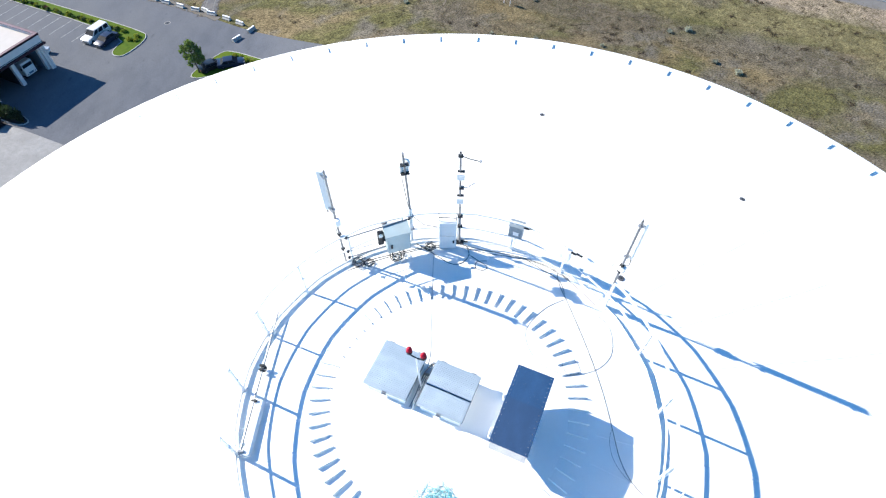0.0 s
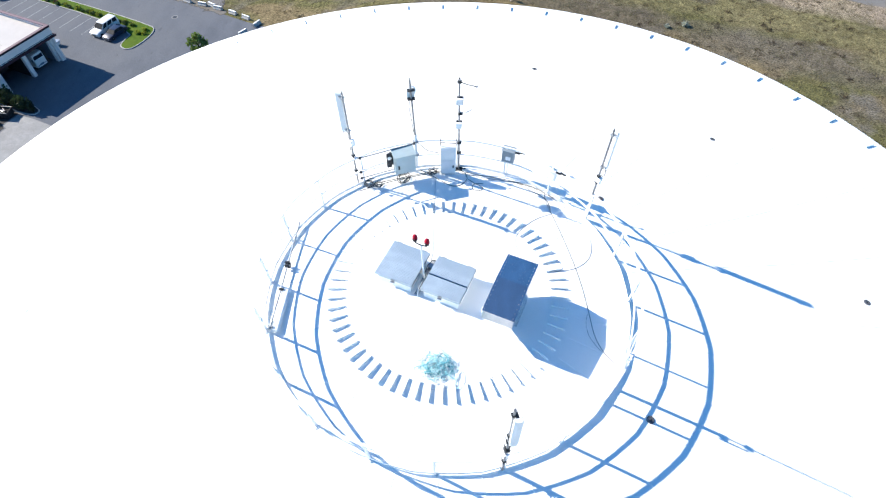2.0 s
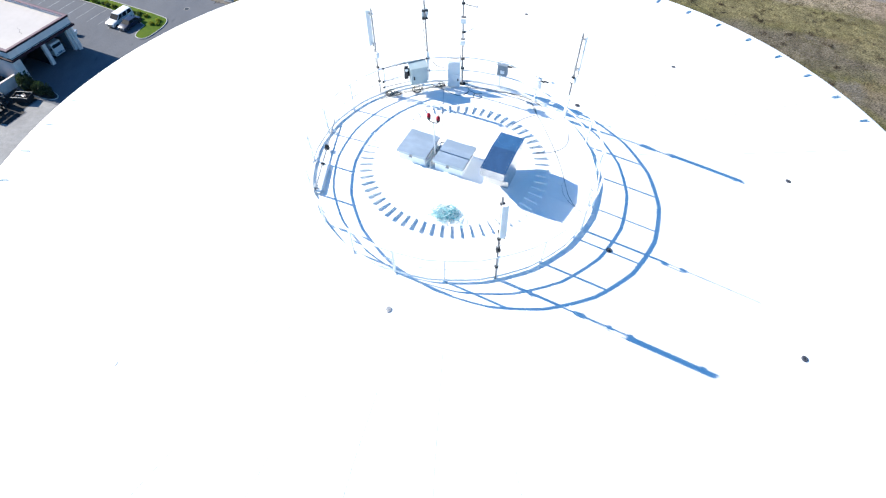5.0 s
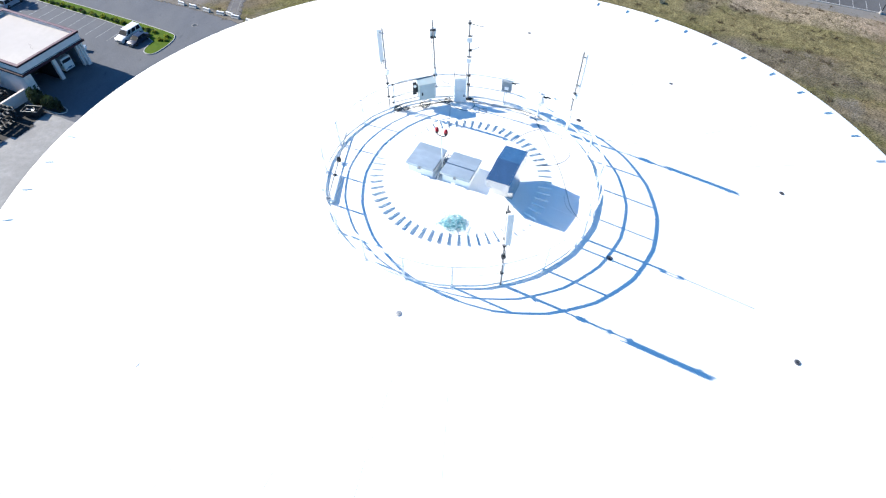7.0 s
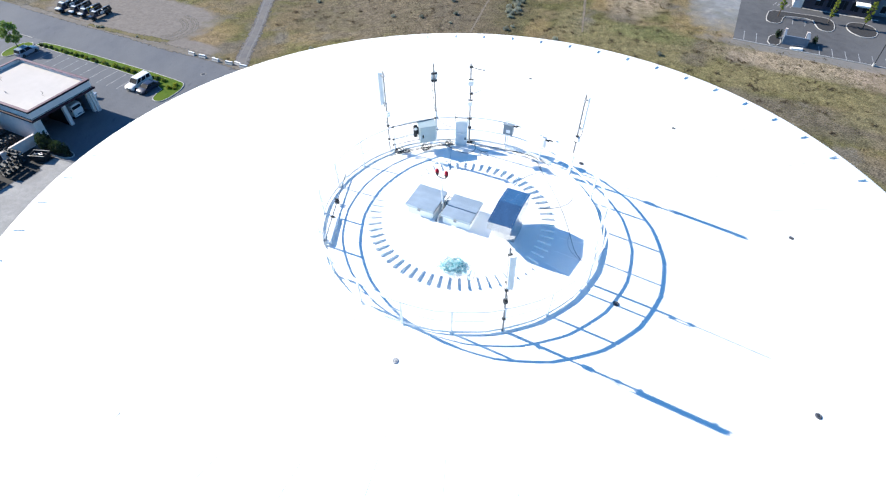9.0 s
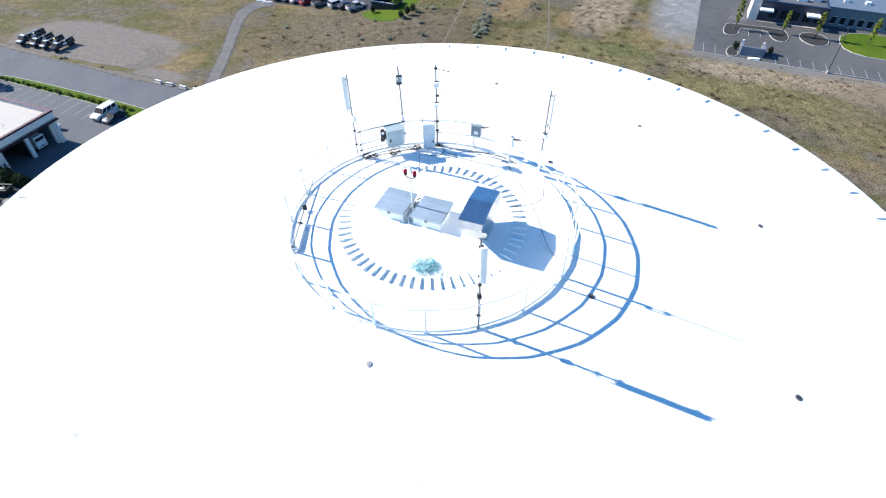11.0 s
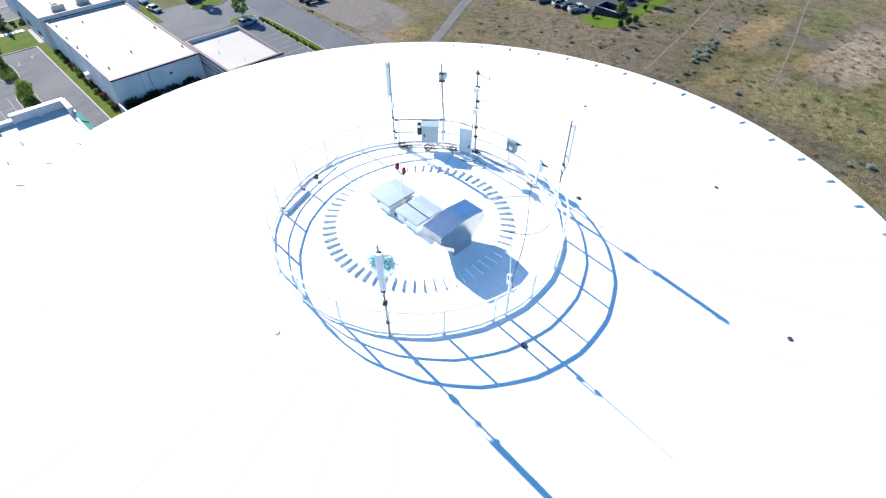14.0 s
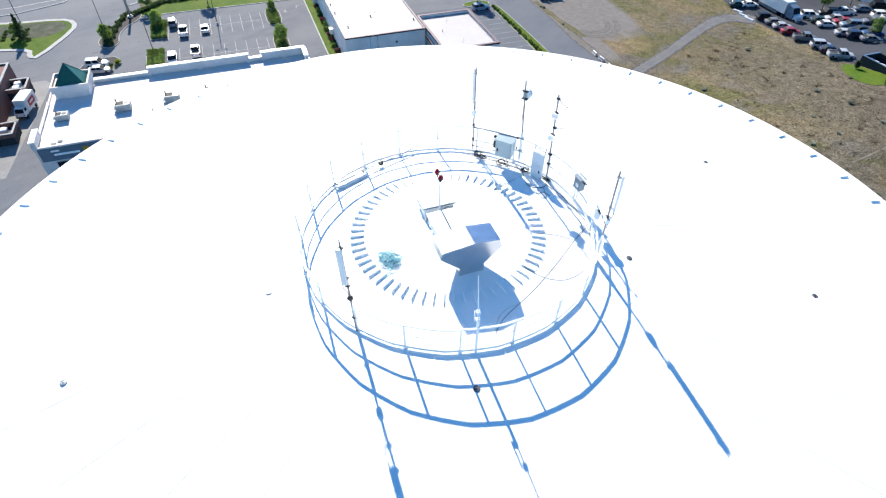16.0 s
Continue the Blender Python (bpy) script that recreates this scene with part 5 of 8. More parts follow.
    for s in (-1, 1):
        part("headlight", Geo().box(h - 0.16, h - 0.02, s * (W / 2 - 0.32) - 0.18, s * (W / 2 - 0.32) + 0.18, 0.6, 0.72, ch=0.03), LENS, t)
        part("tail_light", Geo().box(-h - 0.008, -h + 0.08, s * (W / 2 - 0.2) - 0.12, s * (W / 2 - 0.2) + 0.12, belt - 0.32, belt - 0.12, ch=0.02), TAIL, t)
        part("mirror", Geo().box(c1 - 0.42, c1 - 0.3, s * (W / 2 + 0.06) - 0.09, s * (W / 2 + 0.06) + 0.09, belt, belt + 0.13, ch=0.02), PAINT["black"], t)
    part("bumper", Geo().box(h - 0.05, h + 0.04, -W / 2 + 0.12, W / 2 - 0.12, 0.32, 0.5, ch=0.03), PAINT["black"] if kind == "pickup" else PAINT["grey"], t)
    part("grille", Geo().box(h - 0.03, h + 0.015, -0.4, 0.4, 0.52, 0.64, ch=0.01), DARK_STEEL, t)
    wheel_parts(t, [(x, s * (W / 2 - 0.12)) for x in (-h + 0.85, h - 0.9) for s in (-1, 1)], 0.36 if kind in ("pickup", "suv") else 0.32)
    return t


CARS = {}
PAINTED = ("body", "roof", "pillar_frame", "bed_side", "tailgate")


def park(kind, u, v, turn, paint, group, where):
    """One parked car: its first of a kind is built, the others are copies with their own paint."""
    m = at_town(u, v, turn, 0.03)
    if kind not in CARS:
        CARS[kind] = ob = car_kind(kind)
        ob.matrix_basis = m
    else:
        ob = copy_thing(CARS[kind], m)
    repaint(ob, PAINTED, PAINT[paint])
    return tagged(ob, f"parked {paint} {CAR_LABELS[kind]} {where}", "car", group)


def leaf_cloud(rnd, clumps, n, size, flat=0.0):
    """Many small leaf quads in uneven clumps: (x, y, z, rx, rz)."""
    g = Geo()
    for cx, cy, cz, rx, rz in clumps:
        for _ in range(n):
            d = Vector((rnd.gauss(0, 1), rnd.gauss(0, 1), rnd.gauss(0, 1))).normalized() * rnd.random() ** 0.4
            p = Vector((cx + d.x * rx, cy + d.y * rx, cz + d.z * rz))
            s = size * rnd.uniform(0.6, 1.3)
            a = Vector((rnd.gauss(0, 1), rnd.gauss(0, 1), rnd.gauss(0, 0.6) + flat)).normalized()
            u1 = a.orthogonal().normalized() * s
            u2 = a.cross(u1) * 0.7
            g.add([p - u1, p + u2, p + u1, p - u2], [(0, 1, 2, 3)])
    return g


def tree_kind(name, label, height, crown_r, crown_h, leaf, seed, clumps=16, n=90, size=0.17):
    rnd = random.Random(seed)
    t = thing(name, label, "tree")
    base = height - crown_h
    trunk = Geo()
    pts = [(0, 0, -0.1), (0.03, 0.02, base * 0.5), (-0.02, 0.05, base), (0.04, 0, base + crown_h * 0.45), (0, 0.02, base + crown_h * 0.85)]
    for (p, q, r0, r1) in zip(pts, pts[1:], (0.11, 0.09, 0.075, 0.045), (0.09, 0.075, 0.045, 0.012)):
        trunk.cyl(p, q, r0 * height / 5, r1 * height / 5, 8)
    part("trunk", trunk, BARK, t, smooth=True)
    cl, limbs = [], Geo()
    for k in range(clumps):
        h = (k + 0.5) / clumps
        q = k * 2.4 + rnd.uniform(-0.4, 0.4)
        w = crown_r * math.sin(math.pi * (0.18 + 0.74 * h)) * rnd.uniform(0.55, 0.95)
        c = (w * math.cos(q), w * math.sin(q), base + crown_h * (0.1 + 0.82 * h))
        cl.append((*c, crown_r * rnd.uniform(0.32, 0.5), crown_r * rnd.uniform(0.25, 0.4)))
        if k % 2 == 0:
            limbs.cyl((0, 0, base + crown_h * max(0.0, 0.75 * h - 0.1)), c, 0.03 * height / 5, 0.008, 5)
    part("limbs", limbs, BARK, t)
    part("crown", leaf_cloud(rnd, cl, n, size), leaf, t)
    return t


def conifer_kind(name, label, height, r, leaf, seed):
    rnd = random.Random(seed)
    t = thing(name, label, "tree")
    part("trunk", Geo().cyl((0, 0, -0.1), (0, 0, height * 0.9), 0.1, 0.02, 7), BARK, t)
    cl = []
    for k in range(26):
        h = (k + 0.5) / 26
        w = r * (1 - h) * rnd.uniform(0.5, 0.9)
        cl.append((w * math.cos(k * 2.4), w * math.sin(k * 2.4), 0.3 + h * (height - 0.5), 0.2 + 0.42 * r * (1 - h), 0.35))
    part("crown", leaf_cloud(rnd, cl, 80, 0.13), leaf, t)
    return t


def shrub_kind(name, label, r, h, leaf, seed, n=70, size=0.1):
    rnd = random.Random(seed)
    t = thing(name, label, "shrub")
    stems = Geo()
    cl = []
    for k in range(5):
        q = k * 1.26 + rnd.random()
        c = (0.45 * r * math.cos(q), 0.45 * r * math.sin(q), h * rnd.uniform(0.4, 0.6))
        stems.cyl((0, 0, -0.05), c, 0.02, 0.008, 5)
        cl.append((*c, r * rnd.uniform(0.45, 0.62), h * rnd.uniform(0.36, 0.46)))
    part("stems", stems, BARK, t)
    part("foliage", leaf_cloud(rnd, cl, n, size), leaf, t)
    return t


def scatter_copies(ob, places, group):
    """The first place is the thing itself, the others its copies: (u, v, scale, turn)."""
    tagged(ob, group=group)
    for i, (u, v, s, q) in enumerate(places):
        m = at_town(u, v, q, 0.0, s)
        if i:
            copy_thing(ob, m)
        else:
            ob.matrix_basis = m


def kerbed_island(outline, soil, label, round_=1, top=0.14, wide=0.18):
    """A kerb with a planted bed inside it."""
    loop = smooth_loop([town(u, v) for u, v in outline], round_) if round_ else [town(u, v) for u, v in outline]
    k = tagged(part("kerb", kerb_geo(loop, wide, 0.16), CONCRETE), "pale concrete kerb round a planted island", "kerb", kind="structure")
    sheet("planted_bed", loop, top, soil, label, "planting bed")
    return k


def lines(parent_label, rows, w=0.11, material=None):
    """Painted parking lines: (u0, v0, u1, v1) each."""
    t = thing("parking_lines", parent_label, "road marking", kind="structure")
    for u0, v0, u1, v1 in rows:
        (x0, y0), (x1, y1) = town(u0, v0), town(u1, v1)
        L = math.hypot(x1 - x0, y1 - y0)
        me = mesh_of(Geo().box(-L / 2, L / 2, -w / 2, w / 2, 0.0, 0.004), "line", material or LINE_WHITE)
        piece("line", me, t, pose((x0 + x1) / 2, (y0 + y1) / 2, rise((x0 + x1) / 2) + 0.036, 0, 0, math.degrees(math.atan2(y1 - y0, x1 - x0))))
    return t


def lamp_post(u, v, height, double=True, turn=0.0):
    t = thing("street_lamp", "tall dark street lamp with flat heads on a concrete foot", "street lamp", at_town(u, v, turn), "street lamps")
    part("foot", Geo().cyl((0, 0, -0.1), (0, 0, 0.6), 0.28, n=14), CONCRETE, t, "pale round concrete foot")
    part("pole", Geo().cyl((0, 0, 0.6), (0, 0, height), 0.09, 0.06, n=10), DARK_STEEL, t, smooth=True)
    for s in (-1, 1) if double else (1,):
        part("arm", Geo().cyl((0, 0, height - 0.08), (0, s * 0.7, height - 0.04), 0.035, n=6), DARK_STEEL, t)
        part("lamp_head", Geo().box(-0.16, 0.16, s * 0.95 - 0.3, s * 0.95 + 0.3, height - 0.1, height + 0.03, ch=0.03), BRONZE, t)
    return t


def concrete_barrier():
    t = thing("concrete_barrier", "pale concrete block barrier on the asphalt", "barrier")
    prof = [(-0.36, 0), (-0.36, 0.12), (-0.2, 0.32), (-0.16, 0.62), (0.16, 0.62), (0.2, 0.32), (0.36, 0.12), (0.36, 0)]
    part("block", Geo().loft([[(x, y, z) for y, z in prof] for x in (0.88, -0.88)]), CONCRETE, t)
    part("white_cap", Geo().box(-0.86, 0.86, -0.15, 0.15, 0.621, 0.66, ch=0.02), RAIL_WHITE, t, "white painted cap")
    part("scupper", Geo().box(-0.4, -0.15, -0.368, 0.368, 0.0, 0.07).box(0.15, 0.4, -0.368, 0.368, 0.0, 0.07), DARK_OPENING, t)
    return t


def ac_unit(u, v, z, turn, w=2.2, d=1.5, h=1.15):
    x, y = town(u, v)
    t = thing("rooftop_air_unit", "pale rooftop air conditioning unit on a curb", "air conditioner", pose(x, y, z, 0, 0, TOWN + turn), "air units on the roof")
    part("curb", Geo().box(-w / 2 + 0.1, w / 2 - 0.1, -d / 2 + 0.1, d / 2 - 0.1, -0.02, 0.2), GALV, t)
    part("casing", Geo().box(-w / 2, w / 2, -d / 2, d / 2, 0.2, h, ch=0.03), UNIT_GREY, t)
    part("top_grille", Geo().box(-w / 2 + 0.25, w / 2 - 1.05, -d / 2 + 0.2, d / 2 - 0.2, h, h + 0.012), DARK_OPENING, t, "dark open grille")
    part("top_panel", Geo().box(w / 2 - 1.0, w / 2 - 0.1, -d / 2 + 0.1, d / 2 - 0.1, h, h + 0.008), PANEL_GREY, t, "pale top panel")
    part("fan_guard", Geo().spin([(0.42, h), (0.42, h + 0.05), (0.36, h + 0.06), (0.05, h + 0.06)], 18, Matrix.Translation((w / 2 - 0.55, 0, 0))), DARK_STEEL, t)
    for k in range(6):
        part("louvre", Geo().box(-w / 2 + 0.15, 0.0, -d / 2 - 0.015, -d / 2, 0.35 + 0.11 * k, 0.42 + 0.11 * k), GALV, t)
    part("intake_hood", Geo().loft([[(-w / 2 - 0.35, y, 0.5), (-w / 2, y, 0.5), (-w / 2, y, 1.05)] for y in (d / 2 - 0.15, -d / 2 + 0.15)]), PANEL_GREY, t)
    part("flue", Geo().cyl((-w / 2 + 0.3, d / 2 - 0.3, h), (-w / 2 + 0.3, d / 2 - 0.3, h + 0.45), 0.09, n=10).cyl((-w / 2 + 0.3, d / 2 - 0.3, h + 0.42), (-w / 2 + 0.3, d / 2 - 0.3, h + 0.55), 0.14, n=10), DARK_STEEL, t)
    return t


def slab_walls(t, u0, u1, v0, v1, z0, z1, wall, th=0.3, skip=()):
    """Four wall slabs butted end to end."""
    for side, lim in (("w", (u0, u0 + th, v0, v1)), ("e", (u1 - th, u1, v0, v1)), ("s", (u0 + th, u1 - th, v0, v0 + th)), ("n", (u0 + th, u1 - th, v1 - th, v1))):
        if side not in skip:
            part("wall", Geo().box(*lim, z0, z1), wall, t)


def coping(t, u0, u1, v0, v1, z, material, out=0.08, w=0.42, h=0.12):
    for a, b, c, d in ((u0 - out, u0 + w, v0 - out, v1 + out), (u1 - w, u1 + out, v0 - out, v1 + out), (u0 + w, u1 - w, v0 - out, v0 + w), (u0 + w, u1 - w, v1 - w, v1 + out)):
        part("coping", Geo().box(a, b, c, d, z, z + h), material, t)

# ---- the garage building beside the street ----
def garage_block():
    t = thing("garage_building", "low white stucco garage with maroon trim and open truck bays", "building", pose(0, 0, 0, 0, 0, TOWN))
    u0, u1, v0, v1, z = -112.0, -93.4, 33.3, 45.7, 6.5
    slab_walls(t, u0, u1, v0, v1, -0.4, z, STUCCO, skip=("e",))
    part("roof", Geo().box(u0 + 0.3, u1 - 0.3, v0 + 0.3, v1 - 0.3, 5.75, 5.95), ROOF_WHITE, t, "sunlit white roof membrane")
    # bay front: piers, lintel and open bays
    f = u1 - 0.9
    for a, b in ((v0, 35.0), (39.45, 40.1), (44.6, v1)):
        part("pier", Geo().box(f - 0.6, f, a, b, -0.4, 4.5), STUCCO, t)
    part("soffit", Geo().box(f - 0.6, u1 - 0.3, v0, v1, 4.5, 4.6), STUCCO, t)
    part("lintel", Geo().box(u1 - 0.3, u1, v0, v1, 4.5, z), STUCCO, t)
    for i, (a, b) in enumerate(((35.0, 39.45), (40.1, 44.6))):
        bay = part("bay_back", Geo().box(u1 - 7.2, u1 - 7.0, a, b, -0.1, 4.5), SLATE if i else DARK_OPENING, t, "dark bay interior")
        part("bay_side", Geo().box(u1 - 7.0, f - 0.6, a - 0.1, a, -0.1, 4.5).box(u1 - 7.0, f - 0.6, b, b + 0.1, -0.1, 4.5), SLATE if i else DARK_OPENING, bay)
        part("bay_ceiling", Geo().box(u1 - 7.0, f - 0.6, a, b, 4.5, 4.6), DARK_OPENING, bay)
        part("door_track", Geo().box(u1 - 3.5, f - 0.6, a + 0.1, a + 0.18, 4.1, 4.2).box(u1 - 3.5, f - 0.6, b - 0.18, b - 0.1, 4.1, 4.2), GALV, bay)
    # corner buttress that slopes out
    for v, d in ((v1 - 0.7, 1), (v0 + 0.1, -1)):
        part("buttress", Geo().loft([[(f, v, 0), (f + 0.55, v, 0), (f + 0.25, v, 4.5), (f, v, 4.5)], [(f, v + 0.6, 0), (f + 0.55, v + 0.6, 0), (f + 0.25, v + 0.6, 4.5), (f, v + 0.6, 4.5)]][::-1]), STUCCO, t)
    # maroon bands run round the walls
    for za, zb, o in ((4.62, 4.95, 0.32), (5.05, 5.13, 0.05)):
        for lim in ((u1, u1 + o, v0 - o, v1 + o), (u0 - o, u0, v0 - o, v1 + o), (u0, u1, v0 - o, v0), (u0, u1, v1, v1 + o)):
            part("maroon_band", Geo().box(*lim, za, zb), MAROON, t)
    coping(t, u0, u1, v0, v1, z, WINE, h=0.10)
    for lim in ((u1 + 0.08, u1 + 0.13, v0 - 0.1, v1 + 0.1), (u0, u1, v0 - 0.13, v0 - 0.08), (u0, u1, v1 + 0.08, v1 + 0.13)):
        part("coping_edge", Geo().box(*lim, z - 0.22, z + 0.10), MAROON, t)
    for u, v in ((-103.5, 36.5),):
        part("roof_pipe", Geo().cyl((u, v, 5.9), (u, v, 6.35), 0.07, n=8), GALV, t)
    for pts in ([(-110.0, 39.9, 5.965), (-109.2, 39.8, 5.965), (-108.7, 39.2, 5.965), (-107.8, 39.0, 5.965)], [(-98.6, 39.6, 5.965), (-97.8, 39.5, 5.965), (-97.4, 38.9, 5.965), (-96.4, 38.7, 5.965)]):
        part("roof_lead", Geo().tube(pts, 0.02, 5), DARK_STEEL, t, "thin dark lead on the roof")
    return t


garage_block()


def bay_truck():
    """A white box van standing nose out inside the second bay."""
    t = thing("delivery_van", "white delivery van parked inside the dark truck bay", "van", at_town(-97.0, 42.2, 0, 0.03, 0.88))
    part("box_body", Geo().box(-3.0, 2.2, -1.15, 1.15, 0.55, 3.2, ch=0.08), PAINT["white"], t)
    part("front_panel", Geo().box(2.2, 2.25, -1.1, 1.1, 0.62, 2.1, ch=0.03), PAINT["white"], t)
    part("windscreen", Geo().box(2.2, 2.235, -0.98, 0.98, 2.2, 2.85, ch=0.02), GLASS, t, "dark windscreen")
    for s in (-1, 1):
        part("headlight", Geo().box(2.25, 2.28, s * 0.8 - 0.16, s * 0.8 + 0.16, 0.8, 1.0, ch=0.01), LENS, t)
        part("wing_mirror", Geo().box(2.0, 2.12, s * 1.3 - 0.1, s * 1.3 + 0.1, 2.0, 2.45, ch=0.02).box(2.04, 2.08, min(s * 1.15, s * 1.3), max(s * 1.15, s * 1.3), 2.2, 2.24), DARK_STEEL, t)
    part("grille", Geo().box(2.25, 2.27, -0.5, 0.5, 0.85, 1.15), SLATE, t, "slate blue grille")
    part("bumper", Geo().box(2.2, 2.4, -1.1, 1.1, 0.45, 0.6, ch=0.02), DARK_STEEL, t)
    wheel_parts(t, [(1.4, -0.95), (1.4, 0.95), (-2.2, -0.95), (-2.2, 0.95)], 0.38)
    return t


bay_truck()


def main_block():
    t = thing("warehouse", "long grey-walled warehouse with a white flat roof", "building", pose(0, 0, 0, 0, 0, TOWN))
    u0, u1, v0, v1, z = -143.0, -105.0, 15.2, 33.0, 6.5
    slab_walls(t, u0, u1, v0, v1, -0.4, z, GREY_WALL)
    part("roof", Geo().box(u0 + 0.3, u1 - 0.3, v0 + 0.3, v1 - 0.3, 6.1, 6.35), ROOF_WHITE, t, "sunlit white roof membrane")
    coping(t, u0, u1, v0, v1, z, WINE, w=0.34, h=0.09)
    part("coping_edge", Geo().box(u1 + 0.08, u1 + 0.13, v0 - 0.08, v1 + 0.08, z - 0.2, z + 0.09), MAROON, t, "dark maroon coping edge")
    for v in (20.6,):
        part("wall_joint", Geo().box(u1, u1 + 0.02, v - 0.04, v + 0.04, 0, z), CONCRETE, t)
    part("downpipe", Geo().tube([(u1 + 0.08, 22.2, 6.4), (u1 + 0.08, 22.2, 3.0), (u1 + 0.08, 22.6, 2.6), (u1 + 0.08, 22.6, 0.1)], 0.06), GALV, t)
    part("wall_lamp", Geo().box(u1, u1 + 0.3, 26.2, 26.6, 4.3, 4.6, ch=0.03), DARK_STEEL, t)
    part("door", Geo().box(u1, u1 + 0.05, 18.0, 19.0, 0.0, 2.1), GREY_WALL, t)
    for u, v in ((-137.2, 21.4), (-115.0, 23.2), (-110.8, 17.1), (-110.5, 32.0), (-123.5, 31.9), (-138.8, 16.4), (-130.8, 15.9), (-124.5, 15.9), (-119.2, 15.9)):
        part("roof_vent_pipe", Geo().cyl((u, v, 6.3), (u, v, 6.65), 0.12, n=10).cyl((u, v, 6.62), (u, v, 6.74), 0.19, n=10), DARK_STEEL, t)
    for u, v in ((-139.6, 25.2), (-135.0, 25.2), (-124.4, 25.2), (-118.4, 25.2)):
        part("roof_lead", Geo().tube([(u, v, 6.362), (u + 0.9, v - 0.1, 6.362), (u + 1.5, v - 0.7, 6.362), (u + 2.4, v - 0.8, 6.362)], 0.02, 5), DARK_STEEL, t, "thin dark lead on the roof")
    part("ac_bracket", Geo().box(-121, -119.6, v0 - 0.9, v0, 1.6, 2.7, ch=0.04), PANEL_GREY, t, "pale wall air unit")
    for u in (-128, -110):
        part("wall_joint", Geo().box(u - 0.05, u + 0.05, v0 - 0.02, v0, 0, z), CONCRETE, t)
    return t


main_block()


def far_block():
    t = thing("warehouse_annex", "white flat-roofed annex joined to the warehouse", "building", pose(0, 0, 0, 0, 0, TOWN))
    u0, u1, v0, v1, z = -178.0, -143.2, 14.4, 36.0, 7.3
    slab_walls(t, u0, u1, v0, v1, -0.4, z, STUCCO)
    part("roof", Geo().box(u0 + 0.3, u1 - 0.3, v0 + 0.3, v1 - 0.3, 6.5, 6.7), ROOF_WHITE, t)
    coping(t, u0, u1, v0, v1, z, WINE, w=0.36, h=0.1)
    for u in (-150, -158, -166):
        w = part("window", Geo().box(u - 1.2, u + 1.2, v0 - 0.03, v0, 1.0, 2.6), GLASS, t)
        part("window_frame", Geo().box(u - 1.3, u + 1.3, v0 - 0.06, v0 - 0.031, 2.6, 2.72).box(u - 1.3, u + 1.3, v0 - 0.06, v0 - 0.031, 0.9, 1.0), GALV, w)
    return t


far_block()
ac_unit(-147.6, 19.8, 6.7, 90, 2.6, 1.8, 1.3)
ac_unit(-148.2, 25.4, 6.7, 90, 2.6, 1.8, 1.3)
# walled yard in the corner between garage and warehouse
for i, (a, b, c, d, h) in enumerate(((-104.9, -91.4, 14.9, 15.2, 1.8), (-95.1, -94.8, 26.7, 33.2, 1.9))):
    w = Geo().box(a, b, c, d, -0.3, h)
    w.box(a - 0.05, b + 0.05, c - 0.05, d + 0.05, h, h + 0.08)
    ob = part("yard_wall", w, STUCCO, None, "low white stucco yard wall")
    ob.matrix_basis = pose(0, 0, 0, 0, 0, TOWN)
    tagged(ob, category="wall", kind="structure")


def scrap_rack(u, v, turn, seed, label):
    """Dark parts piled on a pallet rack."""
    rnd = random.Random(seed)
    t = thing("parts_rack", label, "rack", at_town(u, v, turn), "racks in the yard")
    for x in (-1.6, 0, 1.6):
        for y in (-0.45, 0.45):
            part("upright", Geo().box(x - 0.04, x + 0.04, y - 0.04, y + 0.04, 0, 2.2), DARK_STEEL, t)
    for z in (0.3, 1.15, 2.0):
        part("shelf", Geo().box(-1.65, 1.65, -0.5, 0.5, z, z + 0.05), DARK_STEEL, t)
        for k in range(4):
            x, s = -1.2 + 0.8 * k + rnd.uniform(-0.1, 0.1), rnd.uniform(0.2, 0.38)
            part("stored_part", Geo().spin([(s, 0), (s * 1.05, 0.1), (s * 0.8, 0.3), (0.1, 0.36)], 9, Matrix.Translation((x, rnd.uniform(-0.1, 0.1), z + 0.05))), (TYRE, DARK_STEEL, DARK_OPENING, TYRE)[k], t)
    return t


scrap_rack(-97.6, 29.6, 90, 1, "dark steel rack stacked with parts in the walled yard")
scrap_rack(-100.2, 29.8, 90, 2, "dark steel rack stacked with tyres in the walled yard")
scrap_rack(-102.8, 29.6, 88, 3, "dark steel rack half full of parts in the walled yard")
# the next three racks are added to cast a stepped shadow beside the wall
scrap_rack(-91.7, 25.6, 94, 7, "dark steel rack of parts added to shade the ground outside")
scrap_rack(-92.0, 21.4, 88, 8, "dark steel rack of tyres added to shade the ground outside")
scrap_rack(-93.6, 27.9, 4, 9, "half full dark steel rack added to shade the ground outside")
scrap_rack(-97.6, 24.0, 90, 4, "dark steel rack stacked with parts in the walled yard")
scrap_rack(-100.4, 24.2, 90, 5, "dark steel rack half full of parts in the walled yard")
scrap_rack(-103.0, 24.0, 92, 6, "dark steel rack stacked with tyres in the walled yard")


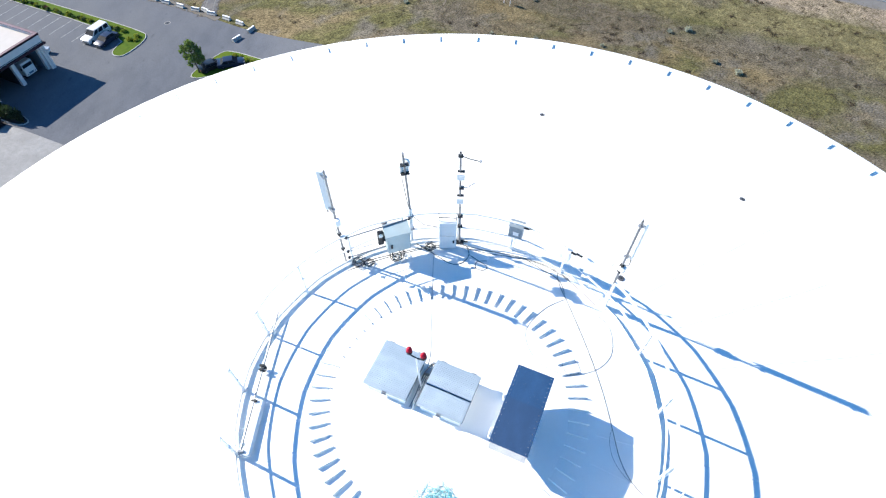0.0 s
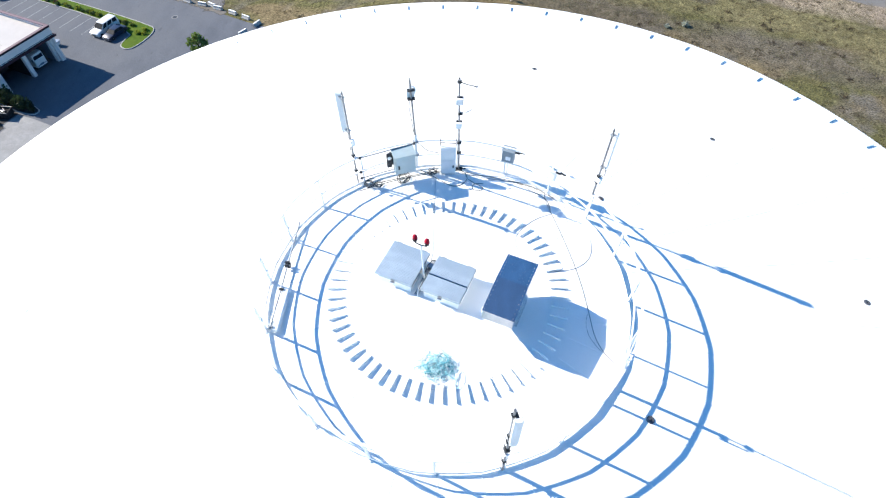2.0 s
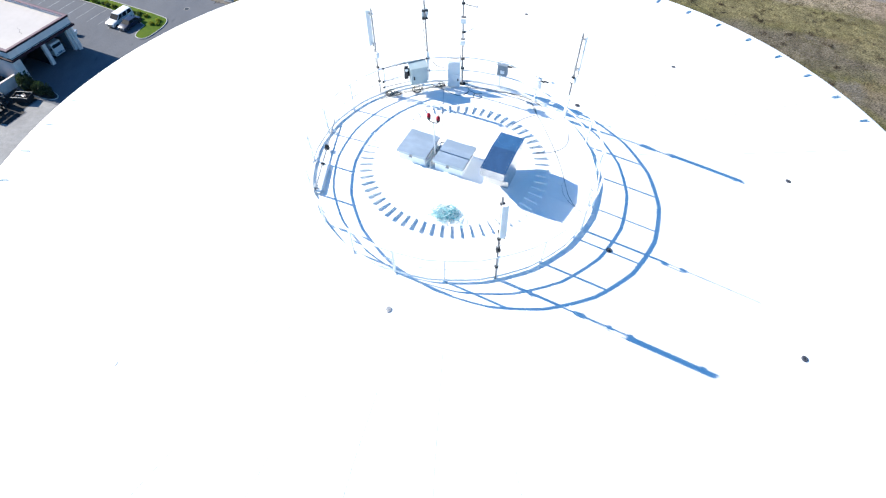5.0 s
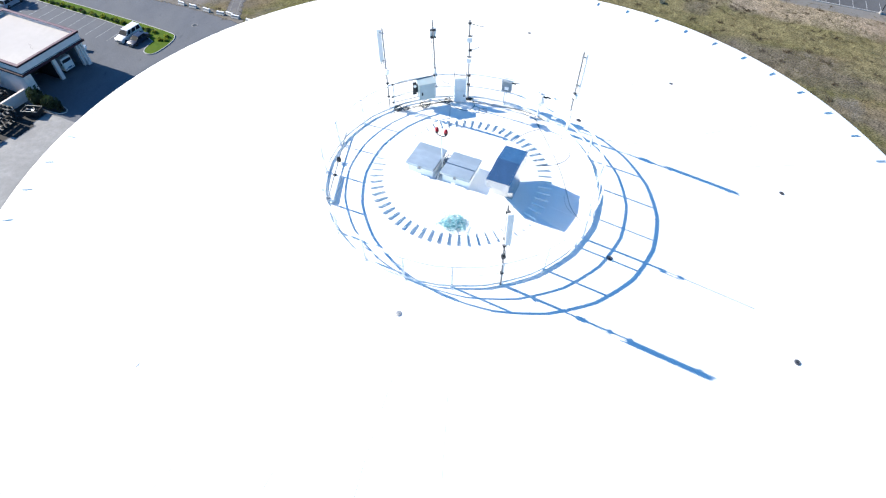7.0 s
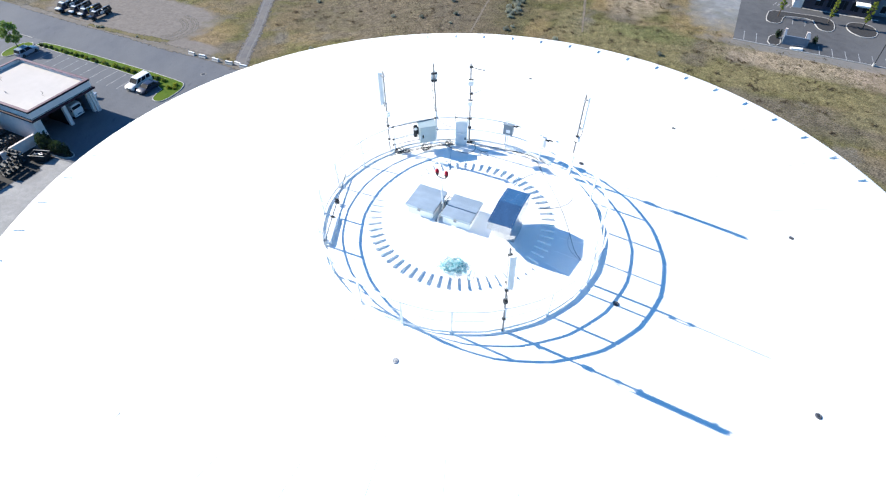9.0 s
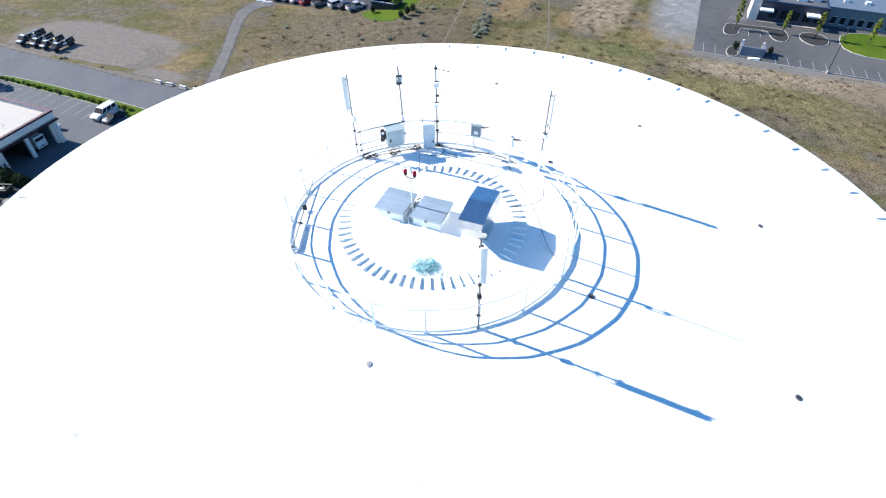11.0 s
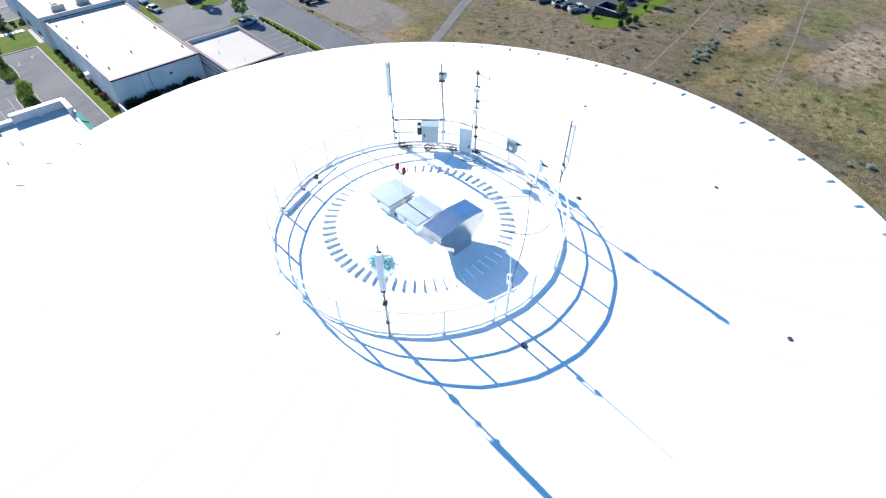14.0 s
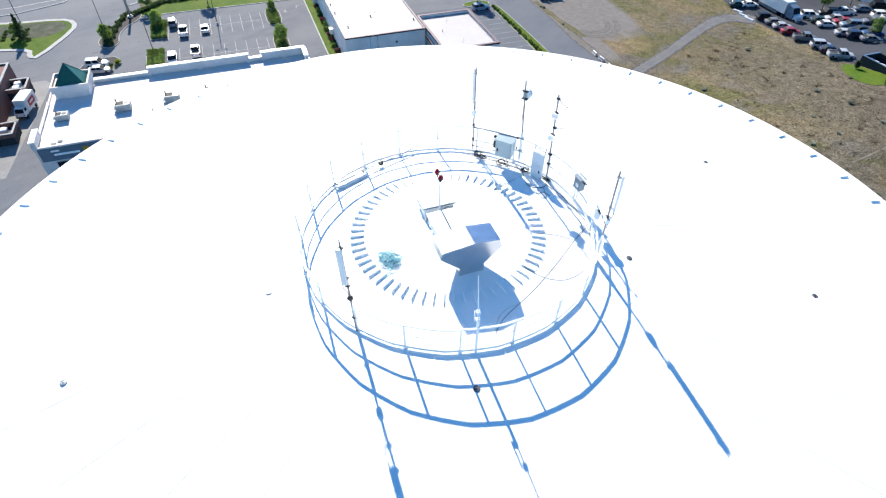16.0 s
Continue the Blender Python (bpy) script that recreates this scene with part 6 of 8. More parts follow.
def scrap_skip():
    """Open steel skip with white offcuts and pipes on dark rubbish."""
    rnd = random.Random(12)
    t = thing("scrap_skip", "dark open steel skip full of scrap and white offcuts", "skip", at_town(-90.5, 30.1, 20, 0.04))
    L, W, h = 1.25, 0.7, 1.1
    flare = lambda z: 0.12 * z / h
    for s in (-1, 1):
        part("side_wall", Geo().loft([[(x * (L + flare(z)), s * (W + flare(z) + o), z) for o, z in ((0, 0.08), (0, h), (0.05, h), (0.05, 0.08))] for x in (-1, 1)]), DARK_STEEL, t)
        part("end_wall", Geo().loft([[(s * (L + flare(z) + o), y * (W + flare(z)), z) for o, z in ((0, 0.08), (0, h), (0.05, h), (0.05, 0.08))] for y in (-1, 1)]), DARK_STEEL, t)
        part("rim_bar", Geo().box(-L - 0.18, L + 0.18, s * (W + 0.12) - 0.03, s * (W + 0.12) + 0.06, h, h + 0.06, ch=0.012), UNIT_GREY, t, "worn grey rim")
        part("skid", Geo().box(-L, L, s * 0.5 - 0.06, s * 0.5 + 0.06, -0.02, 0.09), DARK_STEEL, t)
    part("skip_floor", Geo().box(-L, L, -W, W, 0.08, 0.14), DARK_STEEL, t)
    heap = Geo()
    for k in range(26):
        a, c = rnd.uniform(0.12, 0.3), Vector((rnd.uniform(-1.0, 1.0), rnd.uniform(-0.45, 0.45), rnd.uniform(0.45, 0.95)))
        heap.box(-a, a, -a * 0.6, a * 0.6, -0.12, 0.12, Matrix.Translation(c) @ Matrix.Rotation(rnd.uniform(0, 3), 4, "Z") @ Matrix.Rotation(rnd.uniform(-0.6, 0.6), 4, "X"), 0.02)
    heap.box(-L, L, -W, W, 0.14, 0.6)
    tagged(part("rubbish", heap, DARK_OPENING, t, "dark heaped rubbish"), kind="stuff")
    for k in range(7):
        q = rnd.uniform(-0.8, 0.8)
        d = Vector((math.cos(q), math.sin(q), rnd.uniform(-0.25, 0.25))) * rnd.uniform(0.25, 0.5)
        c = Vector((rnd.uniform(-0.9, 0.9), rnd.uniform(-0.35, 0.35), 1.0 + 0.03 * k))
        part("offcut", Geo().cyl(c - d, c + d, 0.04, n=8), STUCCO if k % 2 else GALV, t, "pale pipe offcut")
    return t


scrap_skip()
kerbed_island([(-93.2, 33.2), (-93.2, 31.9), (-89.2, 31.6), (-86.4, 32.0), (-86.0, 33.2), (-88.0, 33.8), (-92.3, 33.8)], MULCH, "mulched shrub bed at the garage's corner", 1)

# ---- street, kerbs, stalls and parked cars by the garages ----
kerbed_island([(-128.5, 59.0), (-127.0, 60.7), (-88.2, 60.7), (-85.6, 59.2), (-85.3, 53.4), (-86.6, 52.2), (-88.6, 53.0), (-89.2, 58.2), (-127.6, 58.2)], LAWN, "narrow mown lawn strip beside the parking stalls", 2)
kerbed_island([(-71.5, 53.2), (-69.4, 52.8), (-66.0, 56.2), (-56.0, 58.4), (-56.0, 60.4), (-63.0, 61.5), (-69.0, 62.0), (-70.6, 61.0)], LAWN, "small kerbed lawn island in the asphalt yard", 2)
sheet("mulch_bed", smooth_loop(T((-68.5, 58.6), (-66.0, 57.4), (-58, 58.9), (-58, 60.4), (-66.5, 61.2)), 1), 0.16, MULCH, "dark mulch bed on the kerbed island", "planting bed")
kerbed_island([(-131.5, 52.0), (-128.6, 51.6), (-127.8, 57.6), (-130.2, 59.4), (-132.2, 57.0)], LAWN, "small kerbed lawn at the end of the stalls", 2)
lines("worn white parking lines beside the lawn strip", [(-124.9 + 2.75 * k, 52.6, -124.9 + 2.75 * k, 57.9) for k in range(13)])
tagged(part("kerb", kerb_geo(T((-330, 60.6), (-132, 60.6)), 0.2, 0.14, False), CONCRETE), "pale concrete kerb along the street", "kerb", kind="structure")
park("van", -94.2, 55.6, -90, "white", "cars by the lawn strip", "beside the lawn strip")
park("sedan", -91.4, 55.2, -90, "navy", "cars by the lawn strip", "beside the lawn strip")
park("suv", -126.2, 55.0, 92, "steel", "cars by the lawn strip", "at the end of the stalls")
park("sedan", -68.9, 56.6, 62, "black", "cars by the lawn island", "beside the kerbed lawn island")
park("sedan", -66.2, 58.4, 40, "navy", "cars by the lawn island", "beside the kerbed lawn island")
park("sedan", -150.5, 41.5, 10, "silver", "cars behind the garages", "behind the garages")
park("suv", -158.5, 41.5, 5, "white", "cars behind the garages", "behind the garages")
park("suv", -149.8, 52.4, 92, "black", "cars behind the garages", "beside a lawn corner")
kerbed_island([(-182, 55.4), (-182, 60.2), (-147.0, 60.2), (-143.2, 58.2), (-143.4, 51.0), (-145.2, 48.8), (-146.8, 50.6), (-147.4, 55.2)], LAWN, "kerbed lawn corner behind the garages", 2)
park("suv", -166.0, 52.4, 90, "black", "cars behind the garages", "at the kerb behind the garages")
park("sedan", -172.0, 52.4, 91, "navy", "cars behind the garages", "at the kerb behind the garages")
lines("worn white parking lines behind the garages", [(-179.0 + 2.75 * k, 50.2, -179.0 + 2.75 * k, 55.0) for k in range(11)])
bar = concrete_barrier()
tagged(bar, group="barriers at the street's end")
for i, (u, v, q) in enumerate([(-94.0, 70.3, -4), (-91.0, 70.3, 3), (-87.4, 70.3, -3), (-83.9, 70.5, 5), (-82.0, 71.0, -8), (-80.2, 70.6, 4), (-76.5, 70.4, -5), (-73.0, 69.9, -7), (-69.5, 68.6, 84), (-70.3, 65.3, 78)]):
    m = at_town(u, v, q, 0.03)
    if i:
        copy_thing(bar, m)
    else:
        bar.matrix_basis = m
mh = thing("manhole_cover", "round iron manhole cover in a pale concrete collar", "manhole", at_town(-85.9, 64.7, 0, 0.032))
part("collar", Geo().spin([(0.62, 0), (0.62, 0.008), (0.45, 0.008), (0.45, 0)], 24, closed=True), APRON, mh)
part("cover", Geo().spin([(0.44, 0.0), (0.43, 0.012), (0.01, 0.014)], 24), DARK_STEEL, mh)


def bin_stack():
    t = thing("bin_cart", "pale waste cart beside the garage's corner pier", "waste cart", at_town(-98.6, 48.3, 20, 0.03, 0.8))
    part("tub", Geo().loft([[(-0.5, -0.35, 0.15), (0.5, -0.35, 0.15), (0.5, 0.35, 0.15), (-0.5, 0.35, 0.15)], [(-0.8, -0.5, 1.1), (0.8, -0.5, 1.1), (0.8, 0.5, 1.1), (-0.8, 0.5, 1.1)]]), PANEL_GREY, t)
    part("rim", Geo().box(-0.84, 0.84, -0.54, 0.54, 1.1, 1.16), GALV, t)
    wheel_parts(t, [(-0.4, -0.3), (0.4, -0.3), (-0.4, 0.3), (0.4, 0.3)], 0.1, 0.06)
    return t


bin_stack()


def work_truck():
    """A flatbed service truck with a folded boom."""
    t = thing("service_truck", "dark navy service truck with a white bonnet and loaded bed", "truck")
    part("chassis", Geo().box(-4.2, 3.2, -0.45, 0.45, 0.55, 0.85), DARK_STEEL, t)
    part("cab", Geo().loft([[(1.4, -1.05, 0.8), (3.1, -1.05, 0.8), (3.1, 1.05, 0.8), (1.4, 1.05, 0.8)], [(1.4, -1.05, 1.6), (3.0, -1.05, 1.55), (3.0, 1.05, 1.55), (1.4, 1.05, 1.6)], [(1.5, -0.95, 2.45), (2.3, -0.9, 2.45), (2.3, 0.9, 2.45), (1.5, 0.95, 2.45)]]), PAINT["navy"], t, "dark blue cab")
    part("cab_roof", Geo().box(1.5, 2.28, -0.9, 0.9, 2.45, 2.52, ch=0.03), PAINT["white"], t, "white cab roof")
    part("windscreen", Geo().loft([[(2.98, -0.92, 1.62), (3.01, -0.92, 1.6), (3.01, 0.92, 1.6), (2.98, 0.92, 1.62)], [(2.34, -0.8, 2.36), (2.38, -0.8, 2.36), (2.38, 0.8, 2.36), (2.34, 0.8, 2.36)]]), GLASS, t)
    for s in (-1, 1):
        part("side_window", Geo().box(1.65, 2.5, s * 1.0 - 0.03, s * 1.0 + 0.03, 1.62, 2.2), GLASS, t)
        part("mirror", Geo().box(2.5, 2.58, s * 1.25 - 0.1, s * 1.25 + 0.1, 1.7, 2.1), DARK_STEEL, t)
    part("hood", Geo().box(3.0, 4.1, -0.9, 0.9, 1.18, 1.5, ch=0.12), PAINT["white"], t, "white bonnet top")
    part("front_end", Geo().box(3.0, 4.08, -0.88, 0.88, 0.6, 1.18), PAINT["black"], t)
    part("grille", Geo().box(4.1, 4.14, -0.6, 0.6, 0.85, 1.35), DARK_STEEL, t)
    part("flatbed", Geo().box(-4.3, 1.2, -1.2, 1.2, 0.95, 1.1), DARK_STEEL, t)
    for x in (-3.6, -2.0, -0.4):
        for s in (-1, 1):
            part("tool_box", Geo().box(x - 0.7, x + 0.7, s * 1.0 - 0.22, s * 1.0 + 0.22, 1.1, 1.75, ch=0.03), PAINT["silver" if x == -0.4 and s > 0 else "black"], t)
    part("turret", Geo().cyl((0.4, 0, 1.1), (0.4, 0, 2.1), 0.35, 0.28, 12), DARK_STEEL, t)
    part("boom", Geo().box(-3.9, 0.6, -0.14, 0.14, 2.1, 2.32, ch=0.03), GALV, t)
    part("basket", Geo().box(-4.3, -3.5, 0.3, 0.95, 1.75, 2.5, ch=0.05), DARK_STEEL, t, "dark lift basket")
    part("reel", Geo().cyl((-1.6, -0.5, 1.55), (-1.6, 0.3, 1.55), 0.42, n=14), DARK_STEEL, t, "dark cable reel")
    part("boom_tip", Geo().cyl((-3.9, 0, 2.2), (-4.4, 0, 1.7), 0.08, n=8), DARK_STEEL, t)
    part("headboard", Geo().box(1.15, 1.25, -1.15, 1.15, 1.1, 2.5), GALV, t)
    wheel_parts(t, [(3.0, -0.95), (3.0, 0.95), (-2.4, -0.95), (-2.4, 0.95), (-3.4, -0.95), (-3.4, 0.95)], 0.48, 0.3)
    return t


wt = work_truck()
tagged(wt, group="service trucks on the gravel")
for i, (u, q) in enumerate(((-137.6, -92), (-134.1, -88), (-130.8, -91), (-127.4, -89))):
    m = at_town(u, 75.6, q, 0.03, 0.84)
    if i:
        ob = copy_thing(wt, m)
        if i == 3:
            repaint(ob, ("cab", "hood"), PAINT["navy"])
            tagged(ob, "dark navy service truck with a folded boom on the gravel")
        if i == 2:
            repaint(ob, ("reel", "turret"), YELLOW)
            tagged(ob, "dark navy service truck with a yellow reel and turret")
    else:
        wt.matrix_basis = m

# ---- the white store with its corner tower ----
def store():
    t = thing("store_building", "white flat-roofed store with raised parapets and a corner tower", "building", pose(0, 0, 0, 0, 0, TOWN))
    u0, u1, v0, v1, z = -102.6, -81.0, -40.4, 6.2, 6.0
    slab_walls(t, u0, u1, v0, v1, -0.4, z, STUCCO)
    part("roof", Geo().box(u0 + 0.3, u1 - 0.3, v0 + 0.3, v1 - 0.3, 5.5, 5.72), STORE_ROOF, t, "bright white roof membrane")
    # thick raised parapets with shallow pilasters along the street side
    for a, b, zz in ((-33.2, -23.6, 6.35), (-23.6, -4.9, 7.2), (-4.9, -2.4, 6.35), (-2.4, v1, 7.2)):
        p = part("parapet", Geo().box(u0 - 0.25, u0 + 0.45, a, b, z, zz), STUCCO, t)
        part("parapet_cap", Geo().box(u0 - 0.35, u0 + 0.55, a - 0.05, b + 0.05, zz, zz + 0.16, ch=0.02), TANK_WHITE, p)
        if zz > 7:
            for v in (a, (a + b) / 2, b):
                part("pilaster", Geo().box(u0 + 0.45, u0 + 0.75, v - 0.45 if v > a else v, v + 0.45 if v < b else v, 5.7, zz - 0.1), STUCCO, p)
    part("parapet", Geo().box(u0 + 0.45, u0 + 4.2, v1 - 0.5, v1 + 0.15, z, 7.2), STUCCO, t)
    part("parapet_cap", Geo().box(u0 + 0.45, u0 + 4.3, v1 - 0.6, v1 + 0.25, 7.2, 7.36, ch=0.02), TANK_WHITE, t)
    part("parapet", Geo().box(u1 - 0.35, u1 + 0.05, v0 + 0.5, v1, z, 6.2), STUCCO, t)
    part("parapet", Geo().box(-96.6, u1 - 4.2, v0 - 0.05, v0 + 0.4, z, 6.12), STUCCO, t)
    p = part("parapet", Geo().box(u1 - 4.2, u1 - 0.05, v0 - 0.2, v0 + 0.5, z, 7.2), STUCCO, t)
    part("parapet_cap", Geo().box(u1 - 4.3, u1 + 0.05, v0 - 0.3, v0 + 0.6, 7.2, 7.36, ch=0.02), TANK_WHITE, p)
    part("parapet", Geo().box(u0 + 4.2, u1 - 0.35, v1 - 0.4, v1 + 0.02, z, 6.15), STUCCO, t)
    # dark fascia with a plain sign on the side that faces the tank
    f = part("fascia", Geo().box(u1, u1 + 0.12, v0 + 0.4, v1 - 0.4, 3.6, 5.9), SLATE, t, "slate blue-grey fascia")
    for k, (a, b, za, zb) in enumerate(((-38.2, -37.0, 5.2, 5.5), (-38.0, -34.2, 4.5, 4.85))):
        part("sign_bar", Geo().box(u1 + 0.121, u1 + 0.18, a, b, za, zb), TANK_WHITE, f, "plain white sign bar")
    part("sign_shield", Geo().box(u1 + 0.121, u1 + 0.2, -33.6, -32.8, 4.6, 5.4, ch=0.1), YELLOW, f, "plain gold sign shield")
    for v in (-36, -30, -24, -18, -12, -6, 0):
        w = part("shop_window", Geo().box(u1, u1 + 0.04, v - 2.2, v + 2.2, 0.5, 3.2), GLASS, t)
        part("window_frame", Geo().box(u1 + 0.041, u1 + 0.09, v - 2.3, v + 2.3, 3.2, 3.32).box(u1 + 0.041, u1 + 0.09, v - 0.05, v + 0.05, 0.5, 3.2), GALV, w)
    # corner tower
    a0, a1, b0, b1 = -102.9, -97.6, -39.0, -33.4
    tw = part("tower", Geo().box(a0, a1, b0, b1, -0.4, 7.7), STUCCO, t, "square white stucco tower")
    for lim in ((a0 - 0.3, a0, b0 - 0.3, b1 + 0.3), (a1, a1 + 0.3, b0 - 0.3, b1 + 0.3), (a0, a1, b0 - 0.3, b0), (a0, a1, b1, b1 + 0.3)):
        part("tower_band", Geo().box(*lim, 7.0, 8.2), STUCCO, tw, "raised stucco band")
    c = ((a0 + a1) / 2, (b0 + b1) / 2)
    m = 0.3
    part("pyramid_roof", Geo().add([(a0 + m, b0 + m, 7.72), (a1 - m, b0 + m, 7.72), (a1 - m, b1 - m, 7.72), (a0 + m, b1 - m, 7.72), (*c, 11.1)], [(0, 1, 4), (1, 2, 4), (2, 3, 4), (3, 0, 4), (3, 2, 1, 0)]), GREEN_METAL, tw, "dark green metal pyramid roof")
    rib = Geo()
    for p in ((a0 + m, b0 + m), (a1 - m, b0 + m), (a1 - m, b1 - m), (a0 + m, b1 - m)):
        rib.cyl((*p, 7.74), (*c, 11.13), 0.06, n=6)
    part("hip_rib", rib, GREEN_METAL, tw)
    for a in (-97.2, -102.2):
        part("awning", Geo().loft([[(a, v1, 5.0), (a, v1 + 1.5, 4.0), (a, v1 + 1.5, 3.8), (a, v1, 3.8)], [(a + 4.2, v1, 5.0), (a + 4.2, v1 + 1.5, 4.0), (a + 4.2, v1 + 1.5, 3.8), (a + 4.2, v1, 3.8)]]), TEAL, t, "teal cloth awning")
    part("downspout", Geo().cyl((-98.2, v1 + 0.1, 0), (-98.2, v1 + 0.1, 6.4), 0.09, n=8).box(-98.5, -97.9, v1, v1 + 0.35, 6.2, 6.6), GALV, t)
    for u, v in ((-82.4, -37.8), (-83.0, -36.9)):
        part("roof_pad", Geo().box(u - 0.3, u + 0.3, v - 0.35, v + 0.35, 5.72, 5.86, ch=0.02), PALE_SLAB, t, "pale concrete roof pad")
    for u, v, q in ((-93.8, -13.8, 80), (-93.2, -13.4, 30), (-92.5, -11.6, 0), (-87.8, -17.4, 40), (-88.6, -22.8, 35), (-90.2, -6.5, 20), (-86.5, -9.0, 60), (-94.6, -3.2, 10)):
        part("roof_pipe", Geo().cyl((u, v, 5.7), (u, v, 6.0), 0.08, n=8).cyl((u, v, 6.0), (u + 0.5 * math.cos(q), v + 0.5 * math.sin(q), 6.05), 0.06, n=6), DARK_STEEL, t)
    return t


store()
ac_unit(-90.4, -27.5, 5.72, 90, 2.5, 1.7, 1.3)
ac_unit(-91.0, -19.4, 5.72, 90, 2.5, 1.7, 1.3)
ac_unit(-91.2, -12.6, 5.72, 90, 2.3, 1.6, 1.2)
ac_unit(-90.2, -37.2, 5.72, 90, 2.1, 1.5, 1.1)


def brick_store():
    t = thing("brick_building", "red-brown brick building with pale coping", "building", pose(0, 0, 0, 0, 0, TOWN))
    u0, u1, v0, v1, z = -119, -94.0, -75, -50.8, 4.6
    slab_walls(t, u0, u1, v0, v1, -0.4, z, BRICK)
    part("roof", Geo().box(u0 + 0.3, u1 - 0.3, v0 + 0.3, v1 - 0.3, 4.2, 4.4), BRICK, t, "dull red roof")
    coping(t, u0, u1, v0, v1, z, CONCRETE, w=0.36, h=0.12)
    # lower service wing with pale copings
    for a, b, c, d, h in ((-114.8, -110.4, -50.8, -47.4, 2.6), (-98.8, -94.6, -50.8, -47.4, 1.9)):
        part("service_wing", Geo().box(a, b, c, d, -0.4, h - 0.4), DARK_OPENING, t, "dark service wing")
        for lim in ((a - 0.1, a + 0.15, c, d + 0.1), (b - 0.15, b + 0.1, c, d + 0.1), (a + 0.15, b - 0.15, d - 0.15, d + 0.1)):
            w = part("wing_wall", Geo().box(*lim, h - 0.41, h + 0.3), BRICK, t)
            part("wing_coping", Geo().box(lim[0] - 0.06, lim[1] + 0.06, lim[2] - 0.06, lim[3] + 0.06, h + 0.3, h + 0.42), CONCRETE, w)
    for k in range(3):
        part("roof_duct", Geo().box((-114.2, -112.4, -97.6)[k], (-112.8, -111.0, -96.2)[k], -49.9, -48.7, (2.0, 2.0, 1.3)[k], (2.9, 2.9, 2.2)[k], ch=0.15), PANEL_GREY, t)
    return t


brick_store()


def delivery_truck():
    t = thing("delivery_truck", "white box delivery truck with a plain red mark", "truck", at_town(-106.2, -47.4, -10, 0.03, 0.9))
    part("cargo_box", Geo().box(-3.4, 1.6, -1.2, 1.2, 0.9, 3.5, ch=0.05), PAINT["white"], t)
    part("red_mark", Geo().box(-2.4, 0.6, 1.201, 1.215, 1.5, 2.9), RED_PAINT, t, "plain red side mark")
    part("white_bar", Geo().box(-1.8, 0.0, 1.216, 1.225, 2.0, 2.4), PAINT["white"], t, "plain white bar")
    part("cab", Geo().loft([[(1.65, -1.0, 0.7), (3.4, -1.0, 0.7), (3.4, 1.0, 0.7), (1.65, 1.0, 0.7)], [(1.65, -1.0, 1.6), (3.3, -1.0, 1.5), (3.3, 1.0, 1.5), (1.65, 1.0, 1.6)], [(1.7, -0.9, 2.4), (2.6, -0.9, 2.4), (2.6, 0.9, 2.4), (1.7, 0.9, 2.4)]]), PAINT["white"], t)
    part("windscreen", Geo().loft([[(3.28, -0.85, 1.55), (3.32, -0.85, 1.53), (3.32, 0.85, 1.53), (3.28, 0.85, 1.55)], [(2.63, -0.8, 2.3), (2.67, -0.8, 2.3), (2.67, 0.8, 2.3), (2.63, 0.8, 2.3)]]), GLASS, t)
    for s in (-1, 1):
        part("side_window", Geo().box(1.9, 2.7, s * 0.97 - 0.03, s * 0.97 + 0.03, 1.6, 2.2), GLASS, t)
        part("headlight", Geo().box(3.36, 3.42, s * 0.75 - 0.14, s * 0.75 + 0.14, 0.95, 1.15), LENS, t)
    part("bumper", Geo().box(3.38, 3.52, -1.0, 1.0, 0.5, 0.75, ch=0.03), DARK_STEEL, t)
    wheel_parts(t, [(2.6, -0.9), (2.6, 0.9), (-2.2, -0.9), (-2.2, 0.9)], 0.42, 0.28)
    return t


delivery_truck()
# the store's parking lot
CELLS = [-21.9 + 2.45 * k for k in range(10)]
lines("worn white parking lines in the store's lot", [(a, v, b, v) for a, b in ((-142.2, -137.0), (-137.0, -131.8), (-126.2, -121.0), (-121.0, -115.8)) for v in CELLS] + [(-137, -21.9, -137, 0.2), (-121, -21.9, -121, 0.2)])
kerbed_island([(-142.6, 1.4), (-133.2, 1.4), (-132.8, 3.2), (-133.4, 5.0), (-142.4, 5.0), (-143, 3.2)], MULCH, "mulched planting island in the lot", 1)
kerbed_island([(-126.0, 1.4), (-116.8, 1.4), (-116.4, 3.1), (-117.0, 4.8), (-125.8, 4.8), (-126.4, 3.1)], MULCH, "mulched planting island in the lot", 1)
kerbed_island([(-142.8, -25.8), (-133.0, -25.8), (-132.6, -24.0), (-133.2, -22.2), (-142.6, -22.2), (-143.2, -24)], MULCH, "mulched planting island in the lot", 1)
kerbed_island([(-126.6, -26.4), (-116.8, -26.4), (-116.4, -24.6), (-117.0, -22.9), (-126.4, -22.9), (-127, -24.6)], MULCH, "mulched planting island in the lot", 1)
kerbed_island([(-136.0, -37.4), (-132.2, -36.4), (-131.0, -34.2), (-133.0, -32.6), (-138, -32.9), (-143.0, -31.4), (-146, -28.6), (-150, -28.0), (-152.4, -31), (-149.6, -33.4), (-144, -34.0), (-139, -35.6)], MULCH, "mulched bed at the lot's entrance", 1)
kerbed_island([(-121.2, -40.2), (-125.2, -39.0), (-126.6, -33.4), (-124.2, -31.8), (-122.4, -33.6), (-121.0, -36.0)], MULCH, "mulched corner bed in the lot", 1)
sheet("grass_strip", T((-148, 12.4), (-98, 12.4), (-98, 14.6), (-148, 14.6)), 0.10, LAWN, "mown grass strip between lot and warehouse", "lawn")
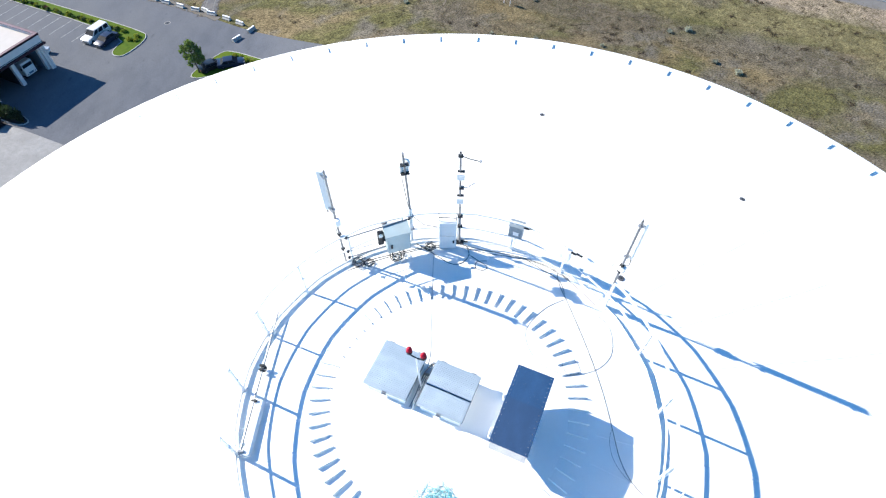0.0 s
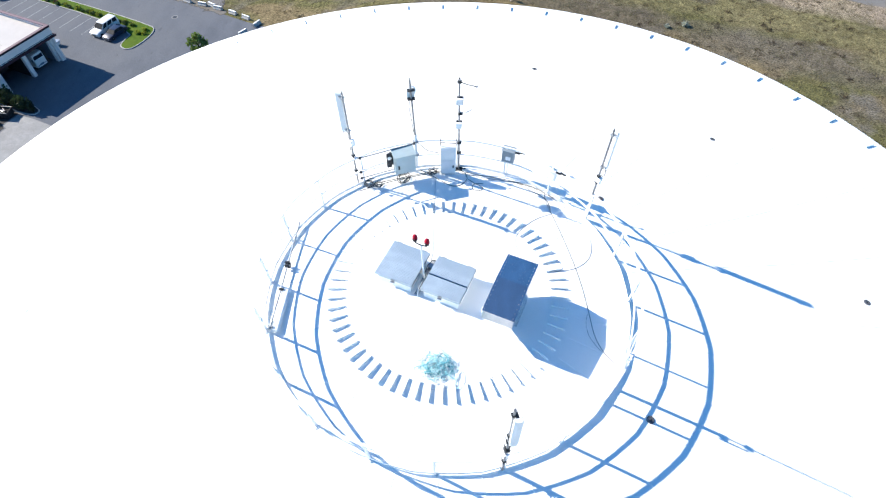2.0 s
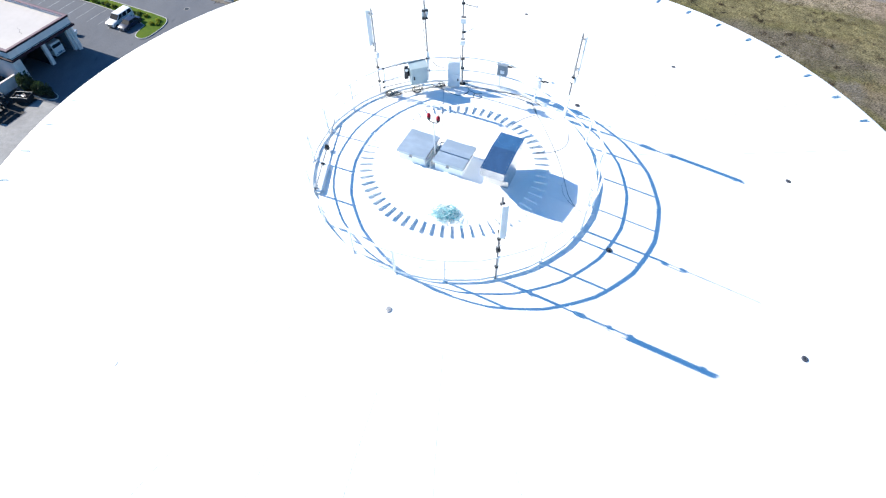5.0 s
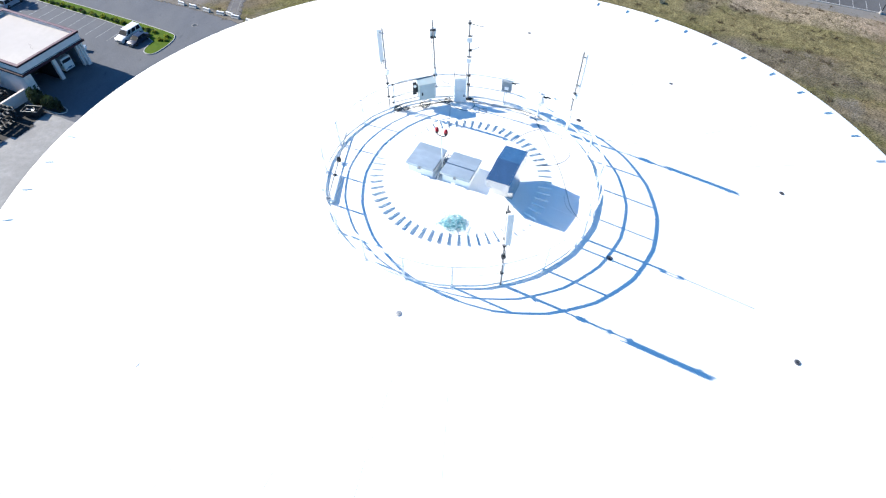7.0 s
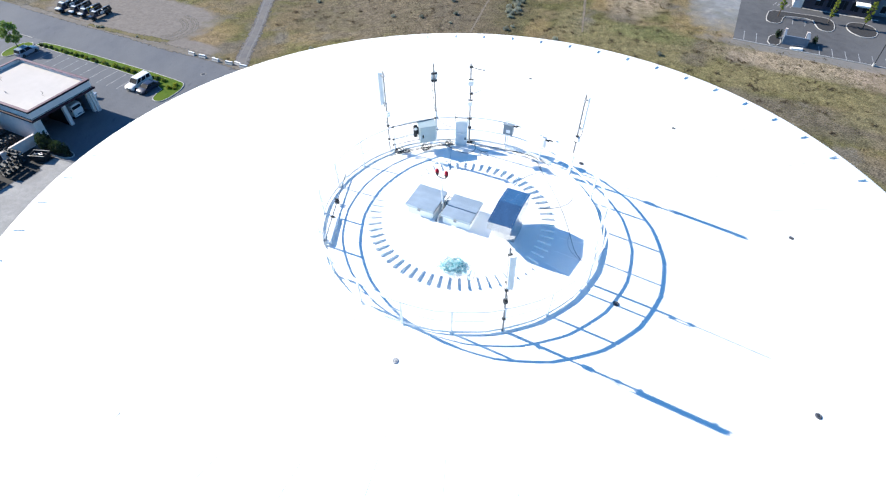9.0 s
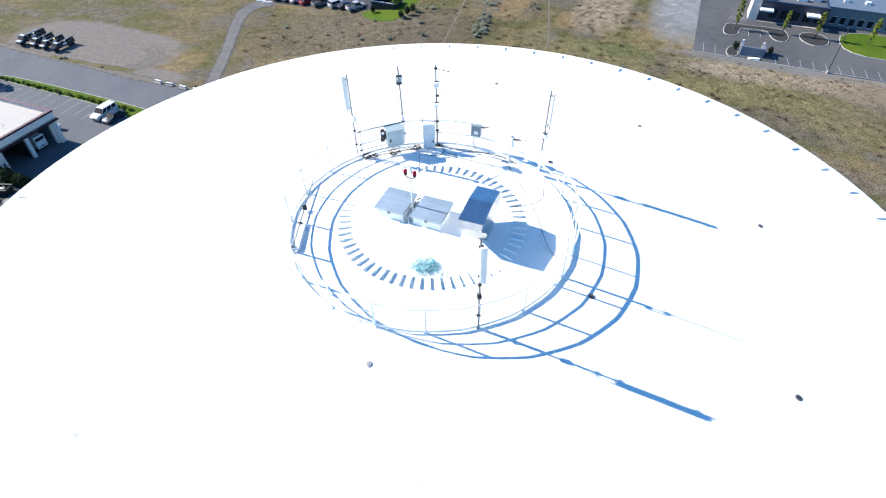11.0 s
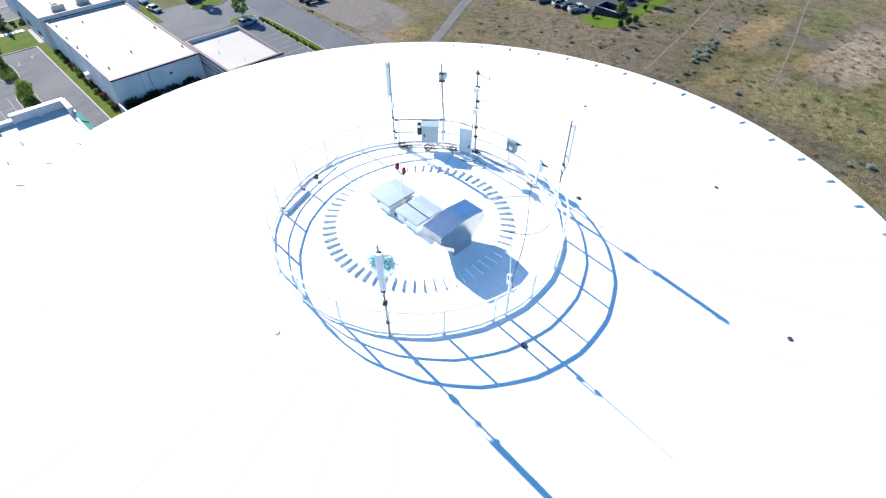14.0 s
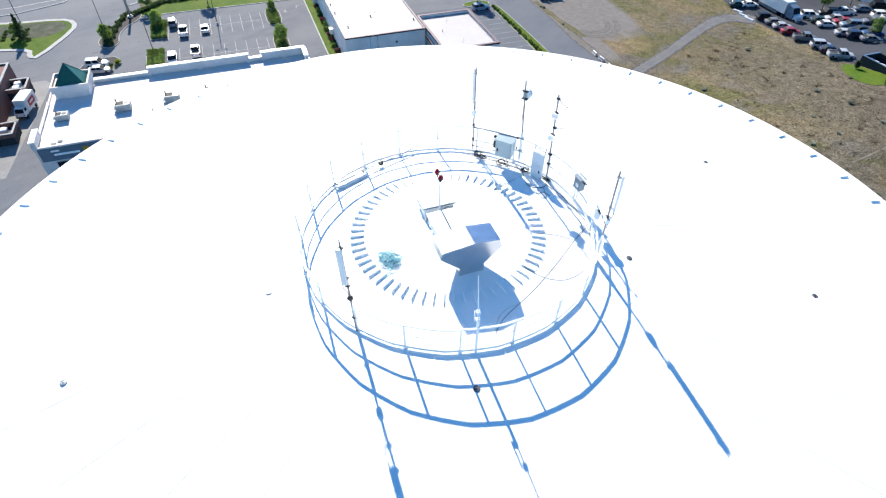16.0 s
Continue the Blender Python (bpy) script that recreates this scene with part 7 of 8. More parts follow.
tagged(part("kerb", kerb_geo(T((-148, 12.3), (-98, 12.3)), 0.3, 0.14, False), CONCRETE), "pale concrete kerb along the grass strip", "kerb", kind="structure")
sheet("mulch_strip", T((-143, 14.6), (-105, 14.6), (-105, 15.3), (-143, 15.3)), 0.11, MULCH, "dark mulch at the warehouse wall", "planting bed")
EDGE = [(-156.6, -31.4), (-159.2, -26.6), (-163.4, -10.3), (-166.1, 2.8), (-168.4, 14.0), (-171.8, 31.0), (-177.6, 60.0)]
sheet("rough_verge", T((-150, -30.0), *EDGE[1:], (-150, 60)), 0.06, ROUGH_GRASS, "rough olive grass between hedge and avenue", "grass")
sheet("avenue_verge", T((-150, -28.5), (-148, -28), (-148, 14.6), (-142, 16), (-142, 40), (-159, 40), (-158.4, 4.9), (-156.6, -3.5), (-155.8, -11.3), (-155.6, -22.4), (-152.1, -27.6)), 0.09, LAWN, "mown grass verge beside the avenue", "lawn")
tagged(part("kerb", kerb_geo(T((-148, -28), (-148, 12.3)), 0.3, 0.14, False), CONCRETE), "pale concrete kerb along the grass verge", "kerb", kind="structure")
tagged(part("kerb", kerb_geo(T(*EDGE), 0.5, 0.14, False), CONCRETE), "pale concrete kerb of the avenue", "kerb", kind="structure")
kerbed_island([(-157, -72), (-153, -60), (-152.2, -47), (-149.5, -43.6), (-144.5, -43.2), (-130.5, -49.4), (-132, -51.0), (-135.5, -51.4), (-137, -56), (-141, -72)], LAWN, "mown lawn wedge at the lot's entrance", 1, wide=1.1)
sheet("planting_wedge", smooth_loop(T((-152, -62), (-151, -48), (-148.5, -45), (-145, -45), (-141, -50), (-146, -62)), 1), 0.16, GROUNDCOVER, "low juniper cover on the lawn wedge", "planting bed")
kerbed_island([(-162.6, -90), (-158.6, -90), (-157.8, -61.3), (-163.2, -48.2), (-165.4, -46.5), (-166.4, -48.5), (-162.8, -61.5)], BLEACHED, "paved median of the avenue", 1, wide=0.4)
lines("white lane lines on the avenue", [(-163.5 - 1.5 * k, -36 + 6 * k, -164.2 - 1.5 * k, -33 + 6 * k) for k in range(14)] + [(-165.6, -38, -184.0, 40)])
for kind, u, v, q, p in (("suv", -140.4, -20.7, 182, "slate"), ("pickup", -134.4, -18.3, 180, "white"), ("sedan", -134.6, -13.4, 181, "white"), ("pickup", -122.4, -15.9, 180, "white"), ("suv", -119.6, -20.8, 0, "silver"), ("suv", -122.6, -36.3, 85, "white"), ("sedan", -119.4, -35.6, 84, "silver")):
    park(kind, u, v, q, p, "cars in the store's lot", "in the store's lot")
lines("worn white arrow marks in the store's lot", [(-143.6, 9.9, -141.8, 9.5), (-143.6, 9.5, -143.0, 10.3), (-141.6, 6.7, -140.0, 6.3), (-140.4, 5.9, -140.0, 6.9)], 0.2)
lamp_post(-137.2, -35.3, 9.5)
lamp_post(-126.2, -25.0, 7.0, False)
lamp_post(-137.2, -10.4, 9.0)
lamp_post(-153.0, -56.0, 9.0, False)
sheet("concrete_apron", T((-119.0, -46.2), (-117.2, -44.6), (-84, -47.6), (-84, -60), (-119, -60)), 0.03, APRON, "pale concrete apron beside the brick building", "pavement")
sheet("sidewalk", T((-159.4, 13.5), (-149.2, 13.3), (-149.2, 14.9), (-159.4, 15.1)), 0.11, CONCRETE, "pale concrete walk across the verge", "pavement")
median = kerb_geo(T((-170.6, -14), (-172.0, -9.1), (-176.0, 3.7), (-180, 17)), 0.5, 0.16, False)
tagged(part("kerb", median, CONCRETE), "pale concrete median kerb of the avenue", "kerb", kind="structure")
for k in range(5):
    st = thing("stepping_slab", "white concrete slab lying on the verge grass", "slab", at_town(-159.6 - 0.1 * (k % 2), 8.0 + 1.1 * k, 4 * k, 0.06), "slabs on the verge")
    part("slab", Geo().box(-0.75, 0.75, -0.4, 0.4, 0, 0.14, ch=0.03), CURB_WHITE, st)


def pylon():
    """A thick grey steel mast rising out of the hedge at the entrance."""
    t = thing("sign_pylon", "tall thick grey steel pylon in the entrance hedge", "pylon", at_town(-148.3, -30.7))
    part("base", Geo().box(-0.7, 0.7, -0.7, 0.7, -0.1, 0.5, ch=0.06), CONCRETE, t, "square concrete base")
    part("mast", Geo().box(-0.28, 0.28, -0.28, 0.28, 0.5, 6.2, ch=0.05), GALV, t)
    part("head_bracket", Geo().box(-0.45, 0.45, -0.3, 0.3, 6.2, 6.5, ch=0.05), GALV, t)
    part("collar", Geo().box(-0.36, 0.36, -0.36, 0.36, 0.5, 0.62, ch=0.03), GALV, t)
    return t


pylon()

# ---- office lot and car park beyond the field ----
def office():
    t = thing("office_building", "modern office with a white entrance block and navy walls", "building", pose(0, 0, 5.0, 0, 0, TOWN))
    part("entrance_block", Geo().box(22.3, 24.2, 142.4, 148.0, -0.4, 6.4), STUCCO, t, "tall white entrance block")
    part("main_wall", Geo().box(24.2, 38.6, 143.0, 143.4, -0.4, 4.5), NAVY, t, "dark navy front wall")
    part("roof", Geo().box(24.2, 38.3, 143.4, 165.0, 3.9, 4.2), ASPHALT, t, "grey flat roof")
    part("roof_edge", Geo().box(24.2, 38.7, 142.9, 143.5, 4.5, 4.64), NAVY, t)
    part("end_wall", Geo().box(38.3, 38.6, 143.4, 165, -0.4, 4.5), NAVY, t)
    for u in (25.6, 35.6):
        c = part("canopy", Geo().box(u - 1.3, u + 1.5, 140.9, 143.0, 2.8, 3.15, ch=0.03), TANK_WHITE, t, "flat white entrance canopy")
        part("canopy_edge", Geo().box(u - 1.3, u + 1.5, 140.86, 140.89, 2.8, 3.1), PANEL_GREY, c)
    for k in range(5):
        u = 27.4 + 2.4 * k
        w = part("window", Geo().box(u - 0.75, u + 0.75, 142.95, 143.0, 1.0, 2.9), GLASS, t)
        part("window_frame", Geo().box(u - 0.82, u + 0.82, 142.9, 142.949, 2.9, 2.96).box(u - 0.82, u + 0.82, 142.9, 142.949, 0.94, 1.0).box(u - 0.03, u + 0.03, 142.9, 142.949, 1.0, 2.9), NAVY, w)
    for u, v in ((27.5, 151), (33, 147.4), (36, 148.6)):
        part("roof_unit", Geo().box(u - 1, u + 1, v - 0.8, v + 0.8, 4.2, 5.0, ch=0.05), PANEL_GREY, t)
    return t


office()


def workshop_wing():
    t = thing("workshop_wing", "grey clad workshop wing with narrow dark windows", "building", pose(0, 0, 5.0, 0, 0, TOWN))
    part("wall", Geo().box(38.7, 90.0, 145.5, 168.0, -0.4, 4.2), SLATE, t)
    part("roof_edge", Geo().box(38.7, 90.1, 145.3, 168.1, 4.2, 4.4), SLATE, t)
    for k in range(24):
        u = 40.6 + 1.9 * k
        w = part("window", Geo().box(u - 0.5, u + 0.5, 145.42, 145.5, 0.7, 2.3), GLASS, t)
        part("window_frame", Geo().box(u - 0.56, u + 0.56, 145.38, 145.419, 2.3, 2.38).box(u - 0.56, u + 0.56, 145.38, 145.419, 0.62, 0.7), PANEL_GREY, w)
    for u in (42.5, 47.0, 53.0, 60.0, 68.0):
        part("roof_vent", Geo().box(u - 0.5, u + 0.5, 149.5, 150.5, 4.4, 5.0, ch=0.04), PANEL_GREY, t)
    return t


workshop_wing()
kerbed_island([(17.4, 130.9), (20.3, 130.9), (20.7, 135.6), (22.0, 136.1), (26.6, 136.6), (27.2, 134.2), (28.0, 131.6), (30.2, 131.2), (31.2, 133.6), (30.8, 138.0), (28.6, 139.0), (20.8, 138.3), (17.7, 138.0), (17.2, 134.2)], GREY_MULCH, "grey mulched double tree island in the office lot", 1)
kerbed_island([(33.6, 133.6), (36.6, 131.2), (39.4, 133.2), (39.4, 137.8), (36.4, 139.6), (33.4, 138)], GREY_MULCH, "round mulched tree island in the office lot", 2)
kerbed_island([(42.4, 141.6), (41.4, 134), (44.4, 130.0), (52, 129.4), (80, 129.4), (80, 143), (50, 144)], LAWN, "mown lawn before the workshop wing", 1)
kerbed_island([(18.1, 119.4), (20.6, 119.4), (20.6, 124.4), (18.5, 124.4)], GREY_MULCH, "small mulched bed beside the bin enclosure", 1)
lines("white parking lines in the office lot", [(13.6 + 2.45 * k, 119.2, 13.4 + 2.45 * k, 123.9) for k in range(2)] + [(28.2 + 2.45 * k, 118.4, 28.0 + 2.45 * k, 122.9) for k in range(22)] + [(22.7 + 2.5 * k, 132.2, 22.7 + 2.5 * k, 135.9) for k in range(2)] + [(18.2 + 0.9 * k, 141.2, 19.0 + 0.9 * k, 143.6) for k in range(5)])
sheet("sidewalk", T((24.4, 142.0), (40.0, 142.0), (40.0, 142.8), (24.4, 142.8)), 0.12, CONCRETE, "pale walk along the office wall", "pavement")
tagged(part("kerb", kerb_geo(T((11.5, 118.8), (92, 118.2)), 0.2, 0.14, False), CONCRETE), "pale concrete kerb of the office lot", "kerb", kind="structure")


def bin_enclosure(u0, u1, v0, v1, h, label, roofed):
    t = thing("bin_enclosure", label, "enclosure", pose(0, 0, rise(town(u0, v0)[0]), 0, 0, TOWN))
    slab_walls(t, u0, u1, v0, v1, -0.2, h, SLATE if roofed else DARK_OPENING, 0.25, skip=("n",) if roofed else ())
    if roofed:
        for lim in ((u0 - 0.05, u1 + 0.05, v0 - 0.05, v0 + 0.3), (u0 - 0.05, u0 + 0.3, v0 + 0.3, v1 - 0.4), (u1 - 0.3, u1 + 0.05, v0 + 0.3, v1 - 0.4)):
            part("coping", Geo().box(*lim, h, h + 0.06), SLATE, t)
        for a in (u0, u1 - 0.5):
            part("gate_post", Geo().box(a, a + 0.5, v1 - 0.4, v1, -0.1, h + 0.15), STUCCO, t, "white gate post")
    else:
        for lim in ((u0 - 0.05, u1 + 0.05, v0 - 0.05, v0 + 0.3), (u0 - 0.05, u0 + 0.3, v0 + 0.3, v1), (u1 - 0.3, u1 + 0.05, v0 + 0.3, v1)):
            part("coping", Geo().box(*lim, h, h + 0.1), GALV, t)
        for k in range(2):
            b = part("bin", Geo().box(u0 + 0.6 + 2.3 * k, u0 + 2.4 + 2.3 * k, v0 + 1, v0 + 2.4, 0, 1.3, ch=0.05), DARK_STEEL, t)
            part("bin_lid", Geo().box(u0 + 0.55 + 2.3 * k, u0 + 2.45 + 2.3 * k, v0 + 0.95, v0 + 2.45, 1.3, 1.38), PANEL_GREY, b)
    return t


bin_enclosure(20.9, 25.6, 120.8, 124.4, 1.85, "slate-blue walled bin enclosure in the office lot", True)
bin_enclosure(-66.0, -59.6, 116.9, 121.6, 2.1, "dark walled bin enclosure beside the lawn", False)
white_slab = thing("loading_ramp", "low white concrete ramp behind the bin enclosure", "ramp", at_town(23.8, 119.5))
part("ramp", Geo().loft([[(-1.2, y, 0), (1.2, y, 0), (1.05, y, 0.4), (-1.05, y, 0.2)] for y in (0.4, -0.4)]), TANK_WHITE, white_slab)
part("ramp_rail", Geo().cyl((-1.1, -0.4, 0.25), (-1.1, -0.4, 0.9), 0.03, n=6).cyl((1.1, -0.4, 0.45), (1.1, -0.4, 1.1), 0.03, n=6).cyl((-1.1, -0.4, 0.9), (1.1, -0.4, 1.1), 0.03, n=6), GALV, white_slab)
lamp_post(37.8, 118.4, 9.0, False)
# the car park with its lawn corner
sheet("corner_lawn", smooth_loop(T((-67.6, 114.4), (-66.1, 112.6), (-62.4, 110.4), (-58.8, 109.8), (-56.3, 111.2), (-55.8, 117), (-56.0, 128), (-55.7, 140), (-56.6, 160), (-57, 190), (-59.8, 190), (-59.8, 160), (-59.7, 140), (-59.9, 124), (-58.8, 117.2), (-63.9, 116.4), (-67, 115.9)), 1), 0.06, LAWN, "mown lawn corner beside the car park", "lawn")
ROW = "at the car park's edge"
for i, (u, v, q, kind, p) in enumerate(((-98.0, 122.6, 68, "suv", "black"), (-94.8, 122.4, 70, "sedan", "grey"), (-91.6, 121.9, 66, "sedan", "silver"), (-88.0, 121.0, 64, "sedan", "red"), (-83.0, 120.2, 62, "pickup", "grey"), (-77.6, 119.2, 62, "suv", "silver"), (-74.4, 118.4, 60, "sedan", "navy"), (-70.8, 117.4, 60, "pickup", "silver"), (-106.4, 124.6, 75, "sedan", "white"), (-107.4, 121.6, 74, "sedan", "teal"))):
    park(kind, u, v, q, p, "cars along the car park's edge", ROW)
for u, v, q, kind, p in ((-94.6, 133.4, 65, "suv", "white"), (-90.8, 132.6, 64, "sedan", "teal"), (-87.5, 131.4, 66, "sedan", "white"), (-94.0, 138.6, 245, "suv", "black"), (-90.0, 136.4, 244, "sedan", "silver"), (-87.2, 136.0, 245, "sedan", "red"), (-92.4, 141.6, 245, "pickup", "white"), (-84.4, 135.2, 246, "suv", "slate"), (-80.8, 129.6, 65, "sedan", "silver"), (-78.0, 129.8, 64, "suv", "navy"), (-80.6, 133.8, 245, "sedan", "black"), (-91.6, 147.4, 66, "sedan", "slate"), (-91.0, 152.2, 66, "suv", "black"), (-85.5, 146.0, 66, "suv", "white"), (-82.0, 145.6, 66, "pickup", "white"), (-77.6, 134.0, 245, "sedan", "blue"), (-74.8, 130.4, 64, "sedan", "grey"), (-83.6, 141.0, 246, "sedan", "grey")):
    park(kind, u, v, q, p, "cars in the car park", "in the car park")
for u, v, q, kind, p in ((-63.2, 126.8, 172, "sedan", "navy"), (-63.4, 130.7, 174, "suv", "navy"), (-64.2, 135.0, 172, "suv", "silver"), (-63.0, 139.4, 174, "sedan", "white"), (-63.6, 143.6, 172, "suv", "white"), (-63.2, 151.6, 173, "suv", "navy"), (-63.4, 156.2, 172, "sedan", "grey"), (-74.8, 140.6, 66, "suv", "black"), (-71.0, 146.0, 66, "sedan", "silver")):
    park(kind, u, v, q, p, "cars in the car park", "beside the lawn strip")
lines("worn white parking lines in the car park", [(-100 + 3.3 * k, 120.2 - 0.03 * k * k, -98.6 + 3.3 * k, 124.6 - 0.03 * k * k) for k in range(10)] + [(-96.2 + 3.3 * k, 131.2 - 0.3 * k, -94.0 + 3.3 * k, 141.2 - 0.3 * k) for k in range(8)])


def semi_truck():
    t = thing("semi_truck", "long white semi trailer with a pale blue tractor", "truck", at_town(-101.5, 128.6, -2, 0.03))
    part("trailer", Geo().box(-8.2, 4.4, -1.28, 1.28, 1.15, 4.0, ch=0.05), PAINT["white"], t)
    part("trailer_frame", Geo().box(-8.0, 4.2, -0.5, 0.5, 0.9, 1.15), DARK_STEEL, t)
    part("side_skirt", Geo().box(-5.0, 2.0, -1.26, -1.22, 0.45, 1.14).box(-5.0, 2.0, 1.22, 1.26, 0.45, 1.14), PAINT["grey"], t)
    for x in (-7.9, -4, 0, 4.1):
        part("marker", Geo().box(x - 0.05, x + 0.05, -1.3, -1.28, 1.2, 1.3), TAIL, t)
    part("sleeper_cab", Geo().loft([[(5.0, -1.2, 0.8), (7.2, -1.2, 0.8), (7.2, 1.2, 0.8), (5.0, 1.2, 0.8)], [(5.0, -1.2, 2.0), (7.1, -1.2, 2.0), (7.1, 1.2, 2.0), (5.0, 1.2, 2.0)], [(5.0, -1.1, 3.6), (6.4, -1.0, 3.3), (6.4, 1.0, 3.3), (5.0, 1.1, 3.6)]]), PAINT["slate"], t)
    part("windscreen", Geo().loft([[(7.1, -1.0, 2.05), (7.14, -1.0, 2.03), (7.14, 1.0, 2.03), (7.1, 1.0, 2.05)], [(6.45, -0.9, 3.2), (6.5, -0.9, 3.2), (6.5, 0.9, 3.2), (6.45, 0.9, 3.2)]]), GLASS, t)
    part("bonnet", Geo().box(7.1, 8.6, -0.95, 0.95, 0.8, 1.95, ch=0.15), PAINT["white"], t)
    part("bumper", Geo().box(8.55, 8.75, -1.15, 1.15, 0.4, 0.85, ch=0.04), RIM, t)
    part("exhaust", Geo().cyl((4.85, -1.1, 1.0), (4.85, -1.1, 3.9), 0.08, n=8).cyl((4.85, 1.1, 1.0), (4.85, 1.1, 3.9), 0.08, n=8), RIM, t)
    wheel_parts(t, [(x, s * 1.0) for x in (-7.2, -5.9, 4.0, 5.2, 7.9) for s in (-1, 1)], 0.5, 0.32)
    return t


semi_truck()


def depot():
    """The dark long building that closes the car park behind the semi."""
    t = thing("depot_building", "long dark-walled depot behind the car park", "building", pose(0, 0, 0, 0, 0, TOWN))
    part("wall", Geo().box(-150, -84, 154, 175, -1, 8), NAVY, t)
    part("roof_edge", Geo().box(-150.2, -83.8, 153.8, 175.2, 8, 8.3), PANEL_GREY, t)
    for k in range(10):
        d = part("dock_door", Geo().box(-146 + 6 * k, -142.4 + 6 * k, 153.95, 154.0, 1.2, 4.4), GREY_WALL, t)
        part("dock_bumper", Geo().box(-146 + 6 * k, -145.6 + 6 * k, 153.7, 153.949, 0.8, 1.2), TYRE, d)
    return t


depot()
tagged(part("edge_block", Geo().box(-1.3, 1.3, -0.2, 0.2, 0, 0.3, ch=0.04), RAIL_WHITE, None, "white painted edge block at the car park"), category="barrier", group="edge blocks").matrix_basis = at_town(-104.4, 119.4, 20)
for u, v in ((-101.8, 118.9), (-99.4, 118.6)):
    copy_thing(bpy.data.objects["edge_block"], at_town(u, v, 12))


def field_sign():
    t = thing("field_sign", "white sign board on two posts in the dry field", "sign", at_town(-27.3, 89.0, 70))
    for y in (-0.7, 0.7):
        part("post", Geo().box(-0.05, 0.05, y - 0.05, y + 0.05, -0.2, 2.0), STUCCO, t)
    part("board", Geo().box(0.051, 0.08, -0.8, 0.8, 1.0, 2.0), STUCCO, t)
    return t


field_sign()

# ---- trees, shrubs and the field's scrub ----
street_tree = tree_kind("street_tree", "young leafy green street tree on the kerbed lawn", 6.2, 1.75, 4.6, LEAF, 11, 18, 80, 0.2)
scatter_copies(street_tree, [(-130.0, 55.6, 1.0, 0), (-70.2, 54.6, 1.0, 130), (-146.8, 52.6, 1.0, 200), (-151.2, -12, 0.95, 40), (-151.5, -26.5, 0.9, 90), (-97.4, 140.3, 0.95, 10), (-96.6, 149.0, 0.9, 70), (-76.6, 133.0, 0.75, 100), (-59.4, 117.9, 0.62, 160), (-58.4, 129.0, 0.75, 20), (-58.4, 141.5, 0.8, 80), (-58.6, 154.6, 0.8, 140), (-86.6, 152.0, 0.9, 230)], "street trees")
lot_tree = tree_kind("lot_tree", "full green tree in a mulched lot island", 4.6, 1.5, 3.7, LEAF_BRIGHT, 21, 18, 80, 0.2)
scatter_copies(lot_tree, [(-121.6, 3.2, 1.0, 0), (-141.4, 3.3, 0.62, 80), (-139.5, -24.0, 0.95, 150), (-135.0, -35.0, 0.9, 210), (-142.8, -54.6, 0.8, 60)], "trees in the lot islands")
slim_tree = tree_kind("slim_tree", "slim yellow-green young tree in the office lot", 7.0, 0.75, 5.8, LEAF_YELLOW, 31, 18, 60, 0.15)
scatter_copies(slim_tree, [(19.6, 135.0, 1.0, 0), (29.8, 136.2, 0.8, 70), (36.6, 136.2, 0.9, 140), (47.4, 136.8, 0.9, 200), (56, 136, 0.9, 20), (66, 136, 0.9, 90)], "slim trees in the office lot")
conifer = conifer_kind("conifer", "dark slim conifer on the grass", 6.0, 1.3, LEAF_DARK, 41)
scatter_copies(conifer, [(-159.0, 5.0, 1.05, 0), (-141.6, -53.4, 1.0, 70), (-150.2, 26, 0.9, 150), (-164.6, 9.6, 0.95, 220)], "conifers on the verge")
hedge_bush = shrub_kind("hedge_shrub", "clipped dark green hedge shrub", 0.62, 0.95, LEAF_DARK, 51)
spots = [(-126.6 + 1.55 * k + 0.25 * math.sin(k * 5.1), 58.8 + 0.2 * math.sin(k * 3.3), 0.8 + 0.25 * abs(math.sin(k * 2.1)), 37 * k) for k in range(24)]
spots += [(-142 + 1.5 * k, 14.7, 1.0 + 0.3 * abs(math.sin(k * 1.7)), 50 * k) for k in range(25) if k % 3]
spots += [(-124.6 + 0.6 * k, -38.2 + 0.95 * k, 0.9, 60 * k) for k in range(7)] + [(-132.4 - 1.15 * k, -34.6 + 0.012 * k * k + 0.45 * math.sin(k * 2.1), 1.25, 60 * k) for k in range(17)] + [(-134.0 - 1.2 * k, -35.6 + 0.01 * k * k, 1.15, 80 * k) for k in range(8)]
scatter_copies(hedge_bush, spots, "hedge shrubs")
island_bush = shrub_kind("island_shrub", "leafy green shrub in a mulched bed", 0.62, 0.9, LEAF, 57)
spots = [(-141.4 + 1.35 * (k % 7), -25.1 + 1.2 * (k // 7), 1.12 + 0.12 * math.sin(k), 41 * k) for k in range(21)]
spots += [(-125.4 + 1.35 * (k % 7), -25.6 + 1.2 * (k // 7), 1.12 + 0.12 * math.sin(k + 2), 43 * k) for k in range(21)]
spots += [(-141.2 + 1.5 * (k % 6), 2.5 + 1.4 * (k // 6), 1.1, 47 * k) for k in range(12)] + [(-125.0 + 1.5 * (k % 6), 2.4 + 1.3 * (k // 6), 1.1, 47 * k) for k in range(12)]
spots += [(-141.2 + 3.1 * k, 14.5 + 0.2 * math.sin(k * 2.2), 0.9 + 0.2 * math.sin(k * 1.7), 50 * k) for k in range(12)]
scatter_copies(island_bush, spots, "shrubs in the beds of the lot")
avenue_hedge = shrub_kind("verge_shrub", "large dark shrub in a hedge along the verge", 1.0, 1.1, LEAF_DARK, 52, 90, 0.13)
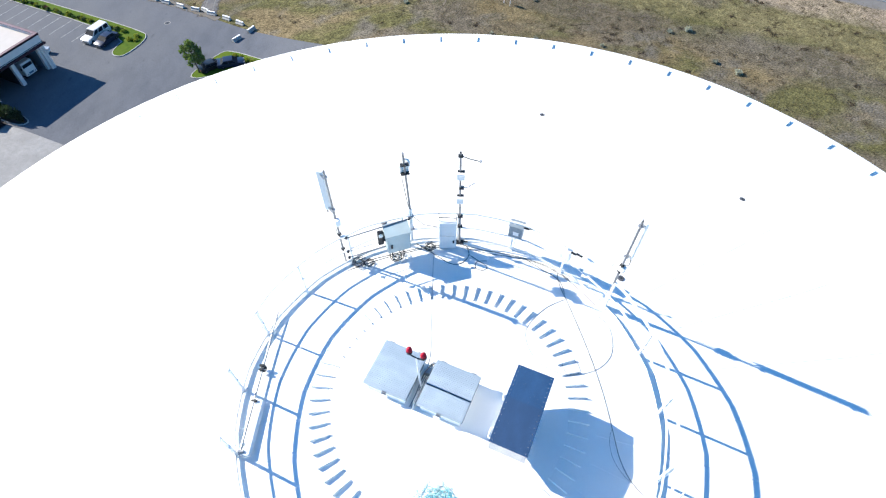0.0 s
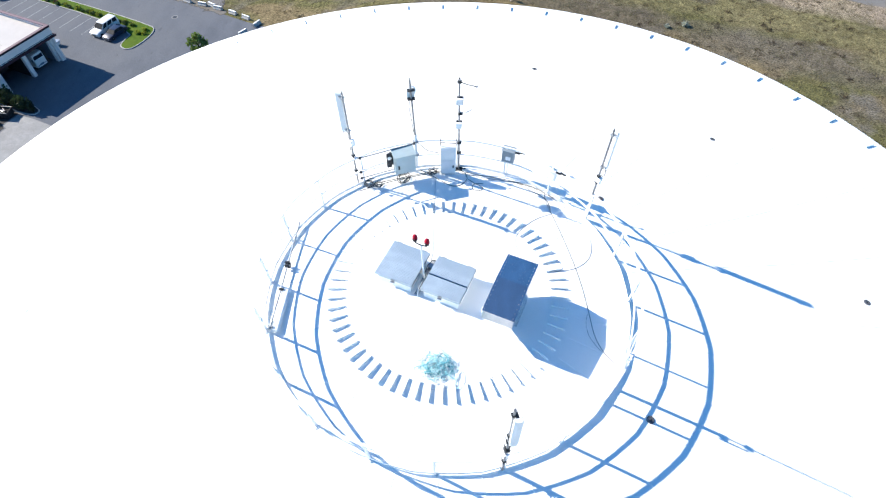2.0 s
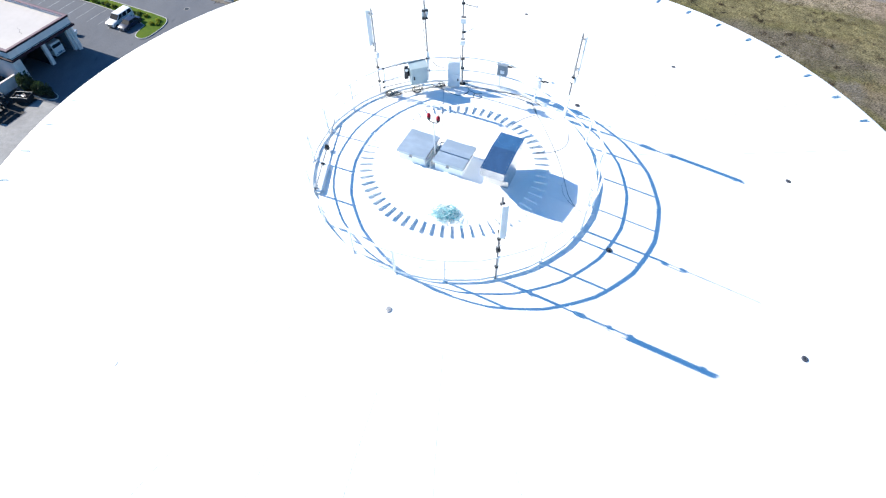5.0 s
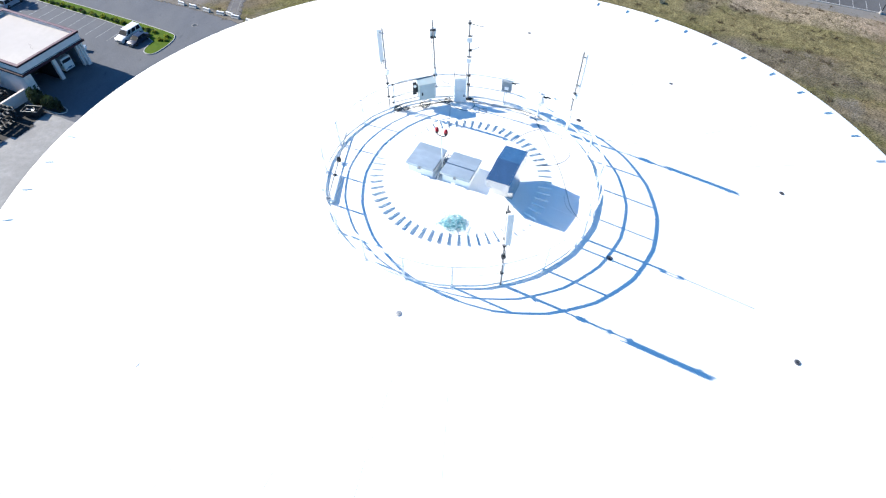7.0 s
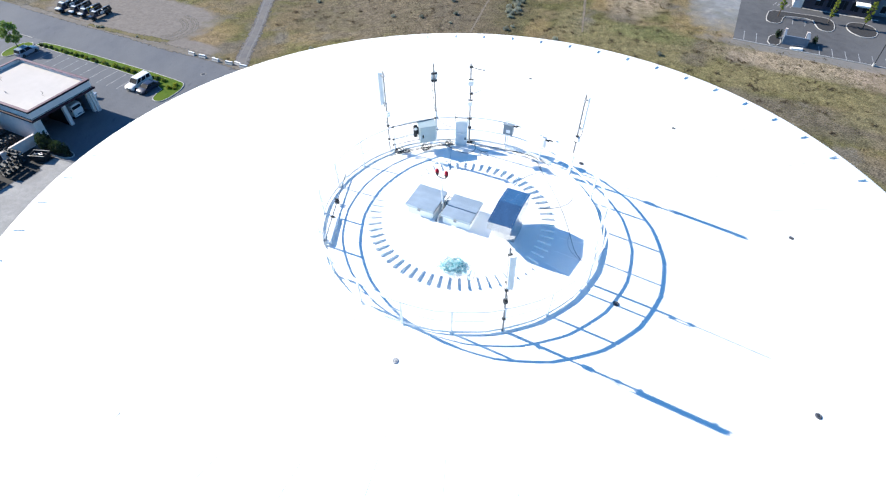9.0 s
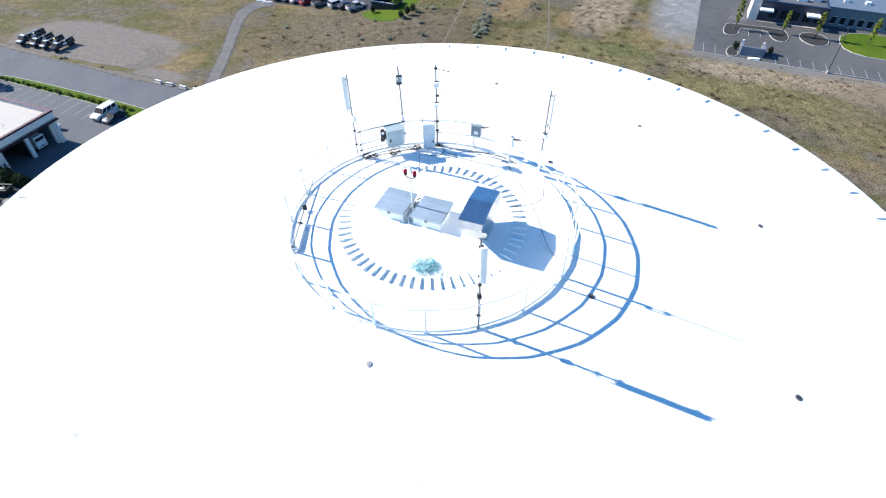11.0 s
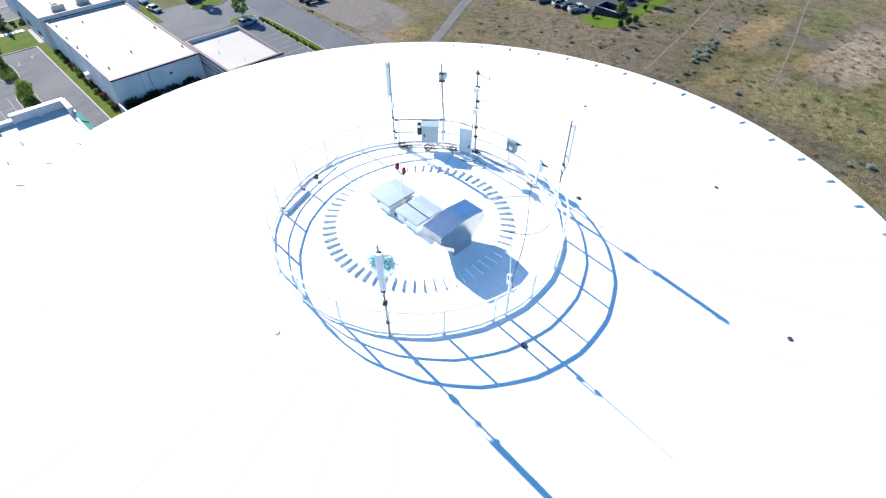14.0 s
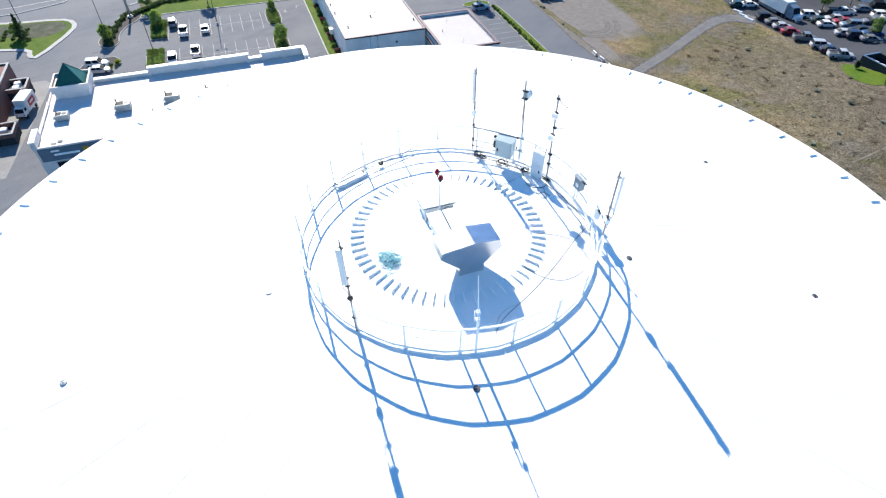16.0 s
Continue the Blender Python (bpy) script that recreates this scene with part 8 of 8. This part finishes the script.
scatter_copies(avenue_hedge, [(-149.2 - 0.9 * k, -30.2 + 0.95 * k, 1.0, 55 * k) for k in range(8)] + [(-156.0 - 0.0062 * k * k + 0.2 * math.sin(k), -22.4 + 1.25 * k, 0.85 + 0.1 * math.sin(k * 2.3), 55 * k) for k in range(22)] + [(-161.2 - 0.22 * k + 0.9 * math.sin(k * 3.1), -14 + 2.3 * k + 0.6 * math.sin(k * 1.3), 0.7 + 0.2 * math.sin(k * 2.7), 80 * k) for k in range(14)] + [(-164.6 - 0.3 * k, 1.5 + 2.6 * k, 0.75, 80 * k) for k in range(6)] + [(-147.6 + 1.6 * (k % 4), -58 + 2.2 * (k // 4), 0.6, 70 * k) for k in range(12)], "hedge along the verge")
yellow_bush = shrub_kind("yellow_shrub", "round yellow-green shrub in the bed", 0.5, 0.7, LEAF_YELLOW, 53)
scatter_copies(yellow_bush, [(-67.2, 60.6, 1.1, 0), (-65.6, 60.4, 1.0, 50), (-64.2, 60.2, 0.95, 100), (-62.8, 60.0, 1.0, 150), (-107.8, 59.0, 0.9, 10), (-101.2, 59.1, 1.0, 70), (-97.4, 59.0, 1.0, 70), (-88.0, 57.2, 1.0, 120), (-86.9, 57.6, 0.9, 20), (-93.0, 59.2, 0.9, 180), (-119.3, 58.9, 0.9, 15), (-116.1, 59.0, 1.0, 75), (-113.0, 58.9, 0.95, 40), (-104.6, 59.0, 1.1, 90), (-99.2, 58.9, 1.1, 140), (-95.4, 59.0, 1.0, 20), (-90.9, 58.9, 1.0, 220), (-87.6, 58.6, 1.0, 260), (-122.6, -32.2, 1.3, 0), (-119.5, -33.6, 1.2, 60)], "yellow-green shrubs")
red_bush = shrub_kind("red_shrub", "dark red-leaved shrub at the warehouse wall", 0.6, 0.85, LEAF_RED, 54)
scatter_copies(red_bush, [(-140 + 9.0 * k, 14.6, 1.2, 60 * k) for k in range(4)] + [(-131 + 12 * k, 14.5, 1.0, 60 * k) for k in range(3)] + [(-110.4, 59.0, 0.6, 0)], "red shrubs at the wall")
yard_shrub = shrub_kind("yard_shrub", "tall dark ragged shrub beside the yard wall", 0.8, 2.3, LEAF_DEEP, 55, 110, 0.14)
scatter_copies(yard_shrub, [(-93.0 + 0.75 * k, 32.7 + 0.2 * math.sin(k * 2), 1.15 + 0.15 * math.sin(k * 1.3) - 0.045 * k, 60 * k) for k in range(9)] + [(-92.0, 32.2, 1.0, 0), (-89.6, 32.3, 0.8, 80), (19.9, 123.2, 0.75, 0), (26.9, 123.4, 0.7, 90), (-64.6, 114.8, 0.7, 30), (-55.6, 112.2, 0.8, 70), (-55.0, 114.4, 0.9, 70), (-54.4, 116.5, 0.8, 170), (-57.0, 125.2, 0.6, 220)] + [(-104.0 + 0.3 * math.sin(k), 16.4 + 1.2 * k, 0.95 + 0.12 * math.sin(k * 1.9), 70 * k) for k in range(13)], "ragged dark shrubs")
sagebrush = shrub_kind("sagebrush", "grey-green sagebrush clump in the dry field", 0.75, 0.75, SAGE, 56, 80, 0.1)
SAGES = [(-49.7, 110.4), (-45.5, 99.5), (-61.6, 110.0), (-51.8, 119.1), (-49.0, 123.3), (-50.6, 119.7), (-54.9, 112.6), (-44.6, 119.1), (-32.5, 103.5), (-37.8, 127.3), (-37.5, 120.9), (-36.7, 112.4), (-36.5, 115.0), (-36.0, 117.0), (-34.9, 111.0), (-34.6, 112.8), (-33.5, 110.2), (-34.3, 107.8), (-34.9, 116.6), (-32.9, 97.5), (-22.3, 101.6), (-53.1, 100.5), (-84.4, 105.1), (-51.9, 90.6), (-45.5, 89.5), (-46.2, 104.0), (-33.3, 101.5), (-60.1, 99.8), (-27.1, 128.3), (-26.4, 129.6), (-36.8, 146.6), (-36.4, 129.5), (3.9, 93.7), (1.0, 91.9)]
rs = random.Random(77)
SAGES += [(rs.gauss(-34.9, 0.55) - 0.1 * k, 108.2 + 0.62 * k + rs.gauss(0, 0.4)) for k in range(20)] + [(rs.gauss(-37.2, 1.2), rs.gauss(127.6, 1.2)) for _ in range(5)] + [(rs.uniform(-72, 20), rs.uniform(76, 150)) for _ in range(22)] + [(-123.3, 71.0), (-122.4, 71.4), (-111.2, 71.3)]
SAGES += [(-90 + 4 * k + rs.uniform(-1, 1), 117.6 - 0.1 * k + rs.uniform(-1, 0.4)) for k in range(7)]
SAGES = [(u, v) for u, v in SAGES if not (abs(u + 81 + (v - 70) * 0.46) < 4) and not (-67.5 < u < -55.6 and 110 < v < 124) and not (u > 11 and v > 116) and not (u < -72 and v > 116.8) and not (u > -4 and v > 119)]
scatter_copies(sagebrush, [(u, v, rs.uniform(0.5, 1.15), rs.uniform(0, 360)) for u, v in SAGES], "sagebrush in the field")


def free(u, v):
    """True on the open field."""
    if v < 71.5 and u < -52 or u > 9 and v > 117.5 or u < -66 and v > 115.5 or abs(u + 81 + (v - 70) * 0.5) < 3.2 and v < 116:
        return False
    return not (-67.5 < u < -55.4 and 110 < v < 124 or u < -88 and v < 92 or u > -3 and v > 121)


def blades(g, rnd, x, y, n, s, spread):
    """A tuft of n leaning blades."""
    z = rise(x)
    for _ in range(n):
        q, w = rnd.uniform(0, 6.3), s * rnd.uniform(0.25, 0.6)
        bx, by = x + rnd.gauss(0, spread), y + rnd.gauss(0, spread)
        dx, dy = w * math.cos(q), w * math.sin(q)
        lx, ly = rnd.gauss(0, s), rnd.gauss(0, s)
        k = len(g.v)
        g.v += [(bx - dx, by - dy, z - 0.02), (bx + dx, by + dy, z - 0.02), (bx + lx + 0.3 * dx, by + ly + 0.3 * dy, z + s), (bx + lx - 0.5 * dx, by + ly - 0.5 * dy, z + 0.7 * s)]
        g.f.append((k, k + 1, k + 2, k + 3))


def scrub(name, label, material, count, bias, n, size, spread, seed, cell, zone=(-96, 62, 58, 152)):
    """Dry tufts over the visible part of the field, thick in drifts."""
    rnd = random.Random(seed)
    g = Geo()
    done = 0
    thin = 0.65 if material in (STRAW, GREY_GRASS) else 0.0      # the far corner is barer
    while done < count:
        u, v = rnd.uniform(zone[0], zone[1]), rnd.uniform(zone[2], zone[3])
        if not free(u, v) or u < -38 and rnd.random() < thin:
            continue
        x, y = town(u, v)
        if noise.noise((x * cell, y * cell, 3.3 + seed)) + 0.5 * noise.noise((x * 0.4, y * 0.4, 1)) < bias + rnd.uniform(-0.3, 0.3):
            continue
        done += 1
        blades(g, rnd, x, y, n, rnd.uniform(*size), spread)
    return tagged(part(name, g, material), label, "grass", kind="stuff")


scrub("dry_grass", "dry straw grass lying over the field", STRAW, 34000, -0.1, 3, (0.04, 0.10), 0.10, 5, 0.07)
scrub("grey_grass", "grey-olive grass clumps in drifts over the field", GREY_GRASS, 9000, 0.10, 7, (0.05, 0.12), 0.26, 6, 0.05)
scrub("brown_weeds", "brown dry weed clumps in the field", BROWN_WEED, 1300, 0.0, 20, (0.05, 0.13), 0.24, 7, 0.05)
scrub("dead_tufts", "dead brown tufts standing in the bare soil", BROWN_WEED, 260, 0.02, 46, (0.07, 0.17), 0.34, 8, 0.06)
scrub("bare_soil_tufts", "low dark tufts dotted over the pale bare soil", BROWN_WEED, 110, -0.15, 22, (0.05, 0.13), 0.24, 9, 0.06, (-17, -3.2, 121, 154))
scrub("edge_tufts", "brown tufts on the bare strip before the office lot", BROWN_WEED, 60, -0.15, 24, (0.05, 0.12), 0.24, 10, 0.06, (-3, 44, 104, 117.4))
